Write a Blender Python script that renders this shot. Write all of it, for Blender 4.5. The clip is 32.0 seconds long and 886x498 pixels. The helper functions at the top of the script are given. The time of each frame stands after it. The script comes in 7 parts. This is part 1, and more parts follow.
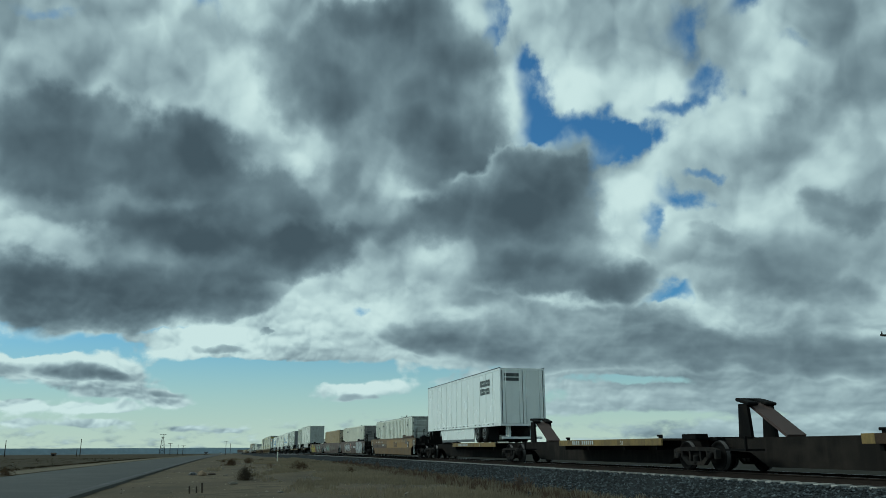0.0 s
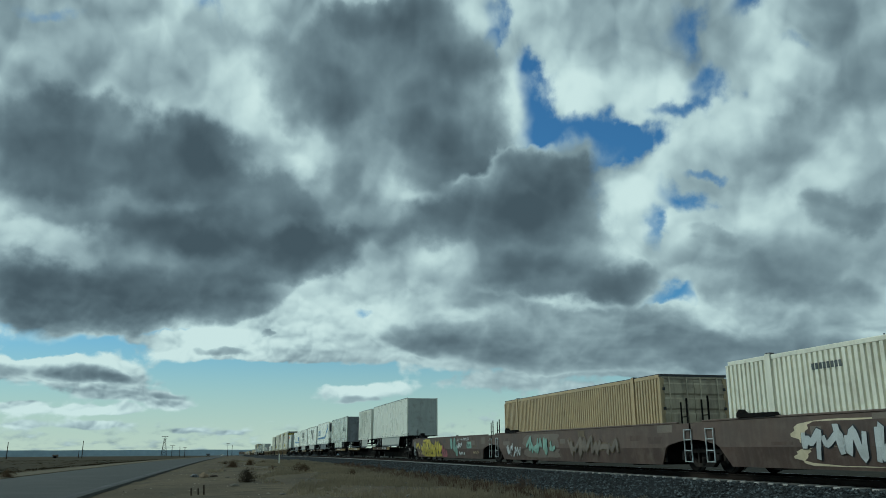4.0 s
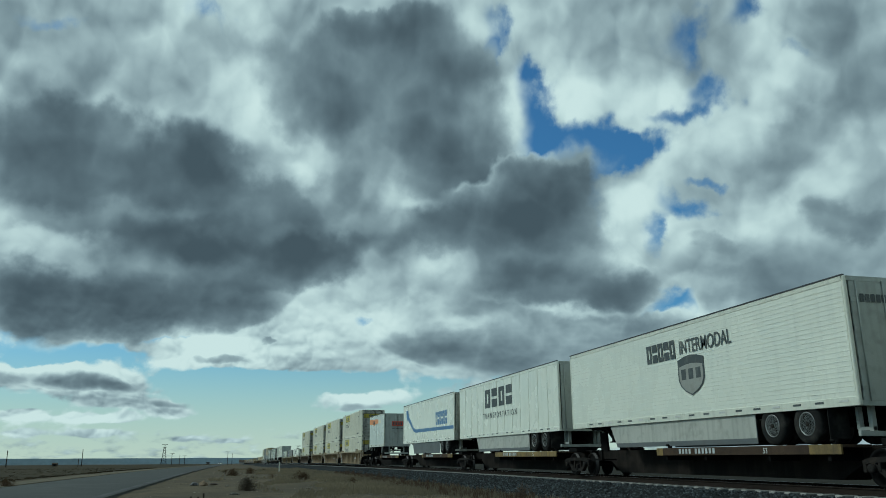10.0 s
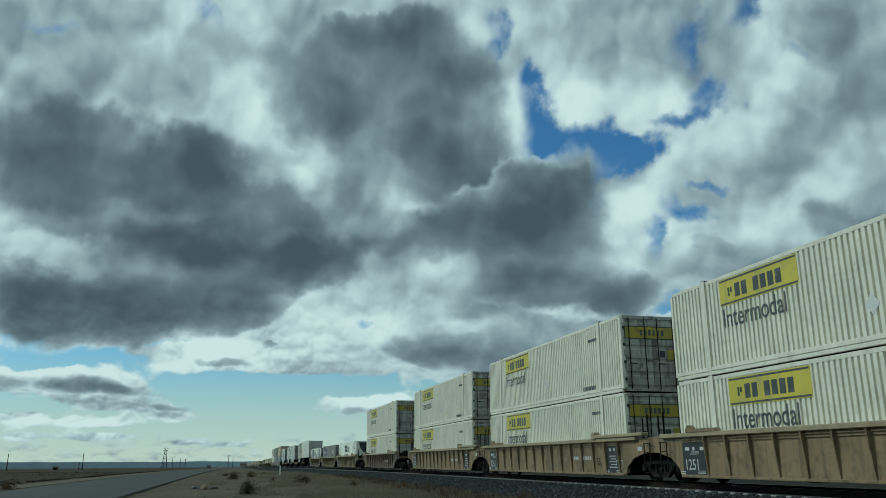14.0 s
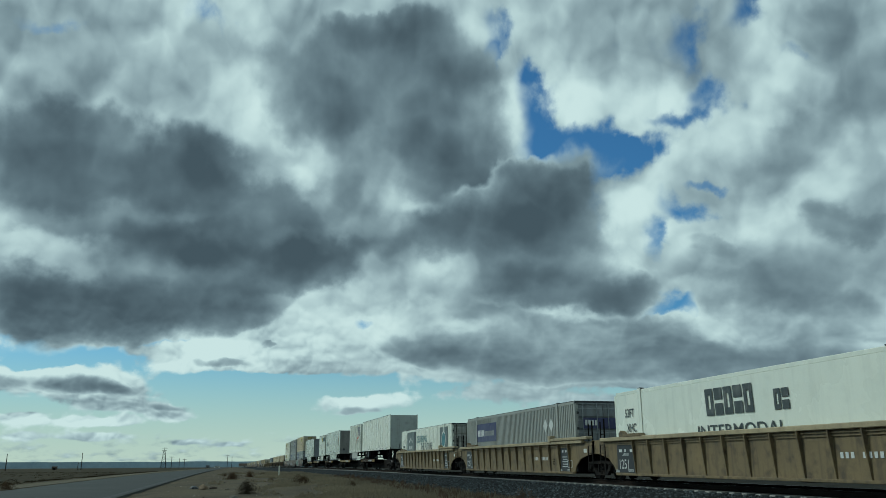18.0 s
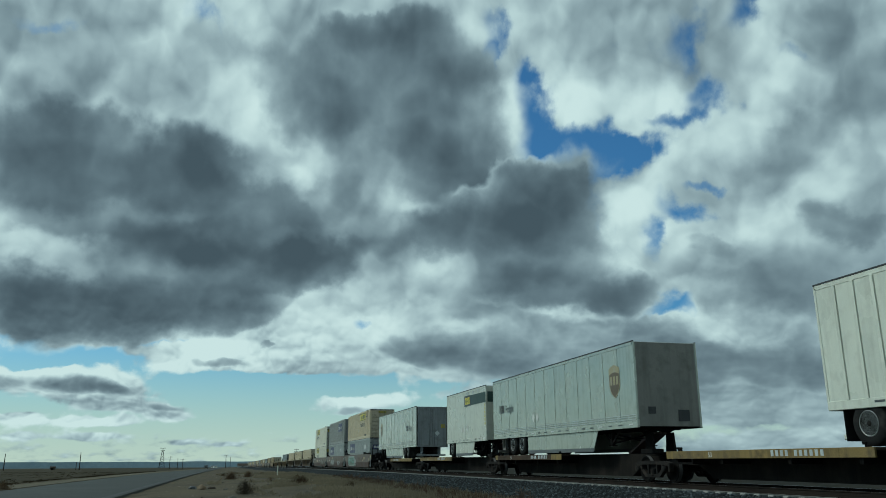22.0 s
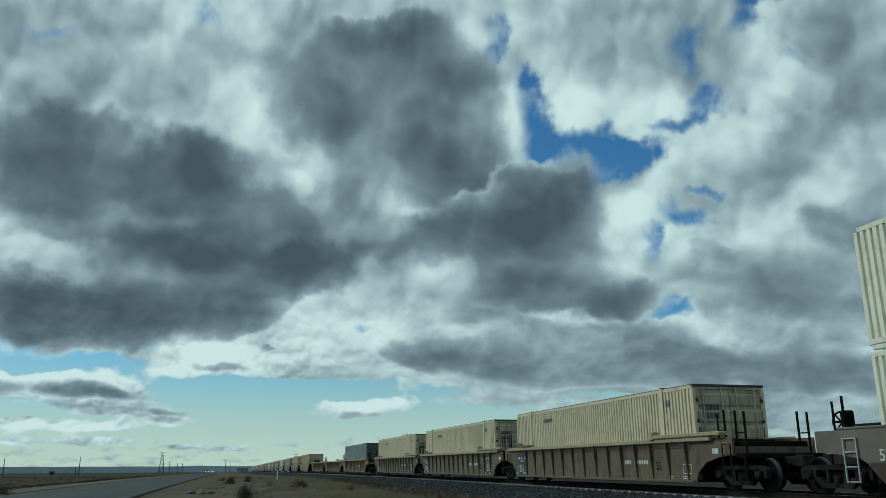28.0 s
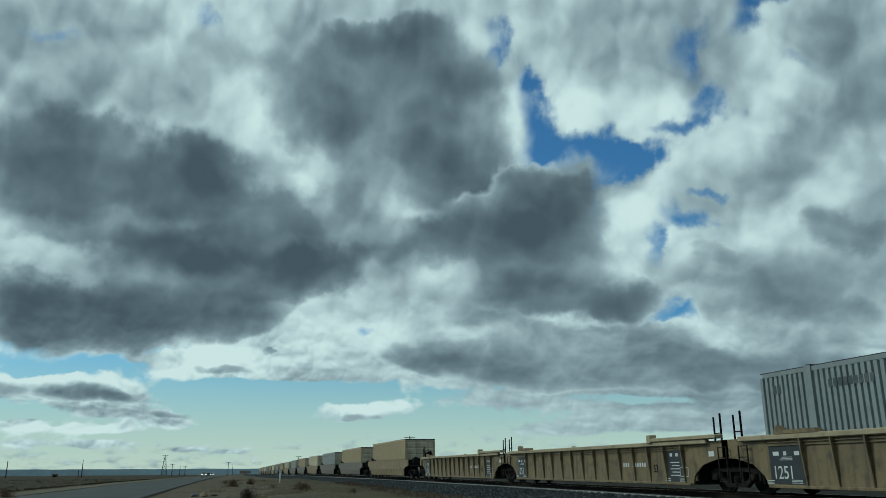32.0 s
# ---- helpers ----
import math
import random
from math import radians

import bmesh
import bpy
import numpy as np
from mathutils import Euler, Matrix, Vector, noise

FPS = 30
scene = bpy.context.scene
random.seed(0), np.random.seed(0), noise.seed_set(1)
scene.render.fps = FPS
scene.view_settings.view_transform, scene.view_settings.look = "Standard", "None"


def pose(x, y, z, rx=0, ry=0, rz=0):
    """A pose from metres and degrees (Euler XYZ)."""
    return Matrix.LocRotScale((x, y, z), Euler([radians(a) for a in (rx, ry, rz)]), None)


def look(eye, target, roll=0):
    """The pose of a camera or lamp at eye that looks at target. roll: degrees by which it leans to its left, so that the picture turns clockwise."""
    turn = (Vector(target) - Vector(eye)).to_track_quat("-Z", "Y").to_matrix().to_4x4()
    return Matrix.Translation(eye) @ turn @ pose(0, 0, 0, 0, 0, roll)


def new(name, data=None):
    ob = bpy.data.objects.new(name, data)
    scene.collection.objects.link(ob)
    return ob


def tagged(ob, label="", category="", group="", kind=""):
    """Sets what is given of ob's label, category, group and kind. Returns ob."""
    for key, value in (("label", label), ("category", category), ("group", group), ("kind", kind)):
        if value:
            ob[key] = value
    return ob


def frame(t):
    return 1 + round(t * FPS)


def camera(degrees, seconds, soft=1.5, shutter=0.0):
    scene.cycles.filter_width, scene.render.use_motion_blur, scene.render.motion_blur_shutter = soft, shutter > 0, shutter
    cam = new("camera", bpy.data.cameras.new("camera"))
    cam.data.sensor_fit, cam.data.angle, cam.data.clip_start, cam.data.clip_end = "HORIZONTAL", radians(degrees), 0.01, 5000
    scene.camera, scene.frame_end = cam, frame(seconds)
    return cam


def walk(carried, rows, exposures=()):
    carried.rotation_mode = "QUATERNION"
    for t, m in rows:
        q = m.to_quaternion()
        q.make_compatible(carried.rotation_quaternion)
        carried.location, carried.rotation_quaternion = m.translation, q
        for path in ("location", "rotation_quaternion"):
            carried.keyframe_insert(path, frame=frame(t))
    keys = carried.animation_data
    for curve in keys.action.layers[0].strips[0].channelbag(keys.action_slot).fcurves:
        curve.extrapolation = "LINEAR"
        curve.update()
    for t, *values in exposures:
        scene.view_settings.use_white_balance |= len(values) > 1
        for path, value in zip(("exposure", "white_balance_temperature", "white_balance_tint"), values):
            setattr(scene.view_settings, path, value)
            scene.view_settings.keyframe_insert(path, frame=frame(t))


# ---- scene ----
cam = camera(58.8, 32.0, soft=0.7)
EYE = (0.0, 0.0, 0.74)
# seconds, heading to the right of the track's line, tilt (degrees)
AIM = [
    (0.0, 14.806, 14.144),
    (0.5, 14.773, 14.079),
    (1.0, 14.767, 14.066),
    (2.0, 14.767, 14.137),
    (2.5, 14.754, 14.189),
    (3.0, 14.702, 14.247),
    (3.5, 14.687, 14.266),
    (5.5, 14.651, 14.433),
    (6.0, 14.650, 14.562),
    (6.5, 14.650, 14.672),
    (7.0, 14.650, 14.717),
    (8.0, 14.650, 14.723),
    (9.0, 14.650, 14.794),
    (9.5, 14.650, 14.833),
    (10.0, 14.650, 14.839),
    (11.0, 14.650, 14.833),
    (12.0, 14.650, 14.852),
    (12.5, 14.650, 14.955),
    (13.0, 14.650, 15.064),
    (13.5, 14.637, 15.122),
    (14.0, 14.584, 15.077),
    (14.5, 14.571, 15.043),
    (16.5, 14.584, 15.150),
    (17.0, 14.637, 15.174),
    (18.0, 14.650, 15.077),
    (18.5, 14.650, 15.039),
    (19.0, 14.650, 15.032),
    (20.0, 14.682, 15.058),
    (21.0, 14.689, 15.032),
    (22.0, 14.754, 15.077),
    (23.0, 14.767, 15.135),
    (24.0, 14.767, 15.142),
    (24.5, 14.767, 15.193),
    (25.0, 14.767, 15.258),
    (25.5, 14.767, 15.299),
    (27.5, 14.767, 15.377),
    (28.0, 14.754, 15.393),
    (29.0, 14.682, 15.464),
    (29.5, 14.656, 15.502),
    (30.0, 14.650, 15.560),
    (31.0, 14.584, 15.560),
    (32.0, 14.571, 15.573),
]


def aimed(heading, tilt):
    h, p = radians(heading), radians(tilt)
    way = Vector((math.sin(h) * math.cos(p), math.cos(h) * math.cos(p), math.sin(p)))
    return look(EYE, Vector(EYE) + way * 50, -0.25)


walk(cam, [(t, aimed(h, p)) for t, h, p in AIM], [(0, -0.03, 5420, -4), (32, -0.03, 5420, -4)])

# ---- world, sun ----
SUN_AZ, SUN_EL = -62.0, 38.0
world = bpy.data.worlds.new("sky")
scene.world = world
world.use_nodes = True
wn, wl = world.node_tree.nodes, world.node_tree.links
wn.clear()


def wnode(kind, **values):
    n = wn.new(kind)
    for key, value in values.items():
        setattr(n, key, value)
    return n


def wmath(op, a, b=None, c=None, clamp=False):
    n = wnode("ShaderNodeMath", operation=op, use_clamp=clamp)
    for i, v in enumerate((a, b, c)):
        if v is None:
            continue
        if isinstance(v, (int, float)):
            n.inputs[i].default_value = v
        else:
            wl.new(v, n.inputs[i])
    return n.outputs[0]


def wvec(op, a, b):
    n = wnode("ShaderNodeVectorMath", operation=op)
    for i, v in enumerate((a, b)):
        if isinstance(v, tuple):
            n.inputs[i].default_value = v
        else:
            wl.new(v, n.inputs[i])
    return n.outputs[0]


coord = wnode("ShaderNodeTexCoord").outputs["Generated"]
split = wnode("ShaderNodeSeparateXYZ")
wl.new(coord, split.inputs[0])
az = wmath("MULTIPLY", wmath("ARCTAN2", split.outputs[0], split.outputs[1]), 57.2958)
el = wmath("MULTIPLY", wmath("ARCSINE", split.outputs[2]), 57.2958)
turn = wnode("ShaderNodeCombineXYZ")
wl.new(az, turn.inputs[0])
wl.new(el, turn.inputs[1])
# heaps are flatter the lower they stand
flat = wnode("ShaderNodeCombineXYZ")
wl.new(az, flat.inputs[0])
wl.new(wmath("MULTIPLY", wmath("POWER", wmath("MAXIMUM", el, 0.0), 0.72), 3.0), flat.inputs[1])


def wnoise(period, detail, rough, vector, offset=0.0):
    n = wnode("ShaderNodeTexNoise", noise_dimensions="3D")
    n.inputs["Scale"].default_value = 1.0 / period
    n.inputs["Detail"].default_value = detail
    n.inputs["Roughness"].default_value = rough
    wl.new(wvec("ADD", vector, (offset, offset * 1.7, offset * 0.6)), n.inputs["Vector"])
    return n


def wpuff(period, detail, rough, vector, offset=(0.0, 0.0, 0.0)):
    """Rounded heads with creases between them, each carrying smaller ones."""
    n = wnode("ShaderNodeTexVoronoi", voronoi_dimensions="2D", feature="F1")
    n.normalize = True
    n.inputs["Scale"].default_value = 1.0 / period
    n.inputs["Detail"].default_value = detail
    n.inputs["Roughness"].default_value = rough
    wl.new(wvec("ADD", vector, offset), n.inputs["Vector"])
    return wmath("SUBTRACT", 1.0, n.outputs["Distance"])


def centred(n):
    return wvec("SUBTRACT", n.outputs["Color"], (0.5, 0.5, 0.5))


def stretched(v, amount):
    n = wnode("ShaderNodeVectorMath", operation="SCALE")
    wl.new(v, n.inputs[0])
    if isinstance(amount, (int, float)):
        n.inputs[3].default_value = amount
    else:
        wl.new(amount, n.inputs[3])
    return n.outputs[0]


def smooth(value, lo, hi, a=0.0, b=1.0):
    n = wnode("ShaderNodeMapRange", interpolation_type="SMOOTHSTEP")
    for i, v in enumerate((value, lo, hi, a, b)):
        if isinstance(v, (int, float)):
            n.inputs[i].default_value = v
        else:
            wl.new(v, n.inputs[i])
    return n.outputs[0]


def blend(a, b, factor):
    n = wnode("ShaderNodeMix", data_type="FLOAT")
    for i, v in ((0, factor), (2, a), (3, b)):
        if isinstance(v, (int, float)):
            n.inputs[i].default_value = v
        else:
            wl.new(v, n.inputs[i])
    return n.outputs[0]


billow = wnoise(9.0, 3.0, 0.5, flat.outputs[0], 3.1)
ragged = wnoise(3.8, 3.0, 0.42, flat.outputs[0], 7.7)
fine = wnoise(1.1, 4.0, 0.55, flat.outputs[0], 31.0)
wisp = wnoise(6.0, 4.0, 0.45, flat.outputs[0], 12.3)
lowness = smooth(el, 5.0, 14.0, 1.0, 0.0)
high = smooth(el, 0.0, 16.0, 0.10, 1.0)
# heads of the clouds, and the same a little higher up, for the light on them
curl = wvec("ADD", flat.outputs[0], wvec("ADD", stretched(centred(ragged), 2.2), stretched(centred(fine), 0.25)))
big_head, big_above = wpuff(5.6, 2.0, 0.36, curl), wpuff(5.6, 2.0, 0.36, curl, (-0.4, 0.9, 0.0))
low_head, low_above = wpuff(2.0, 2.0, 0.4, curl, (5.0, 9.0, 0.0)), wpuff(2.0, 2.0, 0.4, curl, (4.9, 9.35, 0.0))
head = wmath("SUBTRACT", blend(big_head, low_head, lowness), 0.62)
above = wmath("SUBTRACT", blend(big_above, low_above, lowness), 0.62)
relief = wmath("MULTIPLY", wmath("SUBTRACT", above, head), wmath("MAXIMUM", smooth(el, 3.0, 15.0, 0.3, 1.0), smooth(az, 4.0, 14.0, 1.0, 0.0)))
# level streaks in the low far clouds
level = wnode("ShaderNodeCombineXYZ")
wl.new(wmath("MULTIPLY", az, 0.16), level.inputs[0])
wl.new(el, level.inputs[1])
streaks = wmath("MULTIPLY", wmath("SUBTRACT", wnoise(1.5, 3.0, 0.5, level.outputs[0], 17.0).outputs["Fac"], 0.5), lowness)

# cloud edges wander: far and small near the horizon, wide overhead
drift = wvec("ADD", wvec("ADD", stretched(centred(billow), 3.0), stretched(centred(ragged), 3.6)), stretched(centred(fine), 1.3))
place = wvec("ADD", turn.outputs[0], stretched(drift, high))
warped = wnode("ShaderNodeSeparateXYZ")
wl.new(place, warped.inputs[0])
az_w, el_w = warped.outputs[0], warped.outputs[1]
SUMS = {"heap": 0.0, "bank": 0.0, "veil": 0.0, "cover": 0.0}


def lobe(onto, azimuth, elevation, half_width, half_height, tilt, amount):
    c, s = math.cos(radians(tilt)), math.sin(radians(tilt))
    w, h = half_width, half_height
    p = wmath("MULTIPLY_ADD", az_w, c / w, wmath("MULTIPLY_ADD", el_w, s / w, -(azimuth * c + elevation * s) / w))
    q = wmath("MULTIPLY_ADD", az_w, -s / h, wmath("MULTIPLY_ADD", el_w, c / h, (azimuth * s - elevation * c) / h))
    r = wmath("MULTIPLY_ADD", p, p, wmath("MULTIPLY", q, q))
    SUMS[onto] = wmath("MULTIPLY_ADD", wmath("EXPONENT", wmath("MULTIPLY", wmath("POWER", r, 1.3), -0.75)), amount, SUMS[onto])


def heap(*body):
    """A dark cloud of the near deck: azimuth, elevation, half width, half height, tilt in degrees, thickness."""
    lobe("heap", *body)


def bank(*body):
    """A grey cloud of the farther deck."""
    lobe("bank", *body)


def veil(*body):
    """Thicker (above 0) or thinner, brighter parts of the pale upper deck."""
    lobe("veil", *body)


def cover(*body):
    """A pale cloud of its own (amount above 0) or a break in the upper deck (below 0)."""
    lobe("cover", *body)


heap(-15.2, 19.2, 5.6, 3.91, 10, 1.00)
heap(-9.1, 19.0, 6.0, 3.82, 8, 0.95)
heap(-1.7, 18.9, 6.4, 2.95, -15, 0.85)
heap(2.5, 17.4, 3.5, 1.81, 4, 0.60)
heap(-9.8, 23.3, 2.2, 1.47, 10, 0.45)
heap(1.9, 13.7, 5.0, 2.21, 3, 0.90)
heap(5.8, 13.4, 3.3, 1.95, 2, 0.80)
heap(-1.7, 14.3, 2.7, 1.58, 4, 0.50)
heap(-6.9, 13.5, 2.9, 1.53, 5, 0.50)
heap(-13.6, 10.0, 4.9, 2.70, 5, 1.10)
heap(-8.8, 9.5, 4.9, 2.17, 4, 1.00)
heap(-3.7, 10.5, 4.1, 2.13, 4, 0.90)
heap(0.3, 10.1, 3.3, 1.31, 11, 0.75)
heap(21.7, 17.4, 6.3, 4.28, -2, 0.70)
heap(25.3, 17.2, 3.7, 3.71, -3, 0.62)
heap(17.0, 16.2, 5.5, 2.88, -0, 0.62)
heap(12.5, 16.1, 4.1, 1.97, 1, 0.60)
heap(20.7, 21.1, 2.0, 1.46, -2, 0.60)
heap(27.4, 11.3, 3.6, 1.80, -2, 0.80)
heap(22.0, 11.8, 5.2, 1.71, -1, 0.75)
heap(-11.7, 5.0, 4.1, 0.75, -0, 0.80)
heap(-7.4, 4.7, 3.5, 0.48, -6, 0.75)
heap(-6.4, 3.7, 4.4, 0.26, -1, 0.80)
heap(-1.1, 6.6, 2.2, 0.35, 2, 1.00)
heap(1.9, 7.9, 0.9, 0.36, 2, 0.80)
heap(8.1, 3.4, 3.0, 0.35, 1, 0.80)
bank(15.3, 26.0, 5.4, 5.55, -35, 0.80)
bank(10.3, 27.9, 6.3, 3.90, 2, 0.62)
bank(15.3, 21.5, 4.0, 2.84, 0, 0.75)
bank(7.7, 23.2, 5.2, 3.20, 3, 0.62)
bank(4.0, 27.7, 4.8, 3.27, 5, 0.45)
bank(12.0, 31.2, 3.7, 1.52, 1, 0.60)
bank(12.4, 7.8, 3.5, 1.13, 1, 0.90)
bank(17.3, 7.5, 4.5, 1.45, -0, 0.90)
bank(21.8, 6.0, 5.2, 1.11, -0, 0.80)
bank(29.3, 6.5, 6.9, 1.32, -1, 0.85)
bank(36.0, 6.6, 5.7, 1.57, -2, 0.75)
bank(42.0, 5.1, 4.8, 1.60, -2, 0.80)
bank(30.6, 8.8, 2.3, 0.98, -2, 0.50)
bank(42.8, 14.6, 2.8, 1.45, -7, 0.80)
bank(40.2, 13.5, 5.5, 1.86, -6, 0.30)
bank(38.2, 10.8, 7.0, 1.69, -4, 0.50)
bank(42.5, 9.2, 3.6, 1.98, -4, 0.60)
bank(16.1, 10.3, 7.0, 1.39, -0, 0.70)
bank(33.7, 14.5, 2.3, 0.97, -5, 0.45)
bank(-13.5, 14.5, 3.0, 0.94, -7, 0.50)
bank(40.0, 21.0, 4.0, 2.21, -9, 0.42)
bank(43.5, 17.5, 3.0, 1.44, -9, 0.35)
veil(-12.4, 24.3, 3.2, 2.15, 11, 0.16)
veil(-15.8, 27.5, 3.1, 1.36, 14, 0.18)
veil(-8.8, 28.7, 3.5, 2.14, 10, 0.06)
veil(0.8, 29.7, 4.8, 2.25, 6, 0.05)
veil(6.6, 19.5, 3.8, 2.43, 3, 0.20)
veil(10.1, 18.0, 4.7, 2.05, 2, 0.12)
veil(28.8, 29.7, 4.3, 2.24, -6, 0.05)
veil(40.2, 22.1, 5.4, 3.30, -9, 0.12)
veil(44.5, 27.1, 3.8, 2.06, -13, 0.16)
veil(43.3, 23.8, 3.8, 2.12, -11, 0.08)
veil(32.1, 18.9, 5.5, 2.35, -5, 0.06)
veil(7.8, 10.2, 6.5, 1.83, 1, -0.10)
veil(-11.4, 13.6, 3.8, 1.48, -8, -0.22)
veil(-5.3, 27.0, 4.4, 3.33, 9, -0.12)
veil(2.1, 22.8, 3.8, 2.37, -20, -0.16)
veil(4.2, 20.1, 1.3, 1.00, 4, -0.22)
veil(-1.5, 30.5, 2.6, 1.84, 7, -0.18)
veil(8.3, 18.8, 2.6, 1.22, 2, -0.05)
veil(24.3, 28.2, 5.7, 3.46, -4, -0.14)
veil(34.0, 22.2, 5.1, 2.68, -7, -0.20)
veil(40.0, 24.0, 2.2, 1.82, -10, -0.16)
veil(36.6, 16.9, 3.0, 1.91, -6, -0.22)
veil(30.9, 13.5, 3.9, 2.37, -4, -0.12)
veil(27.3, 12.9, 1.8, 0.80, -3, -0.25)
veil(20.2, 25.9, 1.3, 1.98, -2, -0.16)
veil(33.3, 9.8, 6.0, 1.35, -3, -0.10)
veil(5.4, 8.9, 4.8, 1.61, 2, -0.18)
veil(-1.6, 7.6, 3.4, 0.97, 2, -0.22)
veil(-9.8, 6.1, 6.8, 1.10, -2, -0.22)
veil(8.0, 4.2, 3.6, 0.71, 1, -0.20)
veil(28.4, 3.8, 7.6, 0.96, -1, -0.08)
veil(41.2, 7.1, 2.0, 0.54, -3, -0.15)
cover(25.9, 22.1, 4.2, 1.75, -4, -2.90)
cover(28.8, 20.9, 2.3, 1.26, -5, -2.70)
cover(22.6, 23.9, 1.2, 2.07, -3, -2.30)
cover(21.2, 26.2, 0.9, 2.36, -2, -1.70)
cover(21.4, 28.0, 0.9, 0.78, -3, -1.20)
cover(32.5, 23.1, 2.4, 0.62, -6, -2.00)
cover(34.7, 24.5, 1.9, 1.06, -8, -2.00)
cover(33.6, 28.6, 1.4, 1.62, -8, -1.60)
cover(37.9, 29.3, 1.1, 1.00, -10, -1.90)
cover(39.8, 30.2, 2.1, 0.49, -11, -2.00)
cover(19.0, 30.9, 0.8, 1.83, -2, -1.50)
cover(18.3, 29.1, 0.7, 0.97, -1, -1.50)
cover(32.8, 16.6, 1.3, 0.70, -5, -2.20)
cover(31.6, 17.5, 1.0, 0.87, -5, -1.40)
cover(34.1, 18.5, 1.3, 0.35, -6, -1.80)
cover(30.3, 15.1, 0.6, 1.27, -4, -2.10)
cover(-4.0, 30.8, 1.7, 1.30, 9, -1.60)
cover(-15.0, 28.1, 1.9, 0.54, 13, -1.10)
cover(40.7, 26.1, 1.3, 0.43, -11, -1.10)
cover(25.3, 12.9, 1.1, 0.32, -2, -1.40)
cover(31.7, 10.2, 2.5, 0.70, 9, -2.60)
cover(-4.7, 8.2, 2.2, 0.50, 3, -2.40)
cover(8.8, 9.7, 1.0, 0.61, 1, -1.80)
cover(3.0, 8.8, 1.2, 0.56, 2, -0.80)
cover(-10.5, 6.7, 3.0, 0.36, 3, -2.00)
cover(26.3, 17.0, 0.8, 2.42, -3, -0.60)
cover(7.3, 3.0, 12.5, 0.86, 1, -0.80)
cover(7.6, 5.1, 7.2, 0.55, 1, -2.20)
cover(0.9, 4.4, 4.2, 1.54, 1, -2.00)
cover(-10.9, 5.1, 5.5, 0.90, -3, 2.20)
cover(-6.4, 3.6, 4.1, 0.33, -1, 1.90)
cover(-1.7, 7.0, 3.2, 0.93, 2, 1.80)
cover(0.9, 8.1, 2.3, 0.79, 2, 1.60)
cover(8.1, 3.8, 3.4, 0.63, 1, 1.90)
cover(12.0, 5.2, 1.8, 0.36, 0, 1.30)
cover(-13.1, 2.7, 1.1, 0.38, 2, 1.90)
cover(-9.4, 2.5, 2.1, 0.29, 1, 1.70)
cover(-7.0, 2.6, 1.0, 0.29, 1, 1.60)
cover(-4.0, 3.0, 2.0, 0.34, 1, 1.60)
cover(-12.9, 1.6, 1.3, 0.21, 1, 1.40)
cover(-9.0, 1.6, 1.7, 0.21, 1, 1.40)
cover(-3.0, 1.3, 1.1, 0.15, 1, 1.20)
cover(-0.4, 1.1, 1.0, 0.15, 1, 1.20)
cover(19.3, 4.6, 6.0, 0.48, -0, 1.00)
cover(24.1, 2.7, 4.7, 0.46, -0, 1.20)
cover(29.1, 3.6, 7.5, 0.61, -1, 0.90)
cover(39.7, 2.8, 8.2, 1.78, -1, 1.60)
cover(37.9, 0.7, 8.4, 0.78, -0, 1.20)
veil(10.2, 15.1, 2.5, 2.05, 1, 0.20)
veil(6.5, 20.7, 2.6, 2.02, 3, 0.15)
veil(7.8, 11.0, 2.5, 0.81, 2, 0.10)
veil(-5.3, 14.6, 7.5, 1.55, 5, 0.25)
veil(33.6, 12.9, 6.8, 2.33, -4, 0.12)
veil(39.7, 17.7, 5.4, 2.24, -7, 0.10)
bank(0.7, 25.4, 3.8, 2.32, -24, 0.30)
bank(19.5, 14.3, 6.3, 2.46, -1, 0.50)
bank(27.7, 26.4, 5.1, 2.31, -5, 0.25)
bank(24.4, 30.5, 4.0, 1.51, -4, 0.20)
bank(-15.7, 26.8, 3.1, 1.37, 13, 0.45)
bank(-11.4, 25.2, 2.6, 1.44, 11, 0.40)
heap(-4.1, 14.7, 4.6, 1.56, 5, 0.35)
heap(7.6, 15.5, 2.1, 1.63, 2, 0.40)
heap(-14.6, 14.7, 2.9, 0.79, 8, 0.35)
veil(-0.6, 20.0, 3.7, 0.55, -20, -0.12)
veil(-7.9, 21.9, 2.7, 0.75, 28, -0.10)
veil(5.0, 16.4, 5.0, 0.49, 3, -0.15)
veil(0.9, 10.9, 3.6, 0.40, 3, -0.16)
veil(-5.8, 11.9, 2.2, 0.77, 5, -0.08)
veil(10.9, 19.0, 3.0, 0.82, 1, -0.10)
veil(6.9, 21.9, 2.6, 1.61, 3, -0.12)
veil(14.8, 19.3, 2.6, 0.57, 20, -0.04)
veil(18.8, 21.9, 2.6, 0.49, 34, -0.08)
veil(22.3, 22.4, 2.2, 0.40, -42, -0.12)
veil(26.5, 20.4, 2.1, 0.40, -14, -0.18)
veil(17.8, 14.4, 5.1, 0.82, -1, -0.08)
veil(23.5, 10.2, 3.7, 0.32, -1, -0.18)
veil(16.1, 9.7, 2.5, 0.41, -0, -0.20)
veil(11.1, 10.2, 3.3, 0.82, 1, -0.15)
veil(29.4, 8.0, 3.1, 0.55, 13, -0.20)
bank(10.6, 13.9, 2.5, 2.46, 1, 0.50)
bank(34.2, 11.3, 4.5, 1.93, -4, 0.35)
bank(6.6, 18.7, 3.0, 2.44, 3, 0.40)
bank(4.6, 24.6, 3.9, 2.76, 4, 0.35)
bank(35.5, 13.5, 2.2, 1.54, -5, 0.20)
bank(7.9, 31.0, 2.7, 1.51, 3, 0.45)
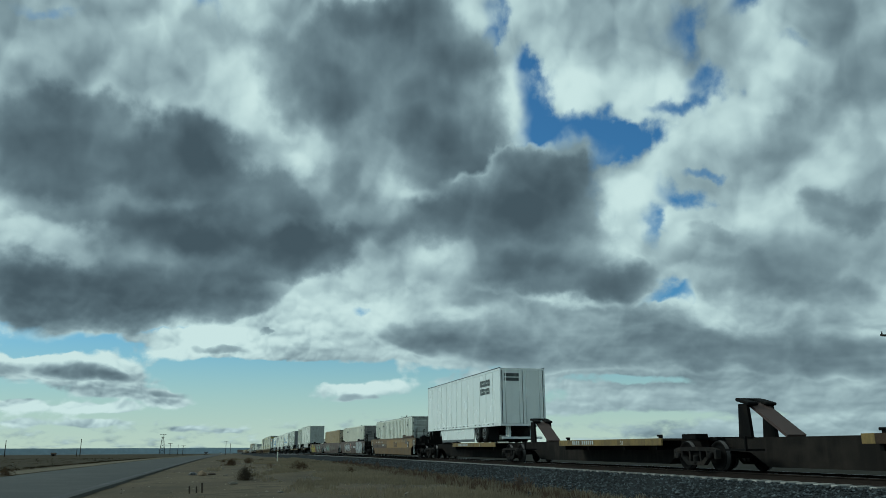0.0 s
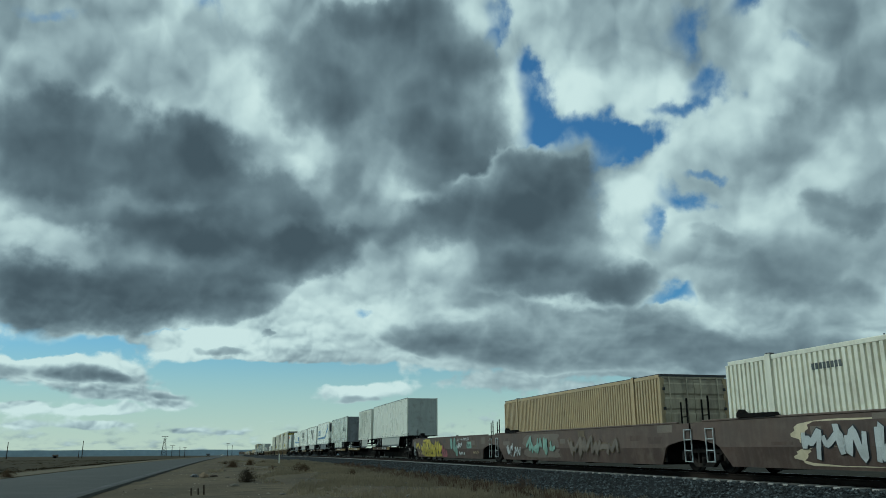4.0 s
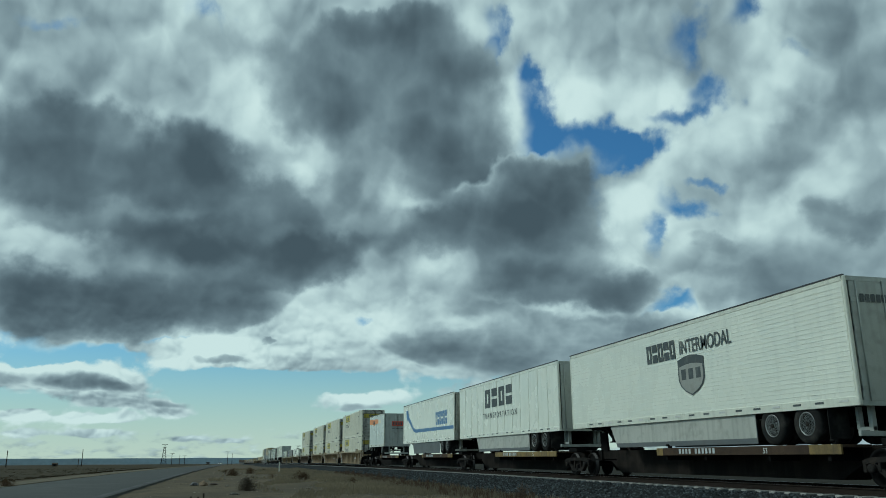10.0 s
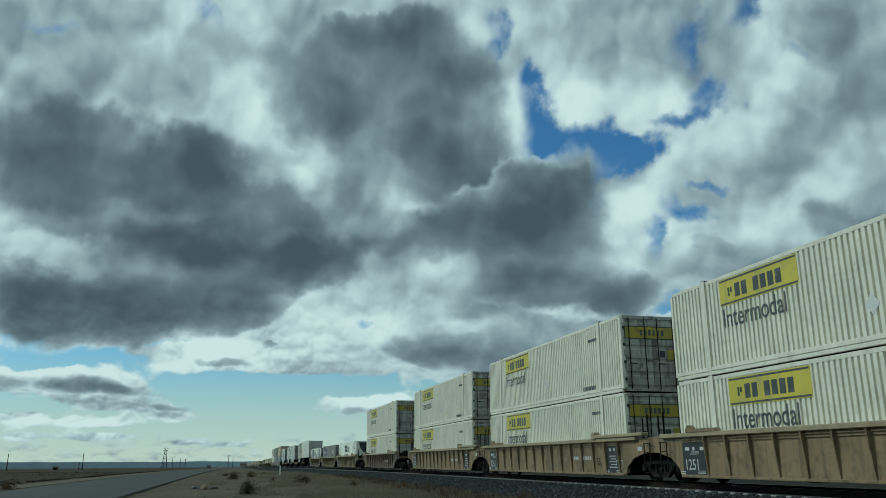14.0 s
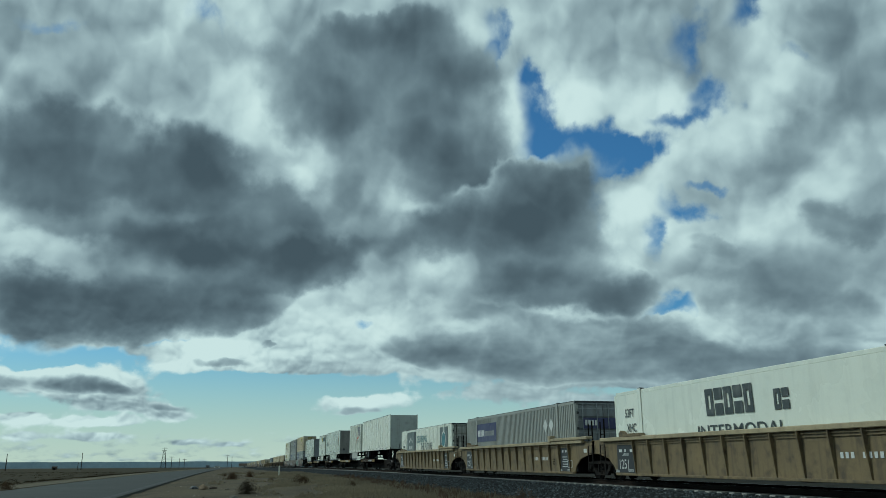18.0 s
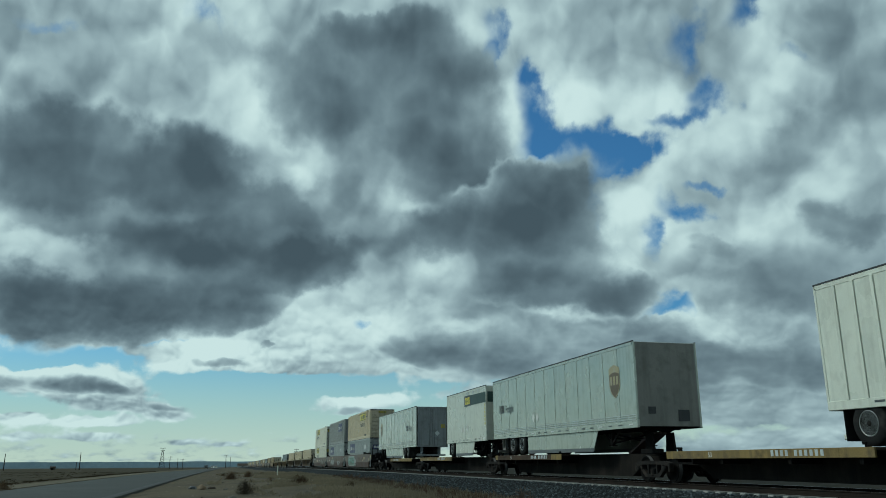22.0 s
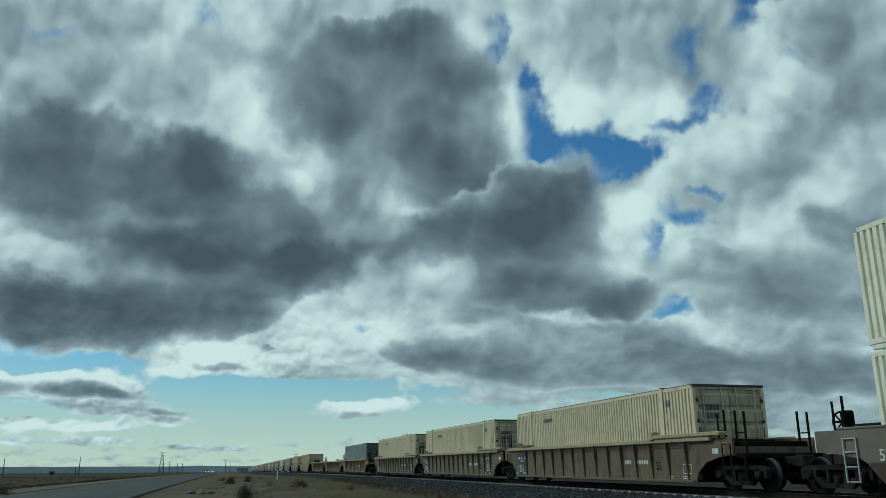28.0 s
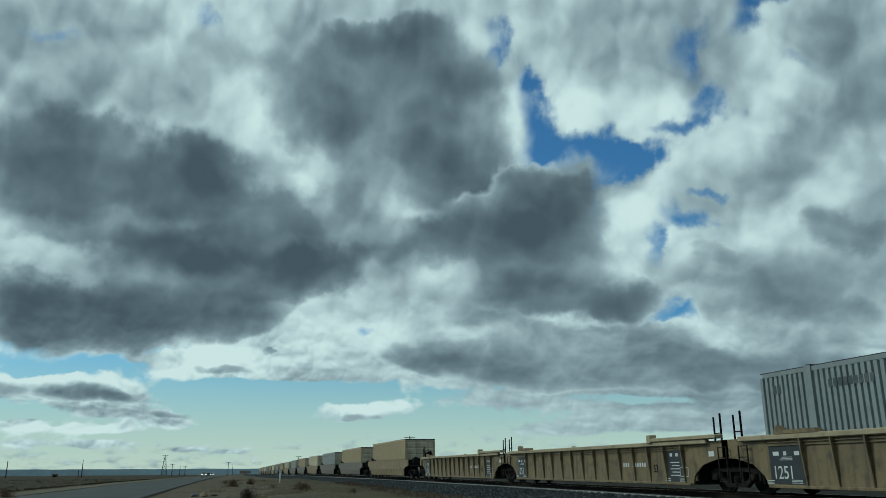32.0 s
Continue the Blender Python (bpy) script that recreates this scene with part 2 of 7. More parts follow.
bank(43.0, 21.3, 3.4, 2.15, -10, 0.45)
bank(44.2, 25.4, 2.8, 1.39, -12, 0.30)
cover(-13.4, 3.4, 1.9, 0.35, 2, -1.60)
cover(-0.7, 5.3, 4.5, 0.54, 2, -1.80)
veil(-0.4, 27.7, 3.4, 2.27, 6, 0.08)
veil(30.7, 26.9, 5.0, 1.52, -6, 0.10)
veil(36.8, 26.1, 2.3, 2.21, -9, 0.08)
veil(13.6, 12.7, 3.8, 1.23, 0, 0.12)
veil(17.8, 12.7, 3.8, 1.64, -0, 0.15)
veil(11.9, 9.8, 2.9, 0.82, 1, 0.10)
veil(25.5, 8.9, 4.8, 0.80, -1, 0.15)
veil(26.5, 4.6, 7.7, 0.97, -1, 0.14)
veil(36.4, 3.6, 7.0, 1.47, -1, 0.12)
veil(-11.0, 2.4, 6.5, 0.71, 1, -0.20)
veil(8.0, 4.0, 3.6, 0.63, 1, -0.15)
veil(-1.6, 7.4, 3.0, 0.78, 2, -0.12)
bank(0.9, 28.6, 3.9, 2.27, 6, 0.25)
veil(5.1, 15.4, 3.7, 1.22, 3, 0.10)
veil(33.1, 11.4, 2.3, 0.47, -3, -0.15)
veil(31.4, 9.5, 2.3, 0.62, 12, -0.18)
heap(-5.4, 15.8, 5.7, 0.77, 6, 0.30)
veil(29.2, 16.8, 2.4, 2.39, -4, -0.15)
cover(27.7, 20.5, 2.5, 0.72, -4, -1.60)
veil(32.6, 24.7, 6.5, 2.29, -7, -0.06)
bank(26.3, 8.5, 4.4, 1.59, -1, 0.60)
bank(31.3, 7.6, 4.2, 1.36, -2, 0.40)
veil(25.5, 9.7, 3.2, 1.00, -2, 0.10)
veil(-11.4, 5.7, 5.3, 0.50, -3, -0.12)
cover(29.4, 22.8, 1.2, 0.78, -5, 1.30)
cover(24.5, 24.1, 1.7, 0.55, -4, 1.00)
veil(23.6, 11.8, 2.5, 0.49, -2, -0.10)
cover(-12.8, 6.1, 3.9, 0.29, 3, -1.20)
veil(8.8, 5.0, 8.0, 0.79, 1, -0.05)
veil(-5.9, 2.6, 7.0, 0.44, 1, -0.15)
cover(1.9, 6.8, 2.3, 0.63, 2, 1.20)
cover(5.5, 6.5, 2.4, 0.48, 1, 0.90)
bank(4.7, 7.5, 2.4, 0.56, 2, 0.50)
bank(7.0, 8.9, 2.4, 0.65, 1, 0.35)
cover(28.0, 4.5, 5.4, 0.35, -1, -1.60)
cover(32.7, 2.0, 7.2, 0.33, -0, -0.90)
bank(15.3, 19.1, 3.9, 1.64, 0, 0.55)
bank(17.9, 20.5, 2.6, 1.43, -1, 0.50)

# the pale upper deck ends along a line above the horizon
edge = wmath("MULTIPLY_ADD", az, 0.08, wmath("SUBTRACT", el, 6.85))
deck_on = wmath("MINIMUM", wmath("MAXIMUM", wmath("MULTIPLY", edge, 0.8), -1.0), 1.0)
deck_on = wmath("ADD", deck_on, SUMS["cover"])
deck_on = wmath("MULTIPLY_ADD", head, 1.5, deck_on)
deck_on = wmath("MULTIPLY_ADD", wmath("SUBTRACT", fine.outputs["Fac"], 0.5), 1.8, deck_on)
pale_on = smooth(deck_on, blend(-1.5, -1.0, lowness), blend(0.75, -0.1, lowness))
pale_dark = wmath("MULTIPLY_ADD", wmath("SUBTRACT", wisp.outputs["Fac"], 0.5), 0.7, 0.30)
pale_dark = wmath("ADD", pale_dark, SUMS["veil"])
pale_dark = wmath("MULTIPLY_ADD", relief, 1.0, pale_dark)
pale_dark = wmath("MULTIPLY_ADD", head, -0.15, pale_dark)
pale_dark = wmath("MULTIPLY_ADD", streaks, 0.55, pale_dark)


def body_of(total, depth, rim, edge_soft):
    """How far a body covers what is behind, and how dark it is: silver rims, dark hearts."""
    d = wmath("MULTIPLY_ADD", head, 0.7, wmath("SUBTRACT", total, 0.45))
    d = wmath("MULTIPLY_ADD", wmath("SUBTRACT", ragged.outputs["Fac"], 0.5), 0.5, d)
    on = smooth(d, 0.0, edge_soft)
    thick = wmath("SUBTRACT", 1.0, wmath("EXPONENT", wmath("MULTIPLY", wmath("MAXIMUM", d, 0.0), -1.3)))
    shade = wmath("MULTIPLY_ADD", thick, depth, rim)
    shade = wmath("MULTIPLY_ADD", relief, 0.85, shade)
    shade = wmath("MULTIPLY_ADD", wmath("SUBTRACT", wisp.outputs["Fac"], 0.5), 1.0, shade)
    shade = wmath("MULTIPLY_ADD", SUMS["veil"], 0.8, shade)
    shade = wmath("MULTIPLY_ADD", streaks, 0.45, shade)
    return on, shade


softness = smooth(billow.outputs["Fac"], 0.38, 0.62, 0.22, 0.95)
bank_on, bank_dark = body_of(SUMS["bank"], 0.76, 0.15, softness)
heap_on, heap_dark = body_of(SUMS["heap"], 0.92, 0.14, softness)
dark = blend(blend(pale_dark, bank_dark, bank_on), heap_dark, heap_on)
dark = wmath("MINIMUM", wmath("MAXIMUM", dark, 0.0), 1.0)
cloud = wmath("MAXIMUM", wmath("MAXIMUM", pale_on, bank_on), heap_on)
tone = wnode("ShaderNodeValToRGB")
ramp = tone.color_ramp
ramp.interpolation = "B_SPLINE"
STOPS = [(0.0, (0.741, 0.78, 0.69)), (0.14, (0.605, 0.66, 0.60)), (0.30, (0.390, 0.44, 0.425)), (0.48, (0.229, 0.268, 0.272)),
         (0.68, (0.138, 0.168, 0.178)), (0.86, (0.096, 0.118, 0.128)), (1.0, (0.068, 0.086, 0.096))]
ramp.elements[0].position, ramp.elements[0].color = STOPS[0][0], (*STOPS[0][1], 1)
ramp.elements[1].position, ramp.elements[1].color = STOPS[-1][0], (*STOPS[-1][1], 1)
for pos, col in STOPS[1:-1]:
    ramp.elements.new(pos).color = (*col, 1)
wl.new(dark, tone.inputs[0])
nishita = wnode("ShaderNodeTexSky", sky_type="NISHITA", sun_disc=False)
nishita.sun_elevation, nishita.sun_rotation = radians(SUN_EL), radians(SUN_AZ)
nishita.air_density, nishita.dust_density, nishita.ozone_density = 1.0, 0.6, 3.0
blue = wnode("ShaderNodeMixRGB", blend_type="MULTIPLY")
blue.inputs[0].default_value = 1.0
blue.inputs[2].default_value = (0.05, 0.075, 0.085, 1)
wl.new(nishita.outputs[0], blue.inputs[1])
haze = wnode("ShaderNodeMixRGB")
wl.new(smooth(el, 0.0, 11.0, 1.0, 0.0), haze.inputs[0])
wl.new(blue.outputs[0], haze.inputs[1])
low = wnode("ShaderNodeValToRGB")
low.color_ramp.elements[0].position, low.color_ramp.elements[0].color = 0.0, (0.575, 0.61, 0.468, 1)
low.color_ramp.elements[1].position, low.color_ramp.elements[1].color = 1.0, (0.37, 0.545, 0.50, 1)
wl.new(wmath("MULTIPLY", el, 0.125, clamp=True), low.inputs[0])
wl.new(low.outputs[0], haze.inputs[2])
sky = wnode("ShaderNodeMixRGB")
wl.new(cloud, sky.inputs[0])
wl.new(haze.outputs[0], sky.inputs[1])
wl.new(tone.outputs[0], sky.inputs[2])
glow = wnode("ShaderNodeBackground")
wl.new(sky.outputs[0], glow.inputs[0])
glow.inputs[1].default_value = 1.0
wout = wnode("ShaderNodeOutputWorld")
wl.new(glow.outputs[0], wout.inputs[0])

sun = new("sun", bpy.data.lights.new("sun", "SUN"))
sun.data.energy, sun.data.angle, sun.data.color = 1.5, radians(14), (1.0, 0.95, 0.83)
sun_from = Vector((math.sin(radians(SUN_AZ)) * math.cos(radians(SUN_EL)), math.cos(radians(SUN_AZ)) * math.cos(radians(SUN_EL)), math.sin(radians(SUN_EL))))
sun.matrix_world = look(sun_from * 100, (0, 0, 0))

# ---- materials ----
MATS = {}


def surface(name, rgb, rough=0.6, metal=0.0, vary=0.25, scale=3.0, grain=40.0, dirt=None, streak=0.0, bump=0.15, each=0.0, stain=0.5, island=0.0, wave=0.0):
    """Paint, metal or earth: two scales of variation, dirt patches, streaks that run down, fine relief."""
    if name in MATS:
        return MATS[name]
    m = bpy.data.materials.new(name)
    m.use_nodes = True
    ns, ln = m.node_tree.nodes, m.node_tree.links
    bsdf = ns["Principled BSDF"]
    tc = ns.new("ShaderNodeTexCoord")
    info = ns.new("ShaderNodeObjectInfo")
    shift = ns.new("ShaderNodeVectorMath")
    shift.operation = "MULTIPLY_ADD"
    ln.new(info.outputs["Random"], shift.inputs[0])
    shift.inputs[1].default_value = (31, 17, 23)
    ln.new(tc.outputs["Object"], shift.inputs[2])

    def grainy(sc, detail, vec=None, stretch=None):
        n = ns.new("ShaderNodeTexNoise")
        n.inputs["Scale"].default_value, n.inputs["Detail"].default_value = sc, detail
        src = shift.outputs[0]
        if stretch:
            mp = ns.new("ShaderNodeMapping")
            mp.inputs["Scale"].default_value = stretch
            ln.new(src, mp.inputs[0])
            src = mp.outputs[0]
        ln.new(src, n.inputs["Vector"])
        return n.outputs["Fac"]

    def scaled(fac, lo, hi, a, b):
        r = ns.new("ShaderNodeMapRange")
        r.inputs[1].default_value, r.inputs[2].default_value, r.inputs[3].default_value, r.inputs[4].default_value = lo, hi, a, b
        ln.new(fac, r.inputs[0])
        return r.outputs[0]

    def times(col, fac):
        x = ns.new("ShaderNodeMixRGB")
        x.blend_type = "MULTIPLY"
        x.inputs[0].default_value = 1.0
        ln.new(fac, x.inputs[2])
        if isinstance(col, tuple):
            x.inputs[1].default_value = (*col, 1)
        else:
            ln.new(col, x.inputs[1])
        return x.outputs[0]

    big, fine = grainy(scale * 0.25, 4), grainy(grain, 3)
    col = times(rgb, scaled(big, 0.3, 0.7, 1 - vary, 1 + vary * 0.6))
    col = times(col, scaled(fine, 0.3, 0.7, 1 - vary * 0.6, 1 + vary * 0.5))
    if each:
        col = times(col, scaled(info.outputs["Random"], 0, 1, 1 - each, 1 + each))
    if island:
        piece = ns.new("ShaderNodeNewGeometry").outputs["Random Per Island"]
        lift = ns.new("ShaderNodeMath")
        lift.operation = "POWER"
        lift.inputs[1].default_value = 3.0
        ln.new(piece, lift.inputs[0])
        col = times(col, scaled(lift.outputs[0], 0, 1, 1 - island * 0.35, 1 + island))
    if dirt:
        x = ns.new("ShaderNodeMixRGB")
        ln.new(scaled(grainy(scale, 6), 0.5, 0.72, 0, stain), x.inputs[0])
        ln.new(col, x.inputs[1])
        x.inputs[2].default_value = (*dirt, 1)
        col = x.outputs[0]
        if streak:
            y = ns.new("ShaderNodeMixRGB")
            ln.new(scaled(grainy(1.0, 5, stretch=(5, 5, 0.35)), 0.5, 0.75, 0, streak), y.inputs[0])
            ln.new(col, y.inputs[1])
            y.inputs[2].default_value = (*dirt, 1)
            col = y.outputs[0]
    ln.new(col, bsdf.inputs["Base Color"])
    ln.new(scaled(big, 0.3, 0.7, max(rough - 0.1, 0.05), min(rough + 0.12, 1)), bsdf.inputs["Roughness"])
    bsdf.inputs["Metallic"].default_value = metal
    if rough >= 0.8:
        bsdf.inputs["Specular IOR Level"].default_value = 0.2 if rough < 0.88 else 0.08
    if bump:
        b = ns.new("ShaderNodeBump")
        b.inputs["Strength"].default_value, b.inputs["Distance"].default_value = bump, 0.02
        ln.new(fine, b.inputs["Height"])
        if wave:
            # sheet metal buckles gently between its rivets
            soft = ns.new("ShaderNodeBump")
            soft.inputs["Strength"].default_value, soft.inputs["Distance"].default_value = wave, 0.06
            ln.new(grainy(0.9, 2, stretch=(1, 1.3, 0.5)), soft.inputs["Height"])
            ln.new(soft.outputs[0], b.inputs["Normal"])
        ln.new(b.outputs[0], bsdf.inputs["Normal"])
    MATS[name] = m
    return m


white = surface("white_paint", (0.76, 0.765, 0.65), 0.24, vary=0.05, dirt=(0.42, 0.42, 0.36), streak=0.2, bump=0.015, stain=0.16, wave=0.35)
clean_white = surface("clean_white_paint", (0.80, 0.825, 0.775), 0.22, vary=0.04, dirt=(0.5, 0.51, 0.47), streak=0.12, bump=0.015, stain=0.1, wave=0.35)
aged_white = surface("aged_white_paint", (0.69, 0.69, 0.575), 0.3, vary=0.08, dirt=(0.3, 0.28, 0.22), streak=0.3, bump=0.02, stain=0.25, wave=0.45)
silver = surface("silver_sheet", (0.42, 0.442, 0.375), 0.22, 0.3, vary=0.1, dirt=(0.22, 0.22, 0.18), streak=0.4, bump=0.02, stain=0.35, wave=0.5)
cream = surface("cream_paint", (0.77, 0.745, 0.60), 0.5, vary=0.1, dirt=(0.34, 0.30, 0.21), streak=0.3, bump=0.04, stain=0.3)
buff = surface("buff_paint", (0.60, 0.51, 0.335), 0.55, vary=0.1, dirt=(0.30, 0.25, 0.16), streak=0.3, bump=0.04)
tan = surface("tan_paint", (0.43, 0.325, 0.175), 0.55, vary=0.12, dirt=(0.26, 0.19, 0.10), streak=0.3, bump=0.04)
grey_box = surface("grey_paint", (0.31, 0.31, 0.275), 0.5, vary=0.1, dirt=(0.2, 0.19, 0.16), streak=0.3, bump=0.04)
blue_grey = surface("blue_grey_paint", (0.225, 0.25, 0.245), 0.5, vary=0.1, dirt=(0.14, 0.145, 0.13), streak=0.3, bump=0.04)
door_dark = surface("dark_grey_door_paint", (0.075, 0.085, 0.085), 0.6, vary=0.15, dirt=(0.04, 0.04, 0.038), streak=0.4, bump=0.05)
slate_box = surface("slate_paint", (0.36, 0.375, 0.345), 0.5, vary=0.1, dirt=(0.17, 0.17, 0.15), streak=0.3, bump=0.04)
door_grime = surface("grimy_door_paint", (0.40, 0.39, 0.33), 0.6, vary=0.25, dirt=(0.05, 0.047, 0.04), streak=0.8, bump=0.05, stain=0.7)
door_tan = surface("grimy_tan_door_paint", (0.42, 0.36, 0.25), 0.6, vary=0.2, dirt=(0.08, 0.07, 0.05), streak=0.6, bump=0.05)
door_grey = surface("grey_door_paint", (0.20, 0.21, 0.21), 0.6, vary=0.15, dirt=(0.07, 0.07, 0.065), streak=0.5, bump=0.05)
chord_paint = surface("pale_ochre_paint", (0.36, 0.29, 0.17), 0.6, vary=0.2, dirt=(0.14, 0.105, 0.06), streak=0.3, bump=0.06)
ochre = surface("dusty_ochre_paint", (0.255, 0.18, 0.088), 0.65, vary=0.25, dirt=(0.06, 0.047, 0.032), streak=0.75, bump=0.08, stain=0.75)
ochre_brown = surface("grimy_ochre_brown_paint", (0.19, 0.137, 0.064), 0.65, vary=0.25, dirt=(0.05, 0.04, 0.028), streak=0.75, bump=0.08, stain=0.75)
rust_ochre = surface("rusty_ochre_paint", (0.19, 0.12, 0.055), 0.65, vary=0.25, dirt=(0.07, 0.05, 0.032), streak=0.6, bump=0.08, stain=0.7)
rust_brown = surface("rusty_brown_paint", (0.125, 0.08, 0.046), 0.65, vary=0.25, dirt=(0.05, 0.036, 0.025), streak=0.65, bump=0.08, stain=0.7)
drab = surface("grimy_drab_brown_paint", (0.135, 0.098, 0.054), 0.65, vary=0.25, dirt=(0.035, 0.03, 0.024), streak=0.7, bump=0.08, stain=0.7)
brown = surface("weathered_brown_paint", (0.072, 0.043, 0.031), 0.65, vary=0.3, dirt=(0.14, 0.11, 0.08), streak=0.35, bump=0.08)
grey_brown = surface("weathered_grey_brown_paint", (0.098, 0.065, 0.048), 0.65, vary=0.3, dirt=(0.13, 0.1, 0.075), streak=0.4, bump=0.08)
umber = surface("mauve_brown_paint", (0.15, 0.122, 0.096), 0.65, vary=0.3, dirt=(0.17, 0.14, 0.10), streak=0.35, bump=0.08)
yellow_side = surface("faded_yellow_paint", (0.26, 0.155, 0.045), 0.6, vary=0.2, dirt=(0.2, 0.13, 0.07), streak=0.4, bump=0.06)
iron = surface("dark_iron", (0.008, 0.0078, 0.0075), 0.9, 0.0, vary=0.4, dirt=(0.022, 0.017, 0.012), bump=0.12)
cast = surface("cast_steel", (0.022, 0.020, 0.018), 0.88, 0.0, vary=0.35, dirt=(0.06, 0.046, 0.035), bump=0.15)
grimy_beam = surface("grimy_beam", (0.016, 0.014, 0.012), 0.9, 0.0, vary=0.4, dirt=(0.05, 0.04, 0.031), streak=0.25, bump=0.1, stain=0.4, scale=1.2)
bright_steel = surface("bare_steel", (0.035, 0.033, 0.031), 0.55, 0.6, vary=0.15, bump=0.03)
rail_top = surface("polished_rail", (0.30, 0.29, 0.28), 0.3, 0.9, vary=0.15, bump=0.02)
rail_rust = surface("rusty_rail", (0.026, 0.020, 0.016), 0.9, 0.0, vary=0.3, dirt=(0.015, 0.012, 0.01), bump=0.1)
rubber = surface("tyre_rubber", (0.02, 0.02, 0.019), 0.9, vary=0.2, dirt=(0.085, 0.08, 0.068), bump=0.1)
alloy = surface("wheel_metal", (0.30, 0.30, 0.285), 0.4, 0.6, vary=0.2, dirt=(0.12, 0.11, 0.09), bump=0.05)
alu = surface("aluminium_rail", (0.55, 0.56, 0.54), 0.4, 0.5, vary=0.12, dirt=(0.2, 0.2, 0.18), bump=0.03)
skirt_dark = surface("dark_grey_skirt", (0.11, 0.118, 0.118), 0.5, vary=0.15, dirt=(0.08, 0.08, 0.07), streak=0.3, bump=0.03)
# dull, grimy ends and doors; part of the ends' shade is in these colours
nose_grey = surface("dull_shaded_end_grey", (0.40, 0.42, 0.38), 0.5, vary=0.12, dirt=(0.2, 0.2, 0.17), streak=0.4, bump=0.02)
nose_drab = surface("grimy_shaded_drab_end", (0.21, 0.20, 0.175), 0.55, vary=0.15, dirt=(0.09, 0.085, 0.07), streak=0.5, bump=0.03)
beige_grey = surface("dull_beige_grey_sheet", (0.56, 0.565, 0.47), 0.3, 0.1, vary=0.1, dirt=(0.25, 0.235, 0.19), streak=0.35, bump=0.02, stain=0.3, wave=0.5)
skirt_grey = surface("pale_skirt", (0.47, 0.47, 0.41), 0.5, vary=0.12, dirt=(0.17, 0.16, 0.13), streak=0.4, bump=0.03)
black = surface("black_paint", (0.025, 0.027, 0.03), 0.5, vary=0.2, dirt=(0.06, 0.055, 0.05), bump=0.04)
deck_yellow = surface("yellow_deck_paint", (0.22, 0.148, 0.042), 0.7, vary=0.35, dirt=(0.045, 0.034, 0.02), streak=0.6, bump=0.1, stain=0.7)
deck_rust = surface("rusty_deck", (0.065, 0.042, 0.026), 0.8, vary=0.4, dirt=(0.02, 0.016, 0.012), streak=0.4, bump=0.12)
rust_red = surface("rust_red_paint", (0.055, 0.032, 0.025), 0.7, vary=0.3, dirt=(0.06, 0.04, 0.03), bump=0.1)
asphalt = surface("asphalt", (0.053, 0.055, 0.052), 0.85, vary=0.2, scale=0.6, grain=30, dirt=(0.085, 0.085, 0.08), bump=0.25)
earth = surface("dry_earth", (0.100, 0.081, 0.054), 0.95, vary=0.35, scale=1.2, grain=14, dirt=(0.05, 0.046, 0.033), bump=0.5, stain=0.9)
sand = surface("pale_shoulder_sand", (0.125, 0.108, 0.075), 0.95, vary=0.25, scale=1.0, grain=12, dirt=(0.13, 0.11, 0.08), bump=0.3)
ballast_bed = surface("ballast_bed", (0.022, 0.025, 0.027), 0.9, vary=0.5, scale=4, grain=22, dirt=(0.012, 0.014, 0.015), bump=1.0)
stone = surface("ballast_stone", (0.044, 0.05, 0.052), 0.85, vary=0.4, scale=8, grain=60, bump=0.3, island=1.7)
concrete = surface("concrete", (0.34, 0.33, 0.30), 0.85, vary=0.2, dirt=(0.16, 0.15, 0.13), bump=0.2)
timber = surface("weathered_timber", (0.075, 0.06, 0.048), 0.9, vary=0.3, dirt=(0.035, 0.03, 0.025), bump=0.3)
# the hills' base colour carries the air haze of their distance
far_land = surface("hazy_distant_hills", (0.33, 0.40, 0.44), 1.0, vary=0.15, scale=0.02, grain=0.05, bump=0)
straw = surface("dry_grass", (0.31, 0.255, 0.17), 0.9, vary=0.3, scale=0.8, grain=6, bump=0)
twig = surface("brush_twigs", (0.10, 0.078, 0.055), 0.9, vary=0.3, bump=0)
ink = surface("dark_lettering", (0.05, 0.06, 0.06), 0.5, vary=0.1, dirt=(0.2, 0.2, 0.18), bump=0)
chalk = surface("white_lettering", (0.62, 0.62, 0.58), 0.6, vary=0.15, dirt=(0.3, 0.28, 0.24), bump=0)
blue_print = surface("blue_print", (0.055, 0.16, 0.33), 0.45, vary=0.12, dirt=(0.2, 0.28, 0.36), bump=0)
navy_print = surface("navy_print", (0.03, 0.032, 0.10), 0.45, vary=0.12, dirt=(0.15, 0.15, 0.2), bump=0)
teal_print = surface("teal_print", (0.055, 0.165, 0.185), 0.5, vary=0.12, dirt=(0.3, 0.4, 0.4), bump=0)
slate_print = surface("slate_teal_print", (0.10, 0.125, 0.12), 0.5, vary=0.2, dirt=(0.25, 0.29, 0.27), streak=0.3, bump=0)
yellow_print = surface("yellow_print", (0.60, 0.51, 0.05), 0.5, vary=0.15, dirt=(0.3, 0.27, 0.14), streak=0.35, bump=0)
door_yellow = surface("grimy_yellow_print", (0.40, 0.325, 0.03), 0.6, vary=0.25, dirt=(0.08, 0.07, 0.04), streak=0.6, bump=0, stain=0.55)
faded_gold = surface("faded_gold_print", (0.36, 0.31, 0.18), 0.5, vary=0.15, dirt=(0.36, 0.37, 0.33), bump=0)
faded_brown = surface("faded_brown_print", (0.125, 0.092, 0.055), 0.5, vary=0.15, dirt=(0.22, 0.2, 0.16), bump=0)
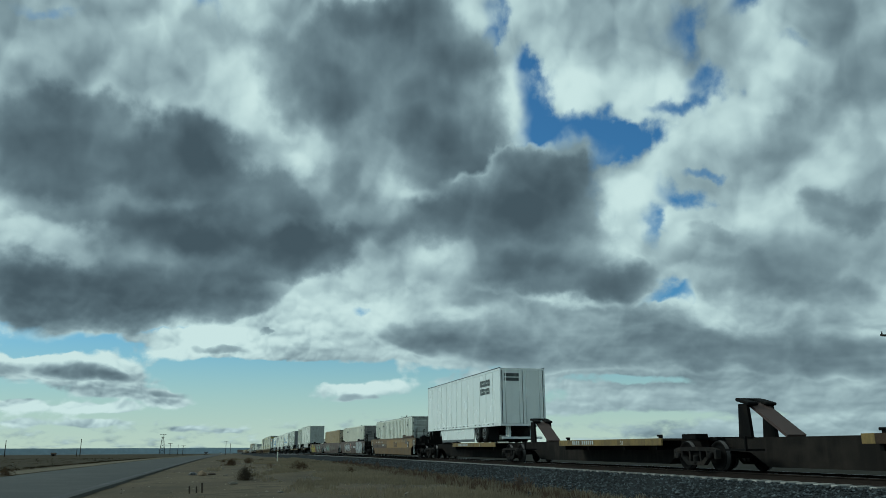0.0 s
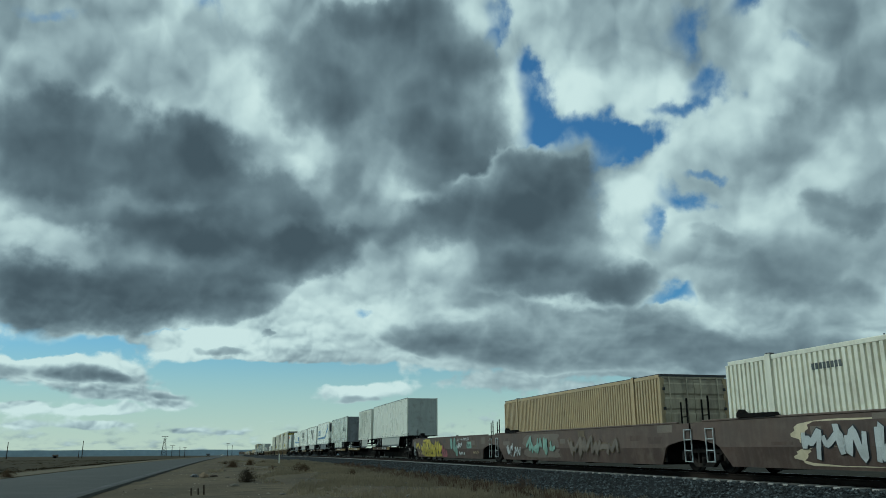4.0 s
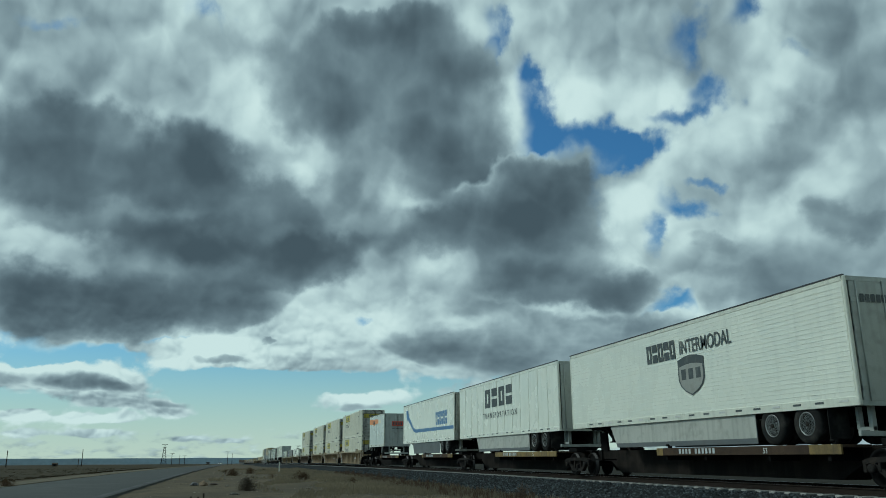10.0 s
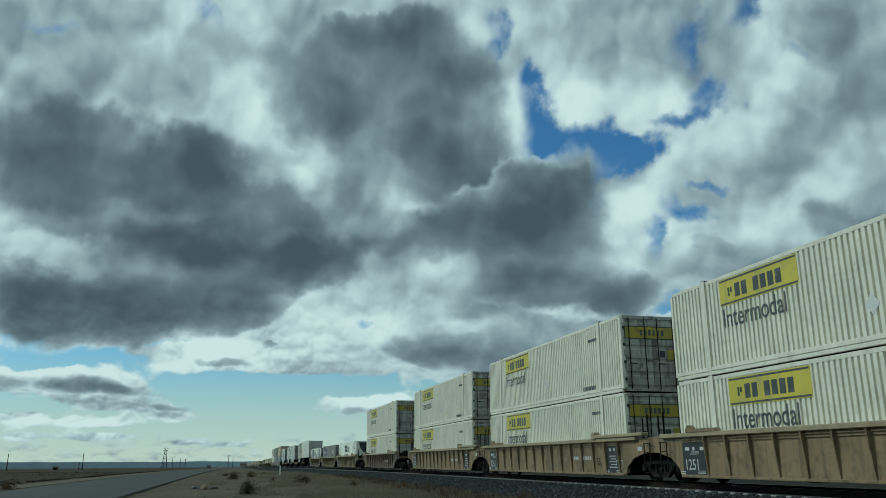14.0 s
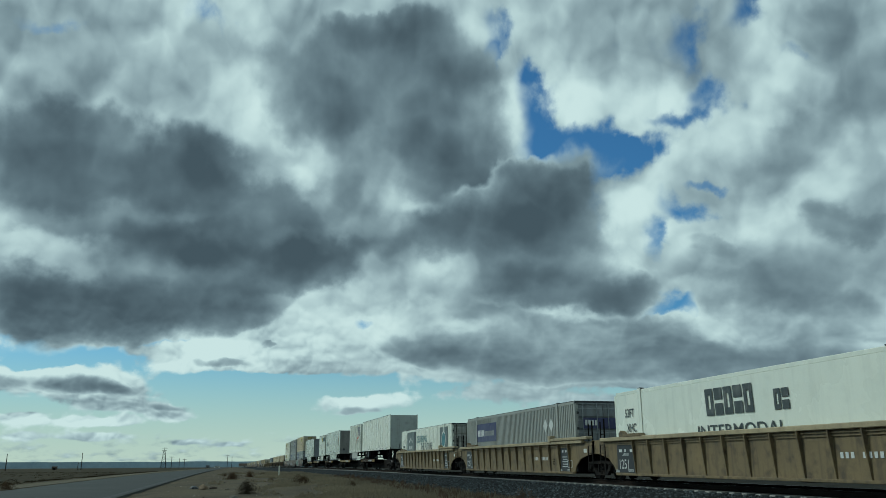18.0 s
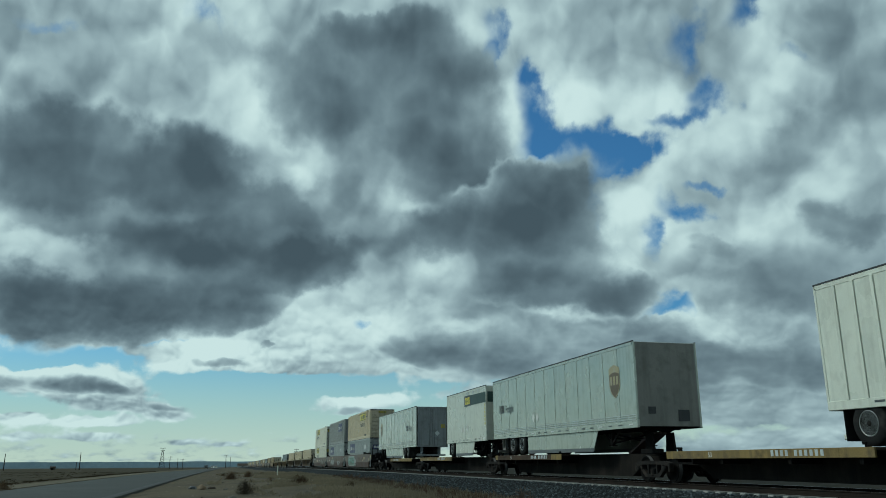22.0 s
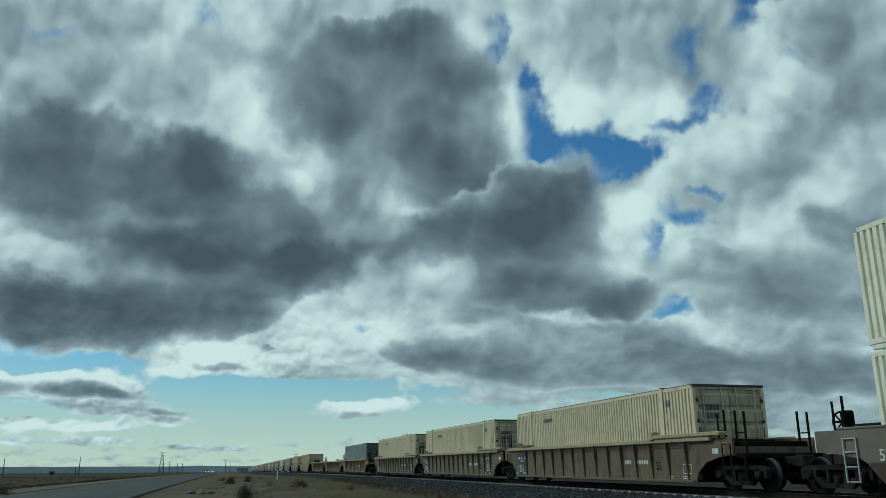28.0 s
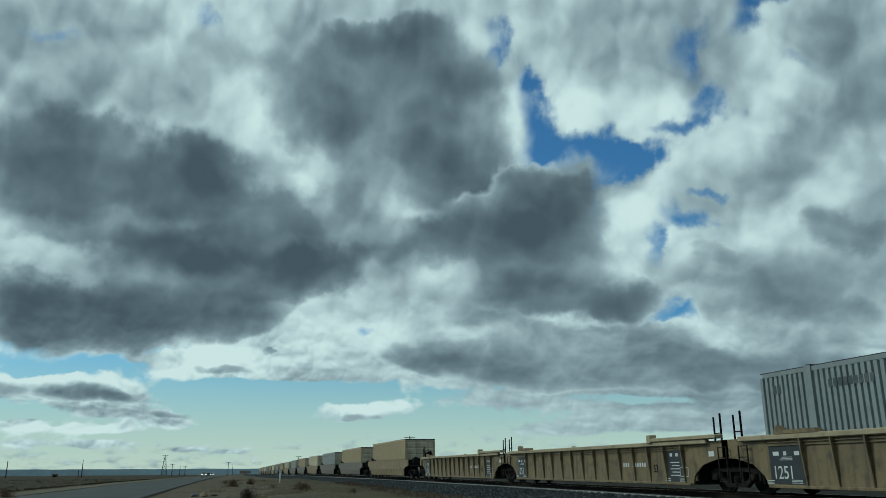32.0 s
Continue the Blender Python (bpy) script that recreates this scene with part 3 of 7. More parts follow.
orange_print = surface("orange_print", (0.72, 0.26, 0.07), 0.5, vary=0.12, dirt=(0.6, 0.4, 0.25), bump=0)
red_print = surface("red_print", (0.55, 0.08, 0.04), 0.5, vary=0.12, dirt=(0.4, 0.2, 0.15), bump=0)
green_print = surface("dark_green_print", (0.022, 0.05, 0.042), 0.5, vary=0.12, bump=0)
pale_print = surface("pale_spray_paint", (0.50, 0.52, 0.50), 0.6, vary=0.2, dirt=(0.25, 0.24, 0.22), bump=0)
teal_spray = surface("teal_spray_paint", (0.22, 0.36, 0.29), 0.6, vary=0.3, dirt=(0.12, 0.14, 0.1), bump=0)
yellow_spray = surface("yellow_spray_paint", (0.46, 0.37, 0.035), 0.6, vary=0.3, dirt=(0.12, 0.09, 0.04), streak=0.4, bump=0)
pink_spray = surface("pink_spray_paint", (0.28, 0.09, 0.10), 0.6, vary=0.2, dirt=(0.15, 0.08, 0.07), bump=0)
lamp_glow = bpy.data.materials.new("headlamp_glow")
lamp_glow.use_nodes = True
lamp_glow.node_tree.nodes["Principled BSDF"].inputs["Emission Color"].default_value = (1, 0.95, 0.85, 1)
lamp_glow.node_tree.nodes["Principled BSDF"].inputs["Emission Strength"].default_value = 4.0

# ---- building blocks ----
BOX_FACES = [(0, 3, 2, 1), (4, 5, 6, 7), (0, 1, 5, 4), (1, 2, 6, 5), (2, 3, 7, 6), (3, 0, 4, 7)]


def raw(verts, faces):
    me = bpy.data.meshes.new("m")
    me.from_pydata([tuple(v) for v in verts], [], faces)
    me.update()
    return me


def solid(*boxes, bevel=0.0):
    """Boxes (x0, x1, y0, y1, z0, z1) as one mesh, edges rounded by bevel metres."""
    vs, fs = [], []
    for x0, x1, y0, y1, z0, z1 in boxes:
        o = len(vs)
        vs += [(x0, y0, z0), (x1, y0, z0), (x1, y1, z0), (x0, y1, z0), (x0, y0, z1), (x1, y0, z1), (x1, y1, z1), (x0, y1, z1)]
        fs += [tuple(o + i for i in f) for f in BOX_FACES]
    me = raw(vs, fs)
    if bevel:
        bm = bmesh.new()
        bm.from_mesh(me)
        bmesh.ops.bevel(bm, geom=bm.edges[:], offset=bevel, segments=1, affect="EDGES", profile=0.7)
        bm.to_mesh(me)
        bm.free()
    return me


def beams(*runs):
    """Square beams: (from, to, width, height) or (from, to, width)."""
    vs, fs = [], []
    for run in runs:
        a, b, w = Vector(run[0]), Vector(run[1]), run[2]
        h = run[3] if len(run) > 3 else w
        d = (b - a).normalized()
        s = d.cross(Vector((0, 0, 1)))
        s = Vector((1, 0, 0)) if s.length < 1e-4 else s.normalized()
        u = s.cross(d)
        o = len(vs)
        for p in (a, b):
            vs += [p - s * w / 2 - u * h / 2, p + s * w / 2 - u * h / 2, p + s * w / 2 + u * h / 2, p - s * w / 2 + u * h / 2]
        fs += [tuple(o + i for i in f) for f in BOX_FACES]
    return raw(vs, fs)


def plate(outline, x0, x1):
    """An outline of (y, z) points, thick from x0 to x1."""
    n = len(outline)
    vs = [(x0, y, z) for y, z in outline] + [(x1, y, z) for y, z in outline]
    fs = [tuple(range(n)), tuple(range(2 * n - 1, n - 1, -1))] + [(i, n + i, n + (i + 1) % n, (i + 1) % n) for i in range(n)]
    me = raw(vs, fs)
    bm = bmesh.new()
    bm.from_mesh(me)
    bmesh.ops.recalc_face_normals(bm, faces=bm.faces[:])
    bm.to_mesh(me)
    bm.free()
    return me


def lathe(profile, steps=20, axis="x", caps=True):
    """A turned shape: profile of (along, radius) about the x (or y, z) axis."""
    vs, fs, n = [], [], len(profile)
    for i in range(steps):
        a = 2 * math.pi * i / steps
        for p, r in profile:
            c, s = r * math.cos(a), r * math.sin(a)
            vs.append({"x": (p, c, s), "y": (s, p, c), "z": (c, s, p)}[axis])
    for i in range(steps):
        j = (i + 1) % steps
        for q in range(n - 1):
            fs.append((i * n + q, j * n + q, j * n + q + 1, i * n + q + 1))
    if caps:
        fs.append(tuple(i * n for i in range(steps))[::-1])
        fs.append(tuple(i * n + n - 1 for i in range(steps)))
    me = raw(vs, fs)
    for f in me.polygons:
        f.use_smooth = len(f.vertices) == 4
    return me


KEPT = {}


def kept(key, make):
    if key not in KEPT:
        KEPT[key] = make()
    return KEPT[key]


def part(name, me, material, parent, label="", at=None):
    if not me.materials:
        me.materials.append(material)
    ob = new(name, me)
    ob.parent = parent
    if at:
        ob.location = at
    if me.materials[0] != material:
        ob.material_slots[0].link = "OBJECT"
        ob.material_slots[0].material = material
    if label:
        ob["label"] = label
    return ob


def letters(text, size, material, parent, where, facing="side", squeeze=1.0, label=""):
    """Lettering in the built-in font, its lower left corner at where, on a near side or an end that faces the road."""
    cu = bpy.data.curves.new("t", "FONT")
    cu.body, cu.size, cu.offset = text, size, 0.009 * size
    tmp = bpy.data.objects.new("t", cu)
    me = bpy.data.meshes.new_from_object(tmp)
    bpy.data.objects.remove(tmp)
    turn3 = Matrix(((0, 0, -1), (-1, 0, 0), (0, 1, 0))) if facing == "side" else Matrix(((1, 0, 0), (0, 0, -1), (0, 1, 0)))
    me.transform(turn3.to_4x4() @ Matrix.Diagonal((squeeze, 1, 1, 1)))
    return part("lettering", me, material, parent, label, where)


def patch(name, material, parent, y0, y1, z0, z1, x, label="", thick=0.004):
    return part(name, solid((x - thick, x, min(y0, y1), max(y0, y1), z0, z1)), material, parent, label)


def end_patch(name, material, parent, x0, x1, z0, z1, y, label="", thick=0.004):
    return part(name, solid((x0, x1, y - thick, y, z0, z1)), material, parent, label)


# ---- the line of the track ----
SPEED = 20.66
CENTRE = 15.24


def fall(y):
    """The country falls away gently along the track."""
    y = max(y, 0.0)
    return -1.64e-5 * y * y if y < 180 else -0.531 - 0.0059 * (y - 180)


MOVING = []


def thing(name, s, label, category, group, z=0.0, side=0.0):
    """An empty for a thing of the train that stands s metres up the line at the start."""
    ob = new(name)
    ob.empty_display_size = 0.3
    MOVING.append((ob, s, z, side))
    return tagged(ob, label, category, group)


# ---- ground ----
def ground_z(x, y):
    d = math.hypot(max(abs(x - 5) - 40, 0.0), max(y, 0.0))
    z = -0.64 + fall(d)
    z += 0.05 * noise.noise((x * 0.5, y * 0.3, 0)) + 0.15 * noise.noise((x * 0.07, y * 0.05, 5)) * min(1, max(0, (abs(x + 8) - 5) / 10))
    if 8.0 < x < 26:
        z -= 0.1
    if -13 < x < -3.6:
        z -= 0.1
    return z


xs = sorted(set([-4800, -3000, -1800, -1000, -600, -350, -220, -150, -100, -75, -55, -42, -34, -28, -23, -19, -16] + [i for i in range(-14, 30)] + [33, 38, 45, 60, 90, 150, 300, 700, 1600, 3200, 4800]))
ys = sorted(set([-1200, -500, -200, -90, -45, -25, -15, -8, -3] + [i for i in range(0, 70)] + list(range(70, 200, 5)) + list(range(200, 600, 40)) + [650, 800, 1100, 1500, 2000, 2700, 3500, 4600]))
gv = [(x, y, ground_z(x, y)) for y in ys for x in xs]
gf = [(j * len(xs) + i, j * len(xs) + i + 1, (j + 1) * len(xs) + i + 1, (j + 1) * len(xs) + i) for j in range(len(ys) - 1) for i in range(len(xs) - 1)]
gm = raw(gv, gf)
for f in gm.polygons:
    f.use_smooth = True
plain = earth.copy()
plain.name = "plain_earth_and_scrub"
pn, pl = plain.node_tree.nodes, plain.node_tree.links
pb = pn["Principled BSDF"]
near_col = pb.inputs["Base Color"].links[0].from_socket
# distance haze is put into the colour: blue-grey from 900 to 2600 m
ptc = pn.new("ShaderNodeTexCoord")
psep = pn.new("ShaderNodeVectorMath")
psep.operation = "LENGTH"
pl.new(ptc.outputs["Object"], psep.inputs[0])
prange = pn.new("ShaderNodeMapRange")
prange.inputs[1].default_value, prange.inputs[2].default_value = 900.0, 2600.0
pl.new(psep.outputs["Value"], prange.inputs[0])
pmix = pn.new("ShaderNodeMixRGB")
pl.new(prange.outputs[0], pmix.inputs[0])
pxyz = pn.new("ShaderNodeSeparateXYZ")
pl.new(ptc.outputs["Object"], pxyz.inputs[0])
poff = pn.new("ShaderNodeMath")
poff.operation = "SUBTRACT"
pl.new(pxyz.outputs[0], poff.inputs[0])
poff.inputs[1].default_value = 5.0
pabs = pn.new("ShaderNodeMath")
pabs.operation = "ABSOLUTE"
pl.new(poff.outputs[0], pabs.inputs[0])
pside = pn.new("ShaderNodeMapRange")
pside.inputs[1].default_value, pside.inputs[2].default_value = 18.5, 21.0
pl.new(pabs.outputs[0], pside.inputs[0])
pfield = pn.new("ShaderNodeMixRGB")
pl.new(pside.outputs[0], pfield.inputs[0])
pl.new(near_col, pfield.inputs[1])
pscrub = pn.new("ShaderNodeMixRGB")
pscrub.blend_type = "MULTIPLY"
pscrub.inputs[0].default_value = 1.0
pl.new(near_col, pscrub.inputs[1])
pscrub.inputs[2].default_value = (0.46, 0.45, 0.35, 1)
pl.new(pscrub.outputs[0], pfield.inputs[2])
# darker and bluer ground beyond the track, from x = 16 on
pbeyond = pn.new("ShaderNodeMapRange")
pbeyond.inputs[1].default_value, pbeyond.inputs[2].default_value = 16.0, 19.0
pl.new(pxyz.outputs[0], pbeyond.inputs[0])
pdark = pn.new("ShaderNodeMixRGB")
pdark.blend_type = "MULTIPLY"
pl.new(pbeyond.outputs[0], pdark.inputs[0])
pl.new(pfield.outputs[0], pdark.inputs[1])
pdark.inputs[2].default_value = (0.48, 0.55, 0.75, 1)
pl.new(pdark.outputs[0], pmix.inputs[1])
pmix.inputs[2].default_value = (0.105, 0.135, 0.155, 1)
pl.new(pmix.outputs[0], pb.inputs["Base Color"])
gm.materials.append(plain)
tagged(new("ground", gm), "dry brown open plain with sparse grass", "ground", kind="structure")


def strip(name, x0, x1, rise, material, label, category, y0=-60.0, y1=2500.0, crown=0.0, sides=0.35):
    stations = [y0, -20] + [i * 10 for i in range(0, 26)] + [i * 60 for i in range(5, 42)]
    stations = [y for y in stations if y0 <= y <= y1]
    cols = [(x0, -sides), (x0 + 0.05, 0), ((x0 + x1) / 2, crown), (x1 - 0.05, 0), (x1, -sides)]
    vs = [(x, y, rise + fall(y) + dz) for y in stations for x, dz in cols]
    n = len(cols)
    fs = [(j * n + i, j * n + i + 1, (j + 1) * n + i + 1, (j + 1) * n + i) for j in range(len(stations) - 1) for i in range(n - 1)]
    me = raw(vs, fs)
    me.materials.append(material)
    return tagged(new(name, me), label, category, kind="structure")


strip("road", -11.4, -4.4, -0.63, asphalt, "worn grey two-lane asphalt road", "road", crown=0.08)
tar = surface("tar_seam", (0.012, 0.012, 0.012), 0.7, vary=0.3, bump=0.1)
strip("road_seam", -4.95, -4.62, -0.617, tar, "dark tarred seam along the road edge", "road", y1=900.0, sides=0.012)
strip("road_shoulder", -13.2, -11.4, -0.60, sand, "pale sandy verge along the road", "verge")


def profile_strip(name, cols, stations, material, label, category):
    n = len(cols)
    vs = [(x, y, z + fall(y) + 0.03 * noise.noise((x * 0.8, y * 0.4, 9))) for y in stations for x, z in cols]
    fs = [(j * n + i, j * n + i + 1, (j + 1) * n + i + 1, (j + 1) * n + i) for j in range(len(stations) - 1) for i in range(n - 1)]
    me = raw(vs, fs)
    for f in me.polygons:
        f.use_smooth = True
    me.materials.append(material)
    return tagged(new(name, me), label, category, kind="structure")


BED = [(7.4, -0.82), (8.4, -0.62), (10.6, -0.47), (12.6, -0.3), (13.4, -0.22), (17.1, -0.22), (18.0, -0.3), (20.0, -0.5), (22.6, -0.85)]
STATIONS = [-300, -100, -40, -15] + list(range(-10, 80, 2)) + list(range(80, 260, 10)) + list(range(260, 2500, 60))
profile_strip("ballast", BED, STATIONS, ballast_bed, "dark grey crushed-stone ballast bed", "ballast")


def bed_z(x, y):
    for (x0, z0), (x1, z1) in zip(BED, BED[1:]):
        if x0 <= x <= x1:
            return z0 + (z1 - z0) * (x - x0) / (x1 - x0) + fall(y)
    return -0.7 + fall(y)


# ---- track ----
def rail(x):
    stations = [-300, -60] + list(range(-20, 260, 10)) + list(range(260, 1500, 60))
    shape = [(-0.07, -0.17), (-0.07, -0.15), (-0.012, -0.13), (-0.012, -0.04), (-0.036, -0.03), (-0.036, 0.0), (0.036, 0.0), (0.036, -0.03), (0.012, -0.04), (0.012, -0.13), (0.07, -0.15), (0.07, -0.17)]
    n = len(shape)
    vs = [(x + dx, y, dz + fall(y)) for y in stations for dx, dz in shape]
    fs, top = [], []
    for j in range(len(stations) - 1):
        for i in range(n):
            fs.append((j * n + i, (j + 1) * n + i, (j + 1) * n + (i + 1) % n, j * n + (i + 1) % n))
            top.append(1 if i == 5 else 0)
    me = raw(vs, fs)
    me.materials.append(rail_rust)
    me.materials.append(rail_top)
    for f, m in zip(me.polygons, top):
        f.material_index = m
    return me


tagged(new("rail", rail(CENTRE - 0.755)), "rusty steel rail with a polished head", "rail", "rails of the track", "structure")
tagged(new("rail", rail(CENTRE + 0.755)), "rusty steel rail with a polished head", "rail", "rails of the track", "structure")


# ---- wheels and trucks ----
def wheel_mesh():
    me = lathe([(-0.07, 0.06), (-0.07, 0.12), (-0.03, 0.14), (-0.025, 0.36), (-0.065, 0.38), (-0.07, 0.445), (0.05, 0.455), (0.055, 0.48), (0.075, 0.475), (0.075, 0.38), (0.03, 0.36), (0.03, 0.12), (0.07, 0.1), (0.07, 0.06)], 24)
    me.materials.append(iron)
    me.materials.append(bright_steel)
    for i in range(24):
        me.polygons[i * 13 + 5].material_index = 1
    return me


def side_frame_mesh():
    """A cast side frame: bowed top bar, V struts to a spring seat, two columns, pedestals over the bearings."""
    bm = bmesh.new()
    for me in (plate([(-1.2, 0.52), (-1.2, 0.64), (-0.95, 0.70), (-0.4, 0.72), (0.4, 0.72), (0.95, 0.70), (1.2, 0.64), (1.2, 0.52), (0.95, 0.58), (0.4, 0.60), (-0.4, 0.60), (-0.95, 0.58)], -0.08, 0.08),
               plate([(-1.05, 0.60), (-0.9, 0.60), (-0.36, 0.28), (0.36, 0.28), (0.9, 0.60), (1.05, 0.60), (0.46, 0.17), (-0.46, 0.17)], -0.07, 0.07),
               solid((-0.06, 0.06, -0.34, -0.25, 0.25, 0.62), (-0.06, 0.06, 0.25, 0.34, 0.25, 0.62), (-0.09, 0.09, -1.2, -1.08, 0.36, 0.62), (-0.09, 0.09, 1.08, 1.2, 0.36, 0.62), (-0.09, 0.09, -0.74, -0.66, 0.4, 0.6), (-0.09, 0.09, 0.66, 0.74, 0.4, 0.6), bevel=0.01)):
        bm.from_mesh(me)
    me = bpy.data.meshes.new("m")
    bm.to_mesh(me)
    bm.free()
    return me


def truck(parent, y, far=False):
    """A two-axle truck with open side frames, centred at y."""
    t = part("truck", kept("bolster", lambda: solid((-1.0, 1.0, -0.22, 0.22, 0.42, 0.68), (-0.2, 0.2, -0.2, 0.2, 0.68, 0.8), bevel=0.02)), iron, parent, "cast-steel two-axle truck", (0, y, 0))
    for x in (-1.02, 1.02):
        part("side_frame", kept("side_frame", side_frame_mesh), cast, t, "", (x, 0, 0))
        if far:
            continue
        part("spring", kept("spring", lambda: lathe([(0.22, 0.1), (0.25, 0.12), (0.30, 0.1), (0.34, 0.12), (0.39, 0.1), (0.42, 0.12), (0.46, 0.1)], 12, "z")), cast, t, "", (x, 0, 0))
    for yy in (-0.89, 0.89):
        part("axle", kept("axle", lambda: lathe([(-1.1, 0.075), (1.1, 0.075)], 12)), iron, t, "", (0, yy, 0.455))
        for x in (-0.755, 0.755):
            w = part("wheel", kept("wheel", wheel_mesh), iron, t, "dark wheel with a polished tread", (x, yy, 0.455))
            if x > 0:
                w.rotation_euler[2] = math.pi
        for x in () if far else (-1.12, 1.12):
            part("bearing_cap", kept("bearing", lambda: lathe([(-0.06, 0.05), (-0.06, 0.1), (0.06, 0.1), (0.06, 0.05)], 14)), cast, t, "", (x, yy, 0.455))
    return t


def hoop_mesh():
    return beams(((0, 0, 0), (0, 0, 1.0), 0.032), ((0, 0, 1.0), (0, -0.34, 1.0), 0.032), ((0, -0.34, 1.0), (0, -0.34, 0), 0.032))


def short_ladder_mesh():
    return beams(((0, 0, 0.1), (0, 0, 1.1), 0.03), ((0, 0.4, 0.1), (0, 0.4, 1.1), 0.03), *[((0, 0, z), (0, 0.4, z), 0.026) for z in (0.12, 0.45, 0.78, 1.08)])


def hose_mesh():
    """Air hoses that hang in loops under a coupler."""
    runs = []
    for x, sag in ((-0.35, 0.34), (0.3, 0.28)):
        pts = [(x + 0.03 * k, -0.5 + 0.14 * k, 0.78 - sag * math.sin(math.pi * k / 7)) for k in range(8)]
        runs += [(a, b, 0.045) for a, b in zip(pts, pts[1:])]
    return beams(*runs)


def brake_wheel_mesh():
    me = lathe([(-0.02, 0.24), (-0.02, 0.28), (0.02, 0.28), (0.02, 0.24), (-0.02, 0.24)], 18, "y")
    bm = bmesh.new()
    bm.from_mesh(me)
    bm.from_mesh(beams(((-0.25, 0, 0), (0.25, 0, 0), 0.03), ((0, 0, -0.25), (0, 0, 0.25), 0.03), ((-0.18, 0, -0.18), (0.18, 0, 0.18), 0.03), ((-0.18, 0, 0.18), (0.18, 0, -0.18), 0.03)))
    big = [f for f in bm.faces if len(f.verts) > 8]
    bmesh.ops.delete(bm, geom=big, context="FACES_ONLY")
    bm.to_mesh(me)
    bm.free()
    return me


# ---- well wagons ----
WELL_SIDE = [(-1.95, 1.0), (-1.95, 1.5), (18.15, 1.5), (18.15, 1.0), (17.5, 0.96), (16.75, 0.8), (16.3, 0.5), (16.15, 0.22), (0.05, 0.22), (-0.1, 0.5), (-0.55, 0.8), (-1.3, 0.96)]


def rib_mesh():
    vs = []
    for y in (-0.022, 0.022):
        vs += [(0, y, 0.28), (-0.035, y, 0.28), (-0.125, y, 1.22), (-0.14, y, 1.42), (0, y, 1.42)]
    return raw(vs, [(4, 3, 2, 1, 0), (5, 6, 7, 8, 9), (0, 1, 6, 5), (1, 2, 7, 6), (2, 3, 8, 7), (3, 4, 9, 8), (4, 0, 5, 9)])


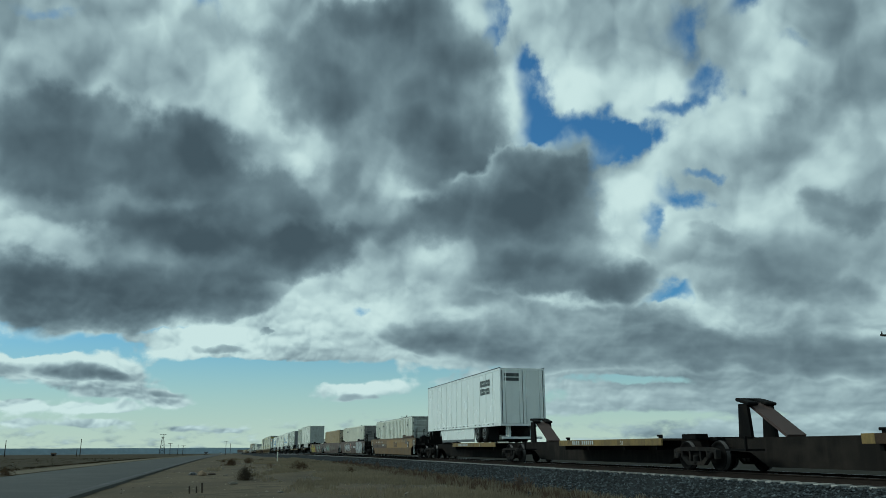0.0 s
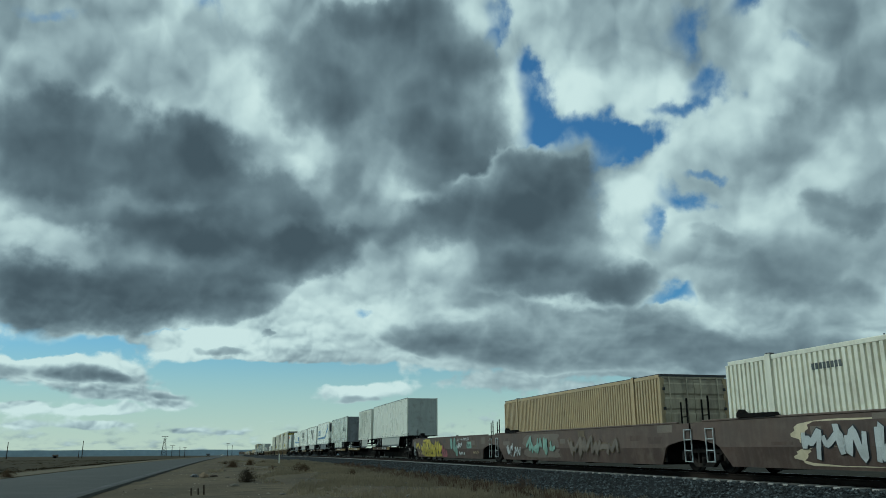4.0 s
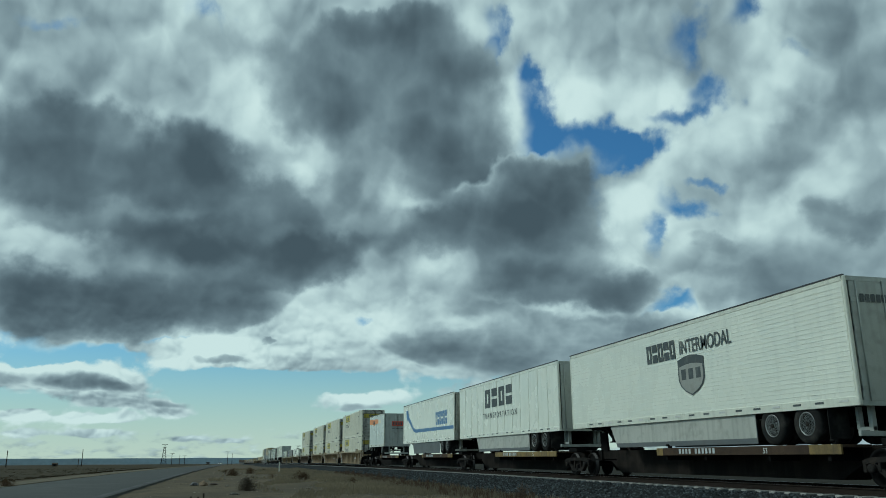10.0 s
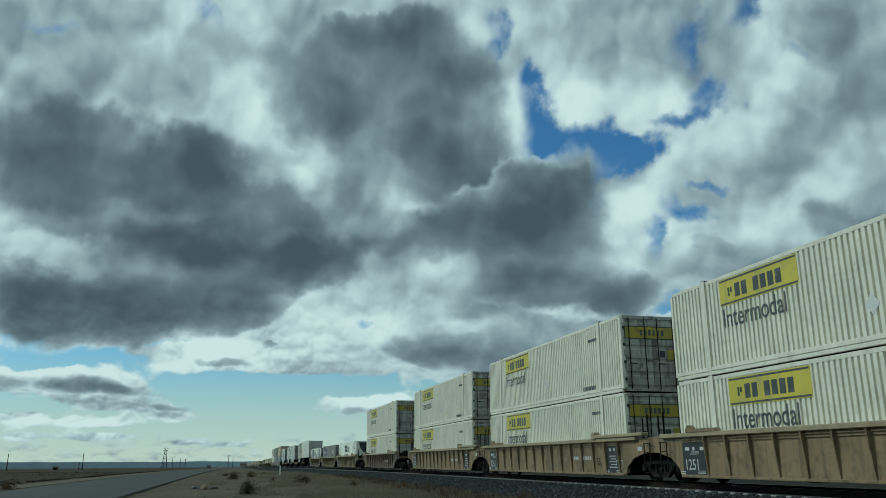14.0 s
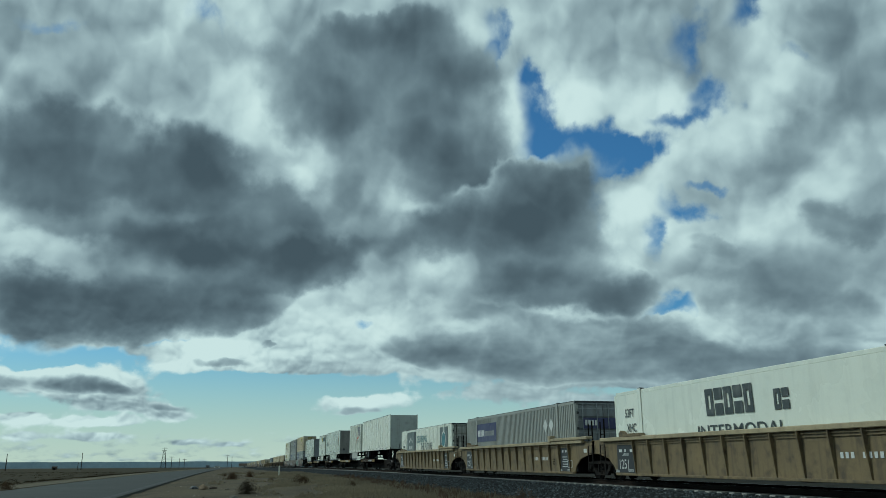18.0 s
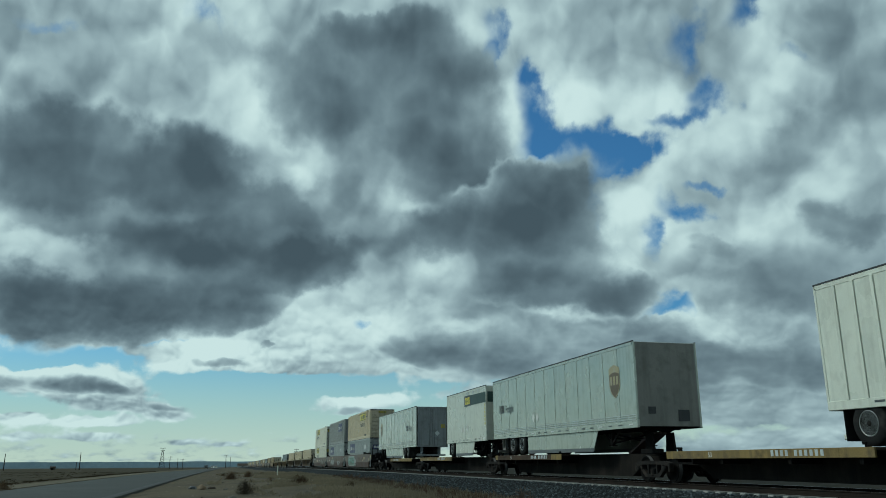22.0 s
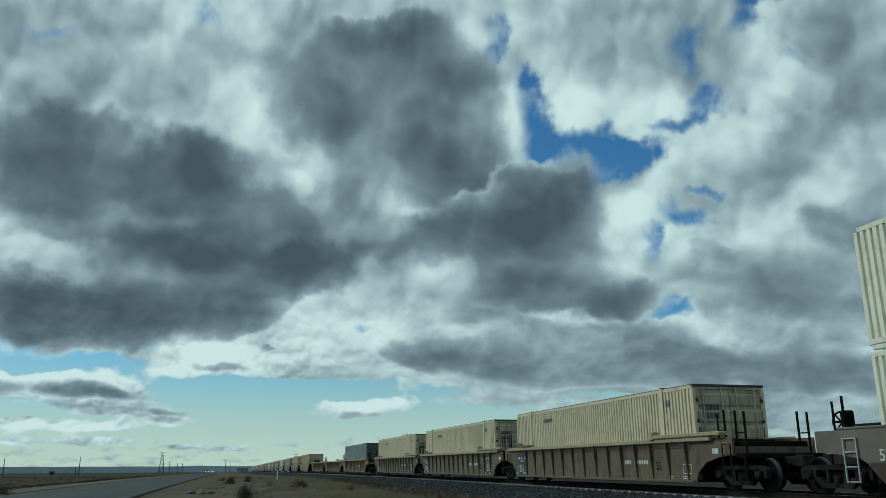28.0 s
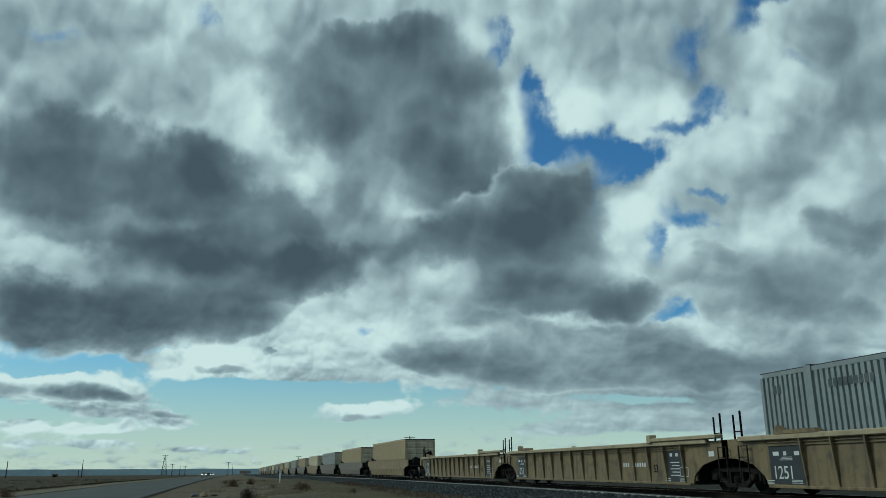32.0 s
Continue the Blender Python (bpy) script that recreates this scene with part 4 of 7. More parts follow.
def well_wagon(s, paint, ribbed, label, group, first=True, last=True, sign="", lower=None, far=False, wheel=True):
    w = thing("well_wagon", s, label, "rail wagon", group)
    dark_end = iron
    for x in (-1, 1):
        if ribbed:
            side = part("side_wall", kept("well_side", lambda: plate(WELL_SIDE, -0.03, 0.03)), paint, w, "", (x * 1.36, 0, 0))
            for i in range(14 if x < 0 else 0):
                part("rib", kept("rib", rib_mesh), paint, side, "", (-0.03, 0.45 + i * 1.09, 0))
            if x > 0:
                tagged(part("far_ribs", kept("far_ribs", lambda: solid(*[(0.0, 0.12, 0.43 + i * 1.09, 0.47 + i * 1.09, 0.28, 1.42) for i in range(15)])), paint, side), kind="stuff")
            part("conduit", kept("conduit", lambda: beams(((0, 0.2, 1.36), (0, 16.0, 1.36), 0.03), ((0, 0.2, 1.28), (0, 16.0, 1.28), 0.022))), paint, w, "", (x * 1.42, 0, 0))
            part("bottom_sill", kept("bottom_sill", lambda: solid((-0.06, 0.06, 0.1, 16.1, 0.2, 0.28), bevel=0.012)), paint, w, "", (x * 1.39, 0, 0))
        else:
            part("side_wall", kept("well_side_smooth", lambda: plate([(-1.95, 1.0), (-1.95, 1.5), (18.15, 1.5), (18.15, 1.0), (17.5, 0.96), (16.75, 0.84), (16.6, 0.76), (-0.4, 0.76), (-0.55, 0.84), (-1.3, 0.96)], -0.03, 0.03)), paint, w, "", (x * 1.43, 0, 0))
            # lower wall leans in; the browner paint given to it also carries that shade
            low = [(1.46, -0.4, 0.76), (1.46, 16.6, 0.76), (1.375, 16.15, 0.22), (1.375, 0.05, 0.22), (1.40, -0.4, 0.76), (1.40, 16.6, 0.76), (1.325, 16.15, 0.22), (1.325, 0.05, 0.22)]
            part("lower_wall", kept(("well_low", x), lambda: raw([(x * a, yy, zz) for a, yy, zz in low], [f if x > 0 else f[::-1] for f in BOX_FACES])), lower or paint, w, "darker brown lower wall" if lower else "")
        if ribbed:
            part("top_chord", kept("top_chord", lambda: solid((-0.08, 0.08, -1.0, 17.2, 1.42, 1.56), bevel=0.02)), chord_paint, w, "", (x * 1.44, 0, 0))
        else:
            part("top_chord", kept("top_chord_flat", lambda: solid((-0.05, 0.035, -1.2, 17.4, 1.5, 1.56), bevel=0.015)), paint, w, "", (x * 1.43, 0, 0))
        if ribbed and x < 0:
            part("side_walkway", kept("walkway", lambda: solid((-0.14, 0.14, -1.6, 2.3, 1.56, 1.68), (-0.16, 0.1, 2.2, 2.45, 1.52, 1.8), bevel=0.02)), chord_paint, w, "raised pale ledge at the wagon's end", (x * 1.43, 0, 0))
        if not ribbed and x < 0 and first and not far:
            part("side_walkway", kept("walkway_flat", lambda: solid((-0.12, 0.13, -0.8, 2.3, 1.56, 1.7), (-0.13, 0.1, 2.2, 2.42, 1.56, 1.78), bevel=0.02)), rust_brown if paint == rust_ochre else iron, w, "raised ledge at the wagon's end", (x * 1.41, 0, 0))
        for y in (15.0,):
            part("container_guide", kept("guide", lambda: plate([(-1.1, 1.56), (-1.0, 1.66), (0.25, 1.66), (0.42, 1.78), (0.55, 1.66), (0.55, 1.56)], -0.1, 0.1)), paint if ribbed else iron, w, "", (x * 1.43, y, 0))
    for y0, y1, yt in ((-1.95, -0.15, -1.7), (16.35, 18.15, 17.9)):
        part("end_deck", kept(("end_deck", y0), lambda: solid((-1.36, 1.36, y0, y1, 1.0, 1.12), bevel=0.01)), dark_end, w, "dark steel end deck")
        part("end_wall", kept(("end_wall", y0), lambda: solid((-1.36, 1.36, y1 - 0.1 if y0 < 0 else y0, y1 if y0 < 0 else y0 + 0.1, 0.3, 1.5))), dark_end, w)
        part("centre_sill", kept(("centre_sill", y0), lambda: solid((-0.3, 0.3, y0 - 0.25, y1, 0.62, 1.0))), dark_end, w)
        part("end_sill", kept(("end_sill", y0), lambda: solid((-1.36, 1.36, y0 - 0.02 if y0 < 0 else y1 - 0.12, y0 + 0.12 if y0 < 0 else y1 + 0.02, 0.98, 1.24))), paint if ribbed else dark_end, w)
    for y in (2.0, 6.0, 10.2, 14.2):
        part("floor_beam", kept("floor_beam", lambda: solid((-1.36, 1.36, -0.15, 0.15, 0.18, 0.30))), dark_end, w, "", (0, y, 0))
    for x in () if far else (-1.5,):
        for y in (-1.5, 17.3):
            part("ladder", kept("short_ladder", short_ladder_mesh), cast if ribbed else alu, w, "" if ribbed else "short pale end ladder", (x, y - 0.5, 0.22))
            part("grab_post", kept("grab_post", lambda: beams(((0, 0, 1.1), (0, 0, 2.3), 0.045), ((0, 0.34, 1.1), (0, 0.34, 2.2), 0.04), ((0, 0, 1.72), (0, 0.34, 1.72), 0.03))), iron, w, "", (x + 0.3, y + 0.1, 0))
    ends = ([-1.75] if first else []) + [18.05]
    for y in ends:
        truck(w, y, far)
    if first:
        part("coupler", kept("coupler", lambda: solid((-0.13, 0.13, -3.1, -1.9, 0.7, 0.95), (-0.2, 0.2, -3.35, -3.0, 0.66, 0.99), bevel=0.03)), cast, w)
        if wheel:
            part("brake_wheel", kept("brake_wheel", brake_wheel_mesh), iron, w, "dark spoked hand-brake wheel", (0.2, -2.2, 2.0))
            part("brake_box", kept("brake_box", lambda: solid((-0.08, 0.48, -2.14, -1.9, 1.1, 2.0), (-0.95, 1.2, -1.9, -1.2, 1.12, 1.62), (-1.3, 1.3, -2.5, -1.95, 0.9, 1.06), bevel=0.05)), iron, w, "black brake housing and end platform")
            part("brake_stand", kept("brake_stand", lambda: solid((-0.85, -0.55, -1.7, -1.5, 1.1, 1.7), bevel=0.04)), iron, w)
        else:
            part("end_platform", kept("well_end", lambda: solid((-0.95, 1.2, -1.9, -1.2, 1.12, 1.4), (-1.3, 1.3, -2.5, -1.95, 0.9, 1.06), bevel=0.03)), iron, w, "black end platform")
            for xx in (-1.2, 0.9):
                part("grab_post", kept("end_posts", lambda: beams(((0, 0, 1.0), (0, 0, 2.2), 0.05), ((0, 0.42, 1.0), (0, 0.42, 2.25), 0.05), ((0, 0, 1.62), (0, 0.42, 1.62), 0.035))), iron, w, "tall black grab posts", (xx, -2.35, 0))
        part("air_hose", kept("hoses", hose_mesh), iron, w, "", (0, -2.5, 0))
        part("end_step", kept("end_step", lambda: solid((-1.35, -0.6, -2.45, -2.1, 0.38, 0.44), (-1.34, -1.28, -2.42, -2.36, 0.38, 1.05), (-0.68, -0.62, -2.42, -2.36, 0.38, 1.05))), iron, w)
    if last and not far:
        part("brake_wheel", kept("brake_wheel", brake_wheel_mesh), iron, w, "dark spoked hand-brake wheel", (-0.7, 18.05, 1.72))
        part("brake_stand", kept("brake_stand_back", lambda: solid((-0.85, -0.55, 17.75, 17.95, 1.1, 2.0), bevel=0.04)), iron, w)
        part("air_tank", kept("air_tank", lambda: lathe([(16.3, 0.1), (16.35, 0.24), (17.5, 0.24), (17.55, 0.1)], 16, "y")), iron, w, "black air reservoir", (-0.75, 0, 1.42))
    if last:
        part("coupler", kept("coupler_back", lambda: solid((-0.13, 0.13, 18.1, 19.3, 0.7, 0.95), (-0.2, 0.2, 19.2, 19.5, 0.66, 0.99), bevel=0.03)), cast, w)
    if ribbed:
        x = -1.40
        letters("53", 0.36, iron, w, (x, 2.4, 0.58), squeeze=0.8, label="dark stencilled number")
        for k in range(9):
            patch("stencil_mark", chalk, w, 4.6 - k * 0.17 - (0.2 if k > 2 else 0), 4.5 - k * 0.17 - (0.2 if k > 2 else 0), 0.76, 0.9, x)
        for z in (0.46, 0.73):
            patch("stencil_frame", chalk, w, 0.24, 0.74, z, z + 0.02, x)
        for y in (0.24, 0.48, 0.72):
            patch("stencil_frame", chalk, w, y, y + 0.02, 0.46, 0.75, x)
        patch("white_label", chalk, w, -0.95, -1.25, 1.05, 1.2, x, "small white label")
        for y in (1.35, 0.5, 15.9):
            for k in range(2):
                patch("stencil_mark", chalk, w, y, y + 0.28, 0.31 + 0.06 * k, 0.335 + 0.06 * k, x)
    if sign:
        patch("sign_panel", black, w, 14.7, 16.02, 0.3, 1.3, -1.392, "black stencil panel", 0.004)
        letters(sign, 0.46, chalk, w, (-1.4, 15.92, 0.44), squeeze=0.92, label="white stencilled number")
        for k, wide in enumerate((0.24, 0.12, 0.2)):
            patch("stencil_mark", chalk, w, 15.85 - 0.42 * k, 15.85 - 0.42 * k - wide, 1.02, 1.12, -1.4)
        for k in range(3):
            patch("stencil_mark", chalk, w, 15.2, 14.8, 0.33 + 0.035 * k, 0.345 + 0.035 * k, -1.4)
            patch("stencil_mark", chalk, w, 15.6 - 0.05 * k, 15.1, 0.9 + 0.035 * k, 0.915 + 0.035 * k, -1.4)
        if not first:
            patch("sign_panel", black, w, 0.52, 1.48, 0.3, 1.3, -1.392, "black stencil panel", 0.004)
            for k in range(5):
                patch("stencil_mark", chalk, w, 0.75, 1.3 - 0.1 * (k % 2), 0.48 + 0.1 * k, 0.51 + 0.1 * k, -1.4)
            for k in range(2):
                patch("stencil_mark", chalk, w, 1.15 - 0.35 * k, 1.3 - 0.35 * k, 1.08, 1.18, -1.4)
    return w


# ---- containers ----
BOX_L, BOX_W, BOX_H = 16.2, 2.59, 2.88


def corrugated(length, height, pitch, depth=0.066):
    """A sheet of trapezoid corrugations, standing in the yz plane."""
    ys, n = [], int(length / pitch)
    for i in range(n):
        y = i * length / n
        p = length / n
        ys += [(y, 0), (y + p * 0.55, 0), (y + p * 0.65, depth), (y + p * 0.87, depth), (y + p * 0.97, 0)]
    ys.append((length, 0))
    vs = [(dx, y, z) for z in (0, height) for y, dx in ys]
    m = len(ys)
    return raw(vs, [(i, i + 1, m + i + 1, m + i) for i in range(m - 1)])


def door_leaf():
    """A door leaf pressed into five wide horizontal folds."""
    zs = []
    for k in range(5):
        z = 0.2 + k * 0.5
        zs += [(z, 0.03), (z + 0.06, 0.0), (z + 0.36, 0.0), (z + 0.42, 0.03)]
    zs = [(0.16, 0.03)] + zs + [(BOX_H - 0.14, 0.03)]
    n = len(zs)
    vs = [(xx, dy, z) for xx in (-0.585, 0.585) for z, dy in zs] + [(xx, 0.07, z) for xx in (-0.585, 0.585) for z in (0.16, BOX_H - 0.14)]
    fs = [(i, n + i, n + i + 1, i + 1) for i in range(n - 1)] + [(2 * n, 2 * n + 1, 2 * n + 3, 2 * n + 2)]
    fs += [tuple([2 * n + 1, 2 * n] + list(range(0, n))), tuple([2 * n + 2, 2 * n + 3] + list(range(2 * n - 1, n - 1, -1)))]
    return raw(vs, fs)


def container(s, z, paint, label, door_paint=None, doors=True, plain=False, group="containers on the train", pitch=0.195, far=False):
    c = thing("container", s, label, "container", group, z)
    door_paint = door_paint or paint
    x = BOX_W / 2
    for side in (-1, 1):
        if plain:
            me = kept("plain_side", lambda: solid((-0.015, 0.015, 0.1, BOX_L - 0.1, 0.16, BOX_H - 0.12)))
            part("side_panel", me, paint, c, "", (side * (x - 0.03), 0, 0))
        else:
            me = kept(("corrugated", pitch), lambda: corrugated(BOX_L - 0.2, BOX_H - 0.26, pitch))
            sh = part("side_panel", me, paint, c, "", (side * (x - 0.015), 0.1, 0.14))
            if side > 0:
                sh.rotation_euler[2] = math.pi
                sh.location[1] = BOX_L - 0.1
        part("top_rail", kept("c_top", lambda: solid((-0.05, 0.05, 0.1, BOX_L - 0.1, BOX_H - 0.12, BOX_H), bevel=0.01)), paint, c, "", (side * (x - 0.068), 0, 0))
        part("bottom_rail", kept("c_bot", lambda: solid((-0.05, 0.05, 0.1, BOX_L - 0.1, 0.0, 0.11), (-0.045, 0.045, 0.1, BOX_L - 0.1, 0.125, 0.25), bevel=0.01)), paint, c, "", (side * (x - 0.045), 0, 0))
        for y in (0.06, BOX_L - 0.06):
            part("corner_post", kept("c_post", lambda: solid((-0.08, 0.08, -0.06, 0.06, 0.1, BOX_H - 0.1), bevel=0.01)), paint, c, "", (side * (x - 0.08), y, 0))
        for y in () if far else (1.95, BOX_L - 1.95):
            part("lift_post", kept("c_lift", lambda: solid((-0.012, 0.012, -0.11, 0.11, 0.1, BOX_H + 0.03), bevel=0.004)), paint, c, "", (side * (x + 0.004), y, 0))
            part("lift_casting", kept("c_cast", lambda: solid((-0.09, 0.09, -0.09, 0.09, 0.0, 0.13), bevel=0.015)), black, c, "", (side * (x - 0.085), y, BOX_H - 0.07))
            part("lift_casting", kept("c_cast2", lambda: solid((-0.09, 0.09, -0.09, 0.09, 0.0, 0.12), bevel=0.015)), black, c, "", (side * (x - 0.088), y, 0.0))
    if paint not in (cream, white):
        for side in (-1, 1):
            part("roof_edge", kept("c_roof_edge", lambda: solid((-0.035, 0.035, 0.02, BOX_L - 0.02, BOX_H + 0.002, BOX_H + 0.025))), black, c, "thin dark roof edge", (side * (x - 0.06), 0, 0))
        part("end_edge", kept("c_end_edge", lambda: solid((-x + 0.02, x - 0.02, -0.012, 0.06, BOX_H - 0.06, BOX_H + 0.02))), black, c, "dark frame over the end")
    part("roof", kept("c_roof", lambda: solid((-x + 0.06, x - 0.06, 0.06, BOX_L - 0.06, BOX_H - 0.05, BOX_H - 0.015))), paint, c)
    part("floor", kept("c_floor", lambda: solid((-x + 0.08, x - 0.08, 0.06, BOX_L - 0.06, 0.06, 0.14))), iron, c)
    part("back_wall", kept("c_back", lambda: solid((-x + 0.1, x - 0.1, BOX_L - 0.06, BOX_L - 0.02, 0.1, BOX_H - 0.06))), door_paint, c)
    part("header", kept("c_head", lambda: solid((-x + 0.1, x - 0.1, 0.0, 0.1, BOX_H - 0.13, BOX_H - 0.005))), door_paint, c)
    part("door_sill", kept("c_sill", lambda: solid((-x + 0.1, x - 0.1, 0.0, 0.1, 0.02, 0.15))), door_paint, c)
    if doors:
        for side in (-1, 1):
            d = part("door", kept("c_door", lambda: door_leaf()), door_paint, c, "", (side * 0.595, 0, 0))
            for xx in () if far else (-0.36, 0.3):
                part("lock_rod", kept("c_rod", lambda: lathe([(0.1, 0.019), (BOX_H - 0.08, 0.019)], 8, "z")), cast if door_paint == door_grime else door_paint, d, "", (xx, -0.03, 0))
                part("lock_handle", kept("c_handle", lambda: solid((-0.02, 0.28, -0.02, 0.015, -0.018, 0.018))), cast, d, "", (xx, -0.045, 1.05 if xx < 0 else 1.15))
            for zz in () if far else (0.45, 1.1, 1.75, 2.4):
                part("hinge", kept("c_hinge", lambda: solid((-0.05, 0.05, -0.015, 0.02, -0.05, 0.05))), black, d, "", (side * 0.57, 0, zz))
    else:
        part("front_wall", kept("c_front", lambda: solid((-x + 0.12, x - 0.12, 0.04, 0.08, 0.14, BOX_H - 0.12))), door_paint, c)
        for zz in (0.45, 0.85, 1.25, 1.65, 2.05):
            part("end_rib", kept("c_endrib", lambda: solid((-x + 0.2, x - 0.2, -0.005, 0.045, 0, 0.17), bevel=0.02)), door_paint, c, "", (0, 0, zz))
    return c


# ---- trailers ----
def trailer(s, length, paint, label, doors_first=True, top=4.94, bottom=1.86, seams=1.22, door_paint=None, skirt=True, rail_paint=None, axles=2, nose_round=False, group="road trailers on the train", bogie=1.9, skirt_paint=None):
    """A road trailer; y runs back from the end that faces the road's near side. doors_first: that end has the doors."""
    t = thing("semi_trailer", s, label, "trailer", group)
    door_paint = door_paint or paint
    rail_paint = rail_paint or paint
    rear_paint = rail_paint if door_paint in (clean_white, white, aged_white) else door_paint
    w, h = 1.295, top - bottom

    def along(y):
        return y if doors_first else length - y

    def span(a, b):
        return min(along(a), along(b)), max(along(a), along(b))

    rib = 0.03 if seams < 0.8 else 0.009
    n = max(1, round((length - 0.2) / seams))
    step = (length - 0.2) / n
    for side in (-1, 1):
        for i in range(n):
            me = kept(("panel", round(step, 3), round(h, 2)), lambda: solid((-0.015, 0.015, 0.001, step - 0.001, 0.0, h - 0.34)))
            part("side_panel", me, paint, t, "", (side * (w - 0.02), 0.1 + i * step, bottom + 0.22))
            if i and side < 0:
                part("panel_seam", kept(("seam", round(h, 2), rib), lambda: solid((-rib, 0.006, -0.045, 0.045, 0, h - 0.34), bevel=0.003)), paint, t, "", (side * (w - 0.002), 0.1 + i * step, bottom + 0.22))
        part("top_rail", kept(("t_top", length), lambda: solid((-0.04, 0.04, 0.03, length - 0.03, 0, 0.13), bevel=0.015)), rail_paint, t, "", (side * (w - 0.035), 0, top - 0.13))
        part("bottom_rail", kept(("t_bot", length), lambda: solid((-0.03, 0.03, 0.03, length - 0.03, 0, 0.22), bevel=0.012)), rail_paint, t, "", (side * (w - 0.02), 0, bottom))
        for i in range(int((length - 0.8) / 0.82) if side < 0 else 0):
            part("marker", kept("marker", lambda: solid((-0.004, 0.004, -0.15, 0.15, -0.025, 0.025))), ink if i % 3 else chalk, t, "", (side * (w + 0.014), 0.5 + i * 0.82, bottom + 0.13))
        for y in (0.05, length - 0.05):
            part("corner_post", kept(("t_post", round(h, 2)), lambda: solid((-0.05, 0.05, -0.05, 0.05, 0, h), bevel=0.02)), rail_paint, t, "", (side * (w - 0.045), y, bottom))
        part("roof_lip", kept(("t_lip", length), lambda: solid((-0.03, 0.03, 0.02, length - 0.02, 0, 0.035))), black, t, "thin dark roof edge", (side * (w - 0.02), 0, top))
    part("roof", kept(("t_roof", length), lambda: solid((-w + 0.04, w - 0.04, 0.04, length - 0.04, -0.02, 0.012))), alu, t, "", (0, 0, top - 0.01))
    part("floor", kept(("t_floor", length), lambda: solid((-w + 0.06, w - 0.06, 0.06, length - 0.06, 0.02, 0.14))), iron, t, "", (0, 0, bottom))
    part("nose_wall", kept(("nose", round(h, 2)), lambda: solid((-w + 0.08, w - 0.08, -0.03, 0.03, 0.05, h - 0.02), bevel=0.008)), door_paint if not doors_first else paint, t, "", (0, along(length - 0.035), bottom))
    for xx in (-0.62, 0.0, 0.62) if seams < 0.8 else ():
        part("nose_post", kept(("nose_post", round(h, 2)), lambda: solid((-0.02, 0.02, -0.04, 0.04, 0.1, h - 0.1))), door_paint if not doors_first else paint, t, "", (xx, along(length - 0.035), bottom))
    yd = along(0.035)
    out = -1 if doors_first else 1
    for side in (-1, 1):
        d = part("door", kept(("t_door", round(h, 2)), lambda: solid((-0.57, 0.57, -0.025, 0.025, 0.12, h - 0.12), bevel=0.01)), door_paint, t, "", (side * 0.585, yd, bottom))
        for xx in (-0.4, 0.38):
            part("lock_rod", kept(("t_rod", round(h, 2)), lambda: lathe([(0.1, 0.017), (h - 0.1, 0.017)], 8, "z")), rear_paint, d, "", (xx, out * 0.045, 0))
        for zz in (0.4, 1.1, 1.8, 2.5):
            part("hinge", kept("t_hinge", lambda: solid((-0.07, 0.07, -0.03, 0.03, -0.05, 0.05))), rear_paint, d, "", (side * 0.5, out * 0.012, zz))
    for zz in (0.0, h - 0.125):
        part("rear_frame", kept("t_frame", lambda: solid((-w + 0.09, w - 0.09, -0.04, 0.04, 0.0, 0.12))), rear_paint, t, "", (0, along(0.045), bottom + zz))
    for side in (-0.7, 0.7):
        part("bumper_leg", kept("t_bleg", lambda: solid((-0.06, 0.06, -0.06, 0.06, -0.62, 0.02), (-0.06, 0.06, 0.34, 0.44, -0.5, 0.02), (-0.05, 0.05, -0.06, 0.44, -0.54, -0.46))), rear_paint, t, "", (side, along(0.35), bottom))
    part("rear_bumper", kept("t_bumper", lambda: solid((-1.15, 1.15, -0.05, 0.05, -0.68, -0.56), bevel=0.01)), rear_paint, t, "", (0, along(0.3), bottom))
    ax = [bogie + 1.35 * i for i in range(axles)]
    for a in ax:
        part("axle", kept("t_axle", lambda: lathe([(-1.1, 0.07), (1.1, 0.07)], 10)), iron, t, "", (0, along(a), 1.52))
        for x in (-1.12, -0.78, 0.78, 1.12):
            ty = part("tyre", kept("tyre", lambda: lathe([(-0.14, 0.29), (-0.15, 0.36), (-0.13, 0.49), (-0.08, 0.51), (0.08, 0.51), (0.13, 0.49), (0.15, 0.36), (0.14, 0.29)], 28)), rubber, t, "", (x, along(a), 1.52))
            if abs(x) > 1:
                rm = part("rim", kept("rim", rim_mesh), alloy, ty, "", (-0.02 if x < 0 else 0.02, 0, 0))
                if x > 0:
                    rm.rotation_euler[2] = math.pi
    part("bogie_frame", kept(("t_bogie", axles), lambda: solid((-0.55, -0.4, -0.8, 1.35 * (axles - 1) + 0.8, -0.25, 0.0), (0.4, 0.55, -0.8, 1.35 * (axles - 1) + 0.8, -0.25, 0.0))), iron, t, "", (0, along(ax[0]) if doors_first else along(ax[-1]), bottom))
    for side in (-0.95, 0.95):
        part("mud_flap", kept("t_flap", lambda: solid((-0.3, 0.3, -0.01, 0.01, -0.72, 0.0))), rubber, t, "", (side, along(max(ax[0] - 0.75, 0.15)), bottom))
    lg = length - 2.9 if length > 10 else length - 2.0
    for side in (-0.85, 0.85):
        a, b = (0, along(lg), bottom), (0, along(lg - 0.55), bottom)
        part("landing_leg", kept("t_leg", lambda: solid((-0.06, 0.06, -0.06, 0.06, -0.55, 0.02), (-0.13, 0.13, -0.13, 0.13, -0.59, -0.55))), iron, t, "", (side, along(lg), bottom))
        for way in (-0.75, 0.75):
            part("leg_brace", kept(("t_brace", way), lambda: beams(((0, 0, -0.48), (0, way, 0.02), 0.06))), cast, t, "", (side, along(lg), bottom))
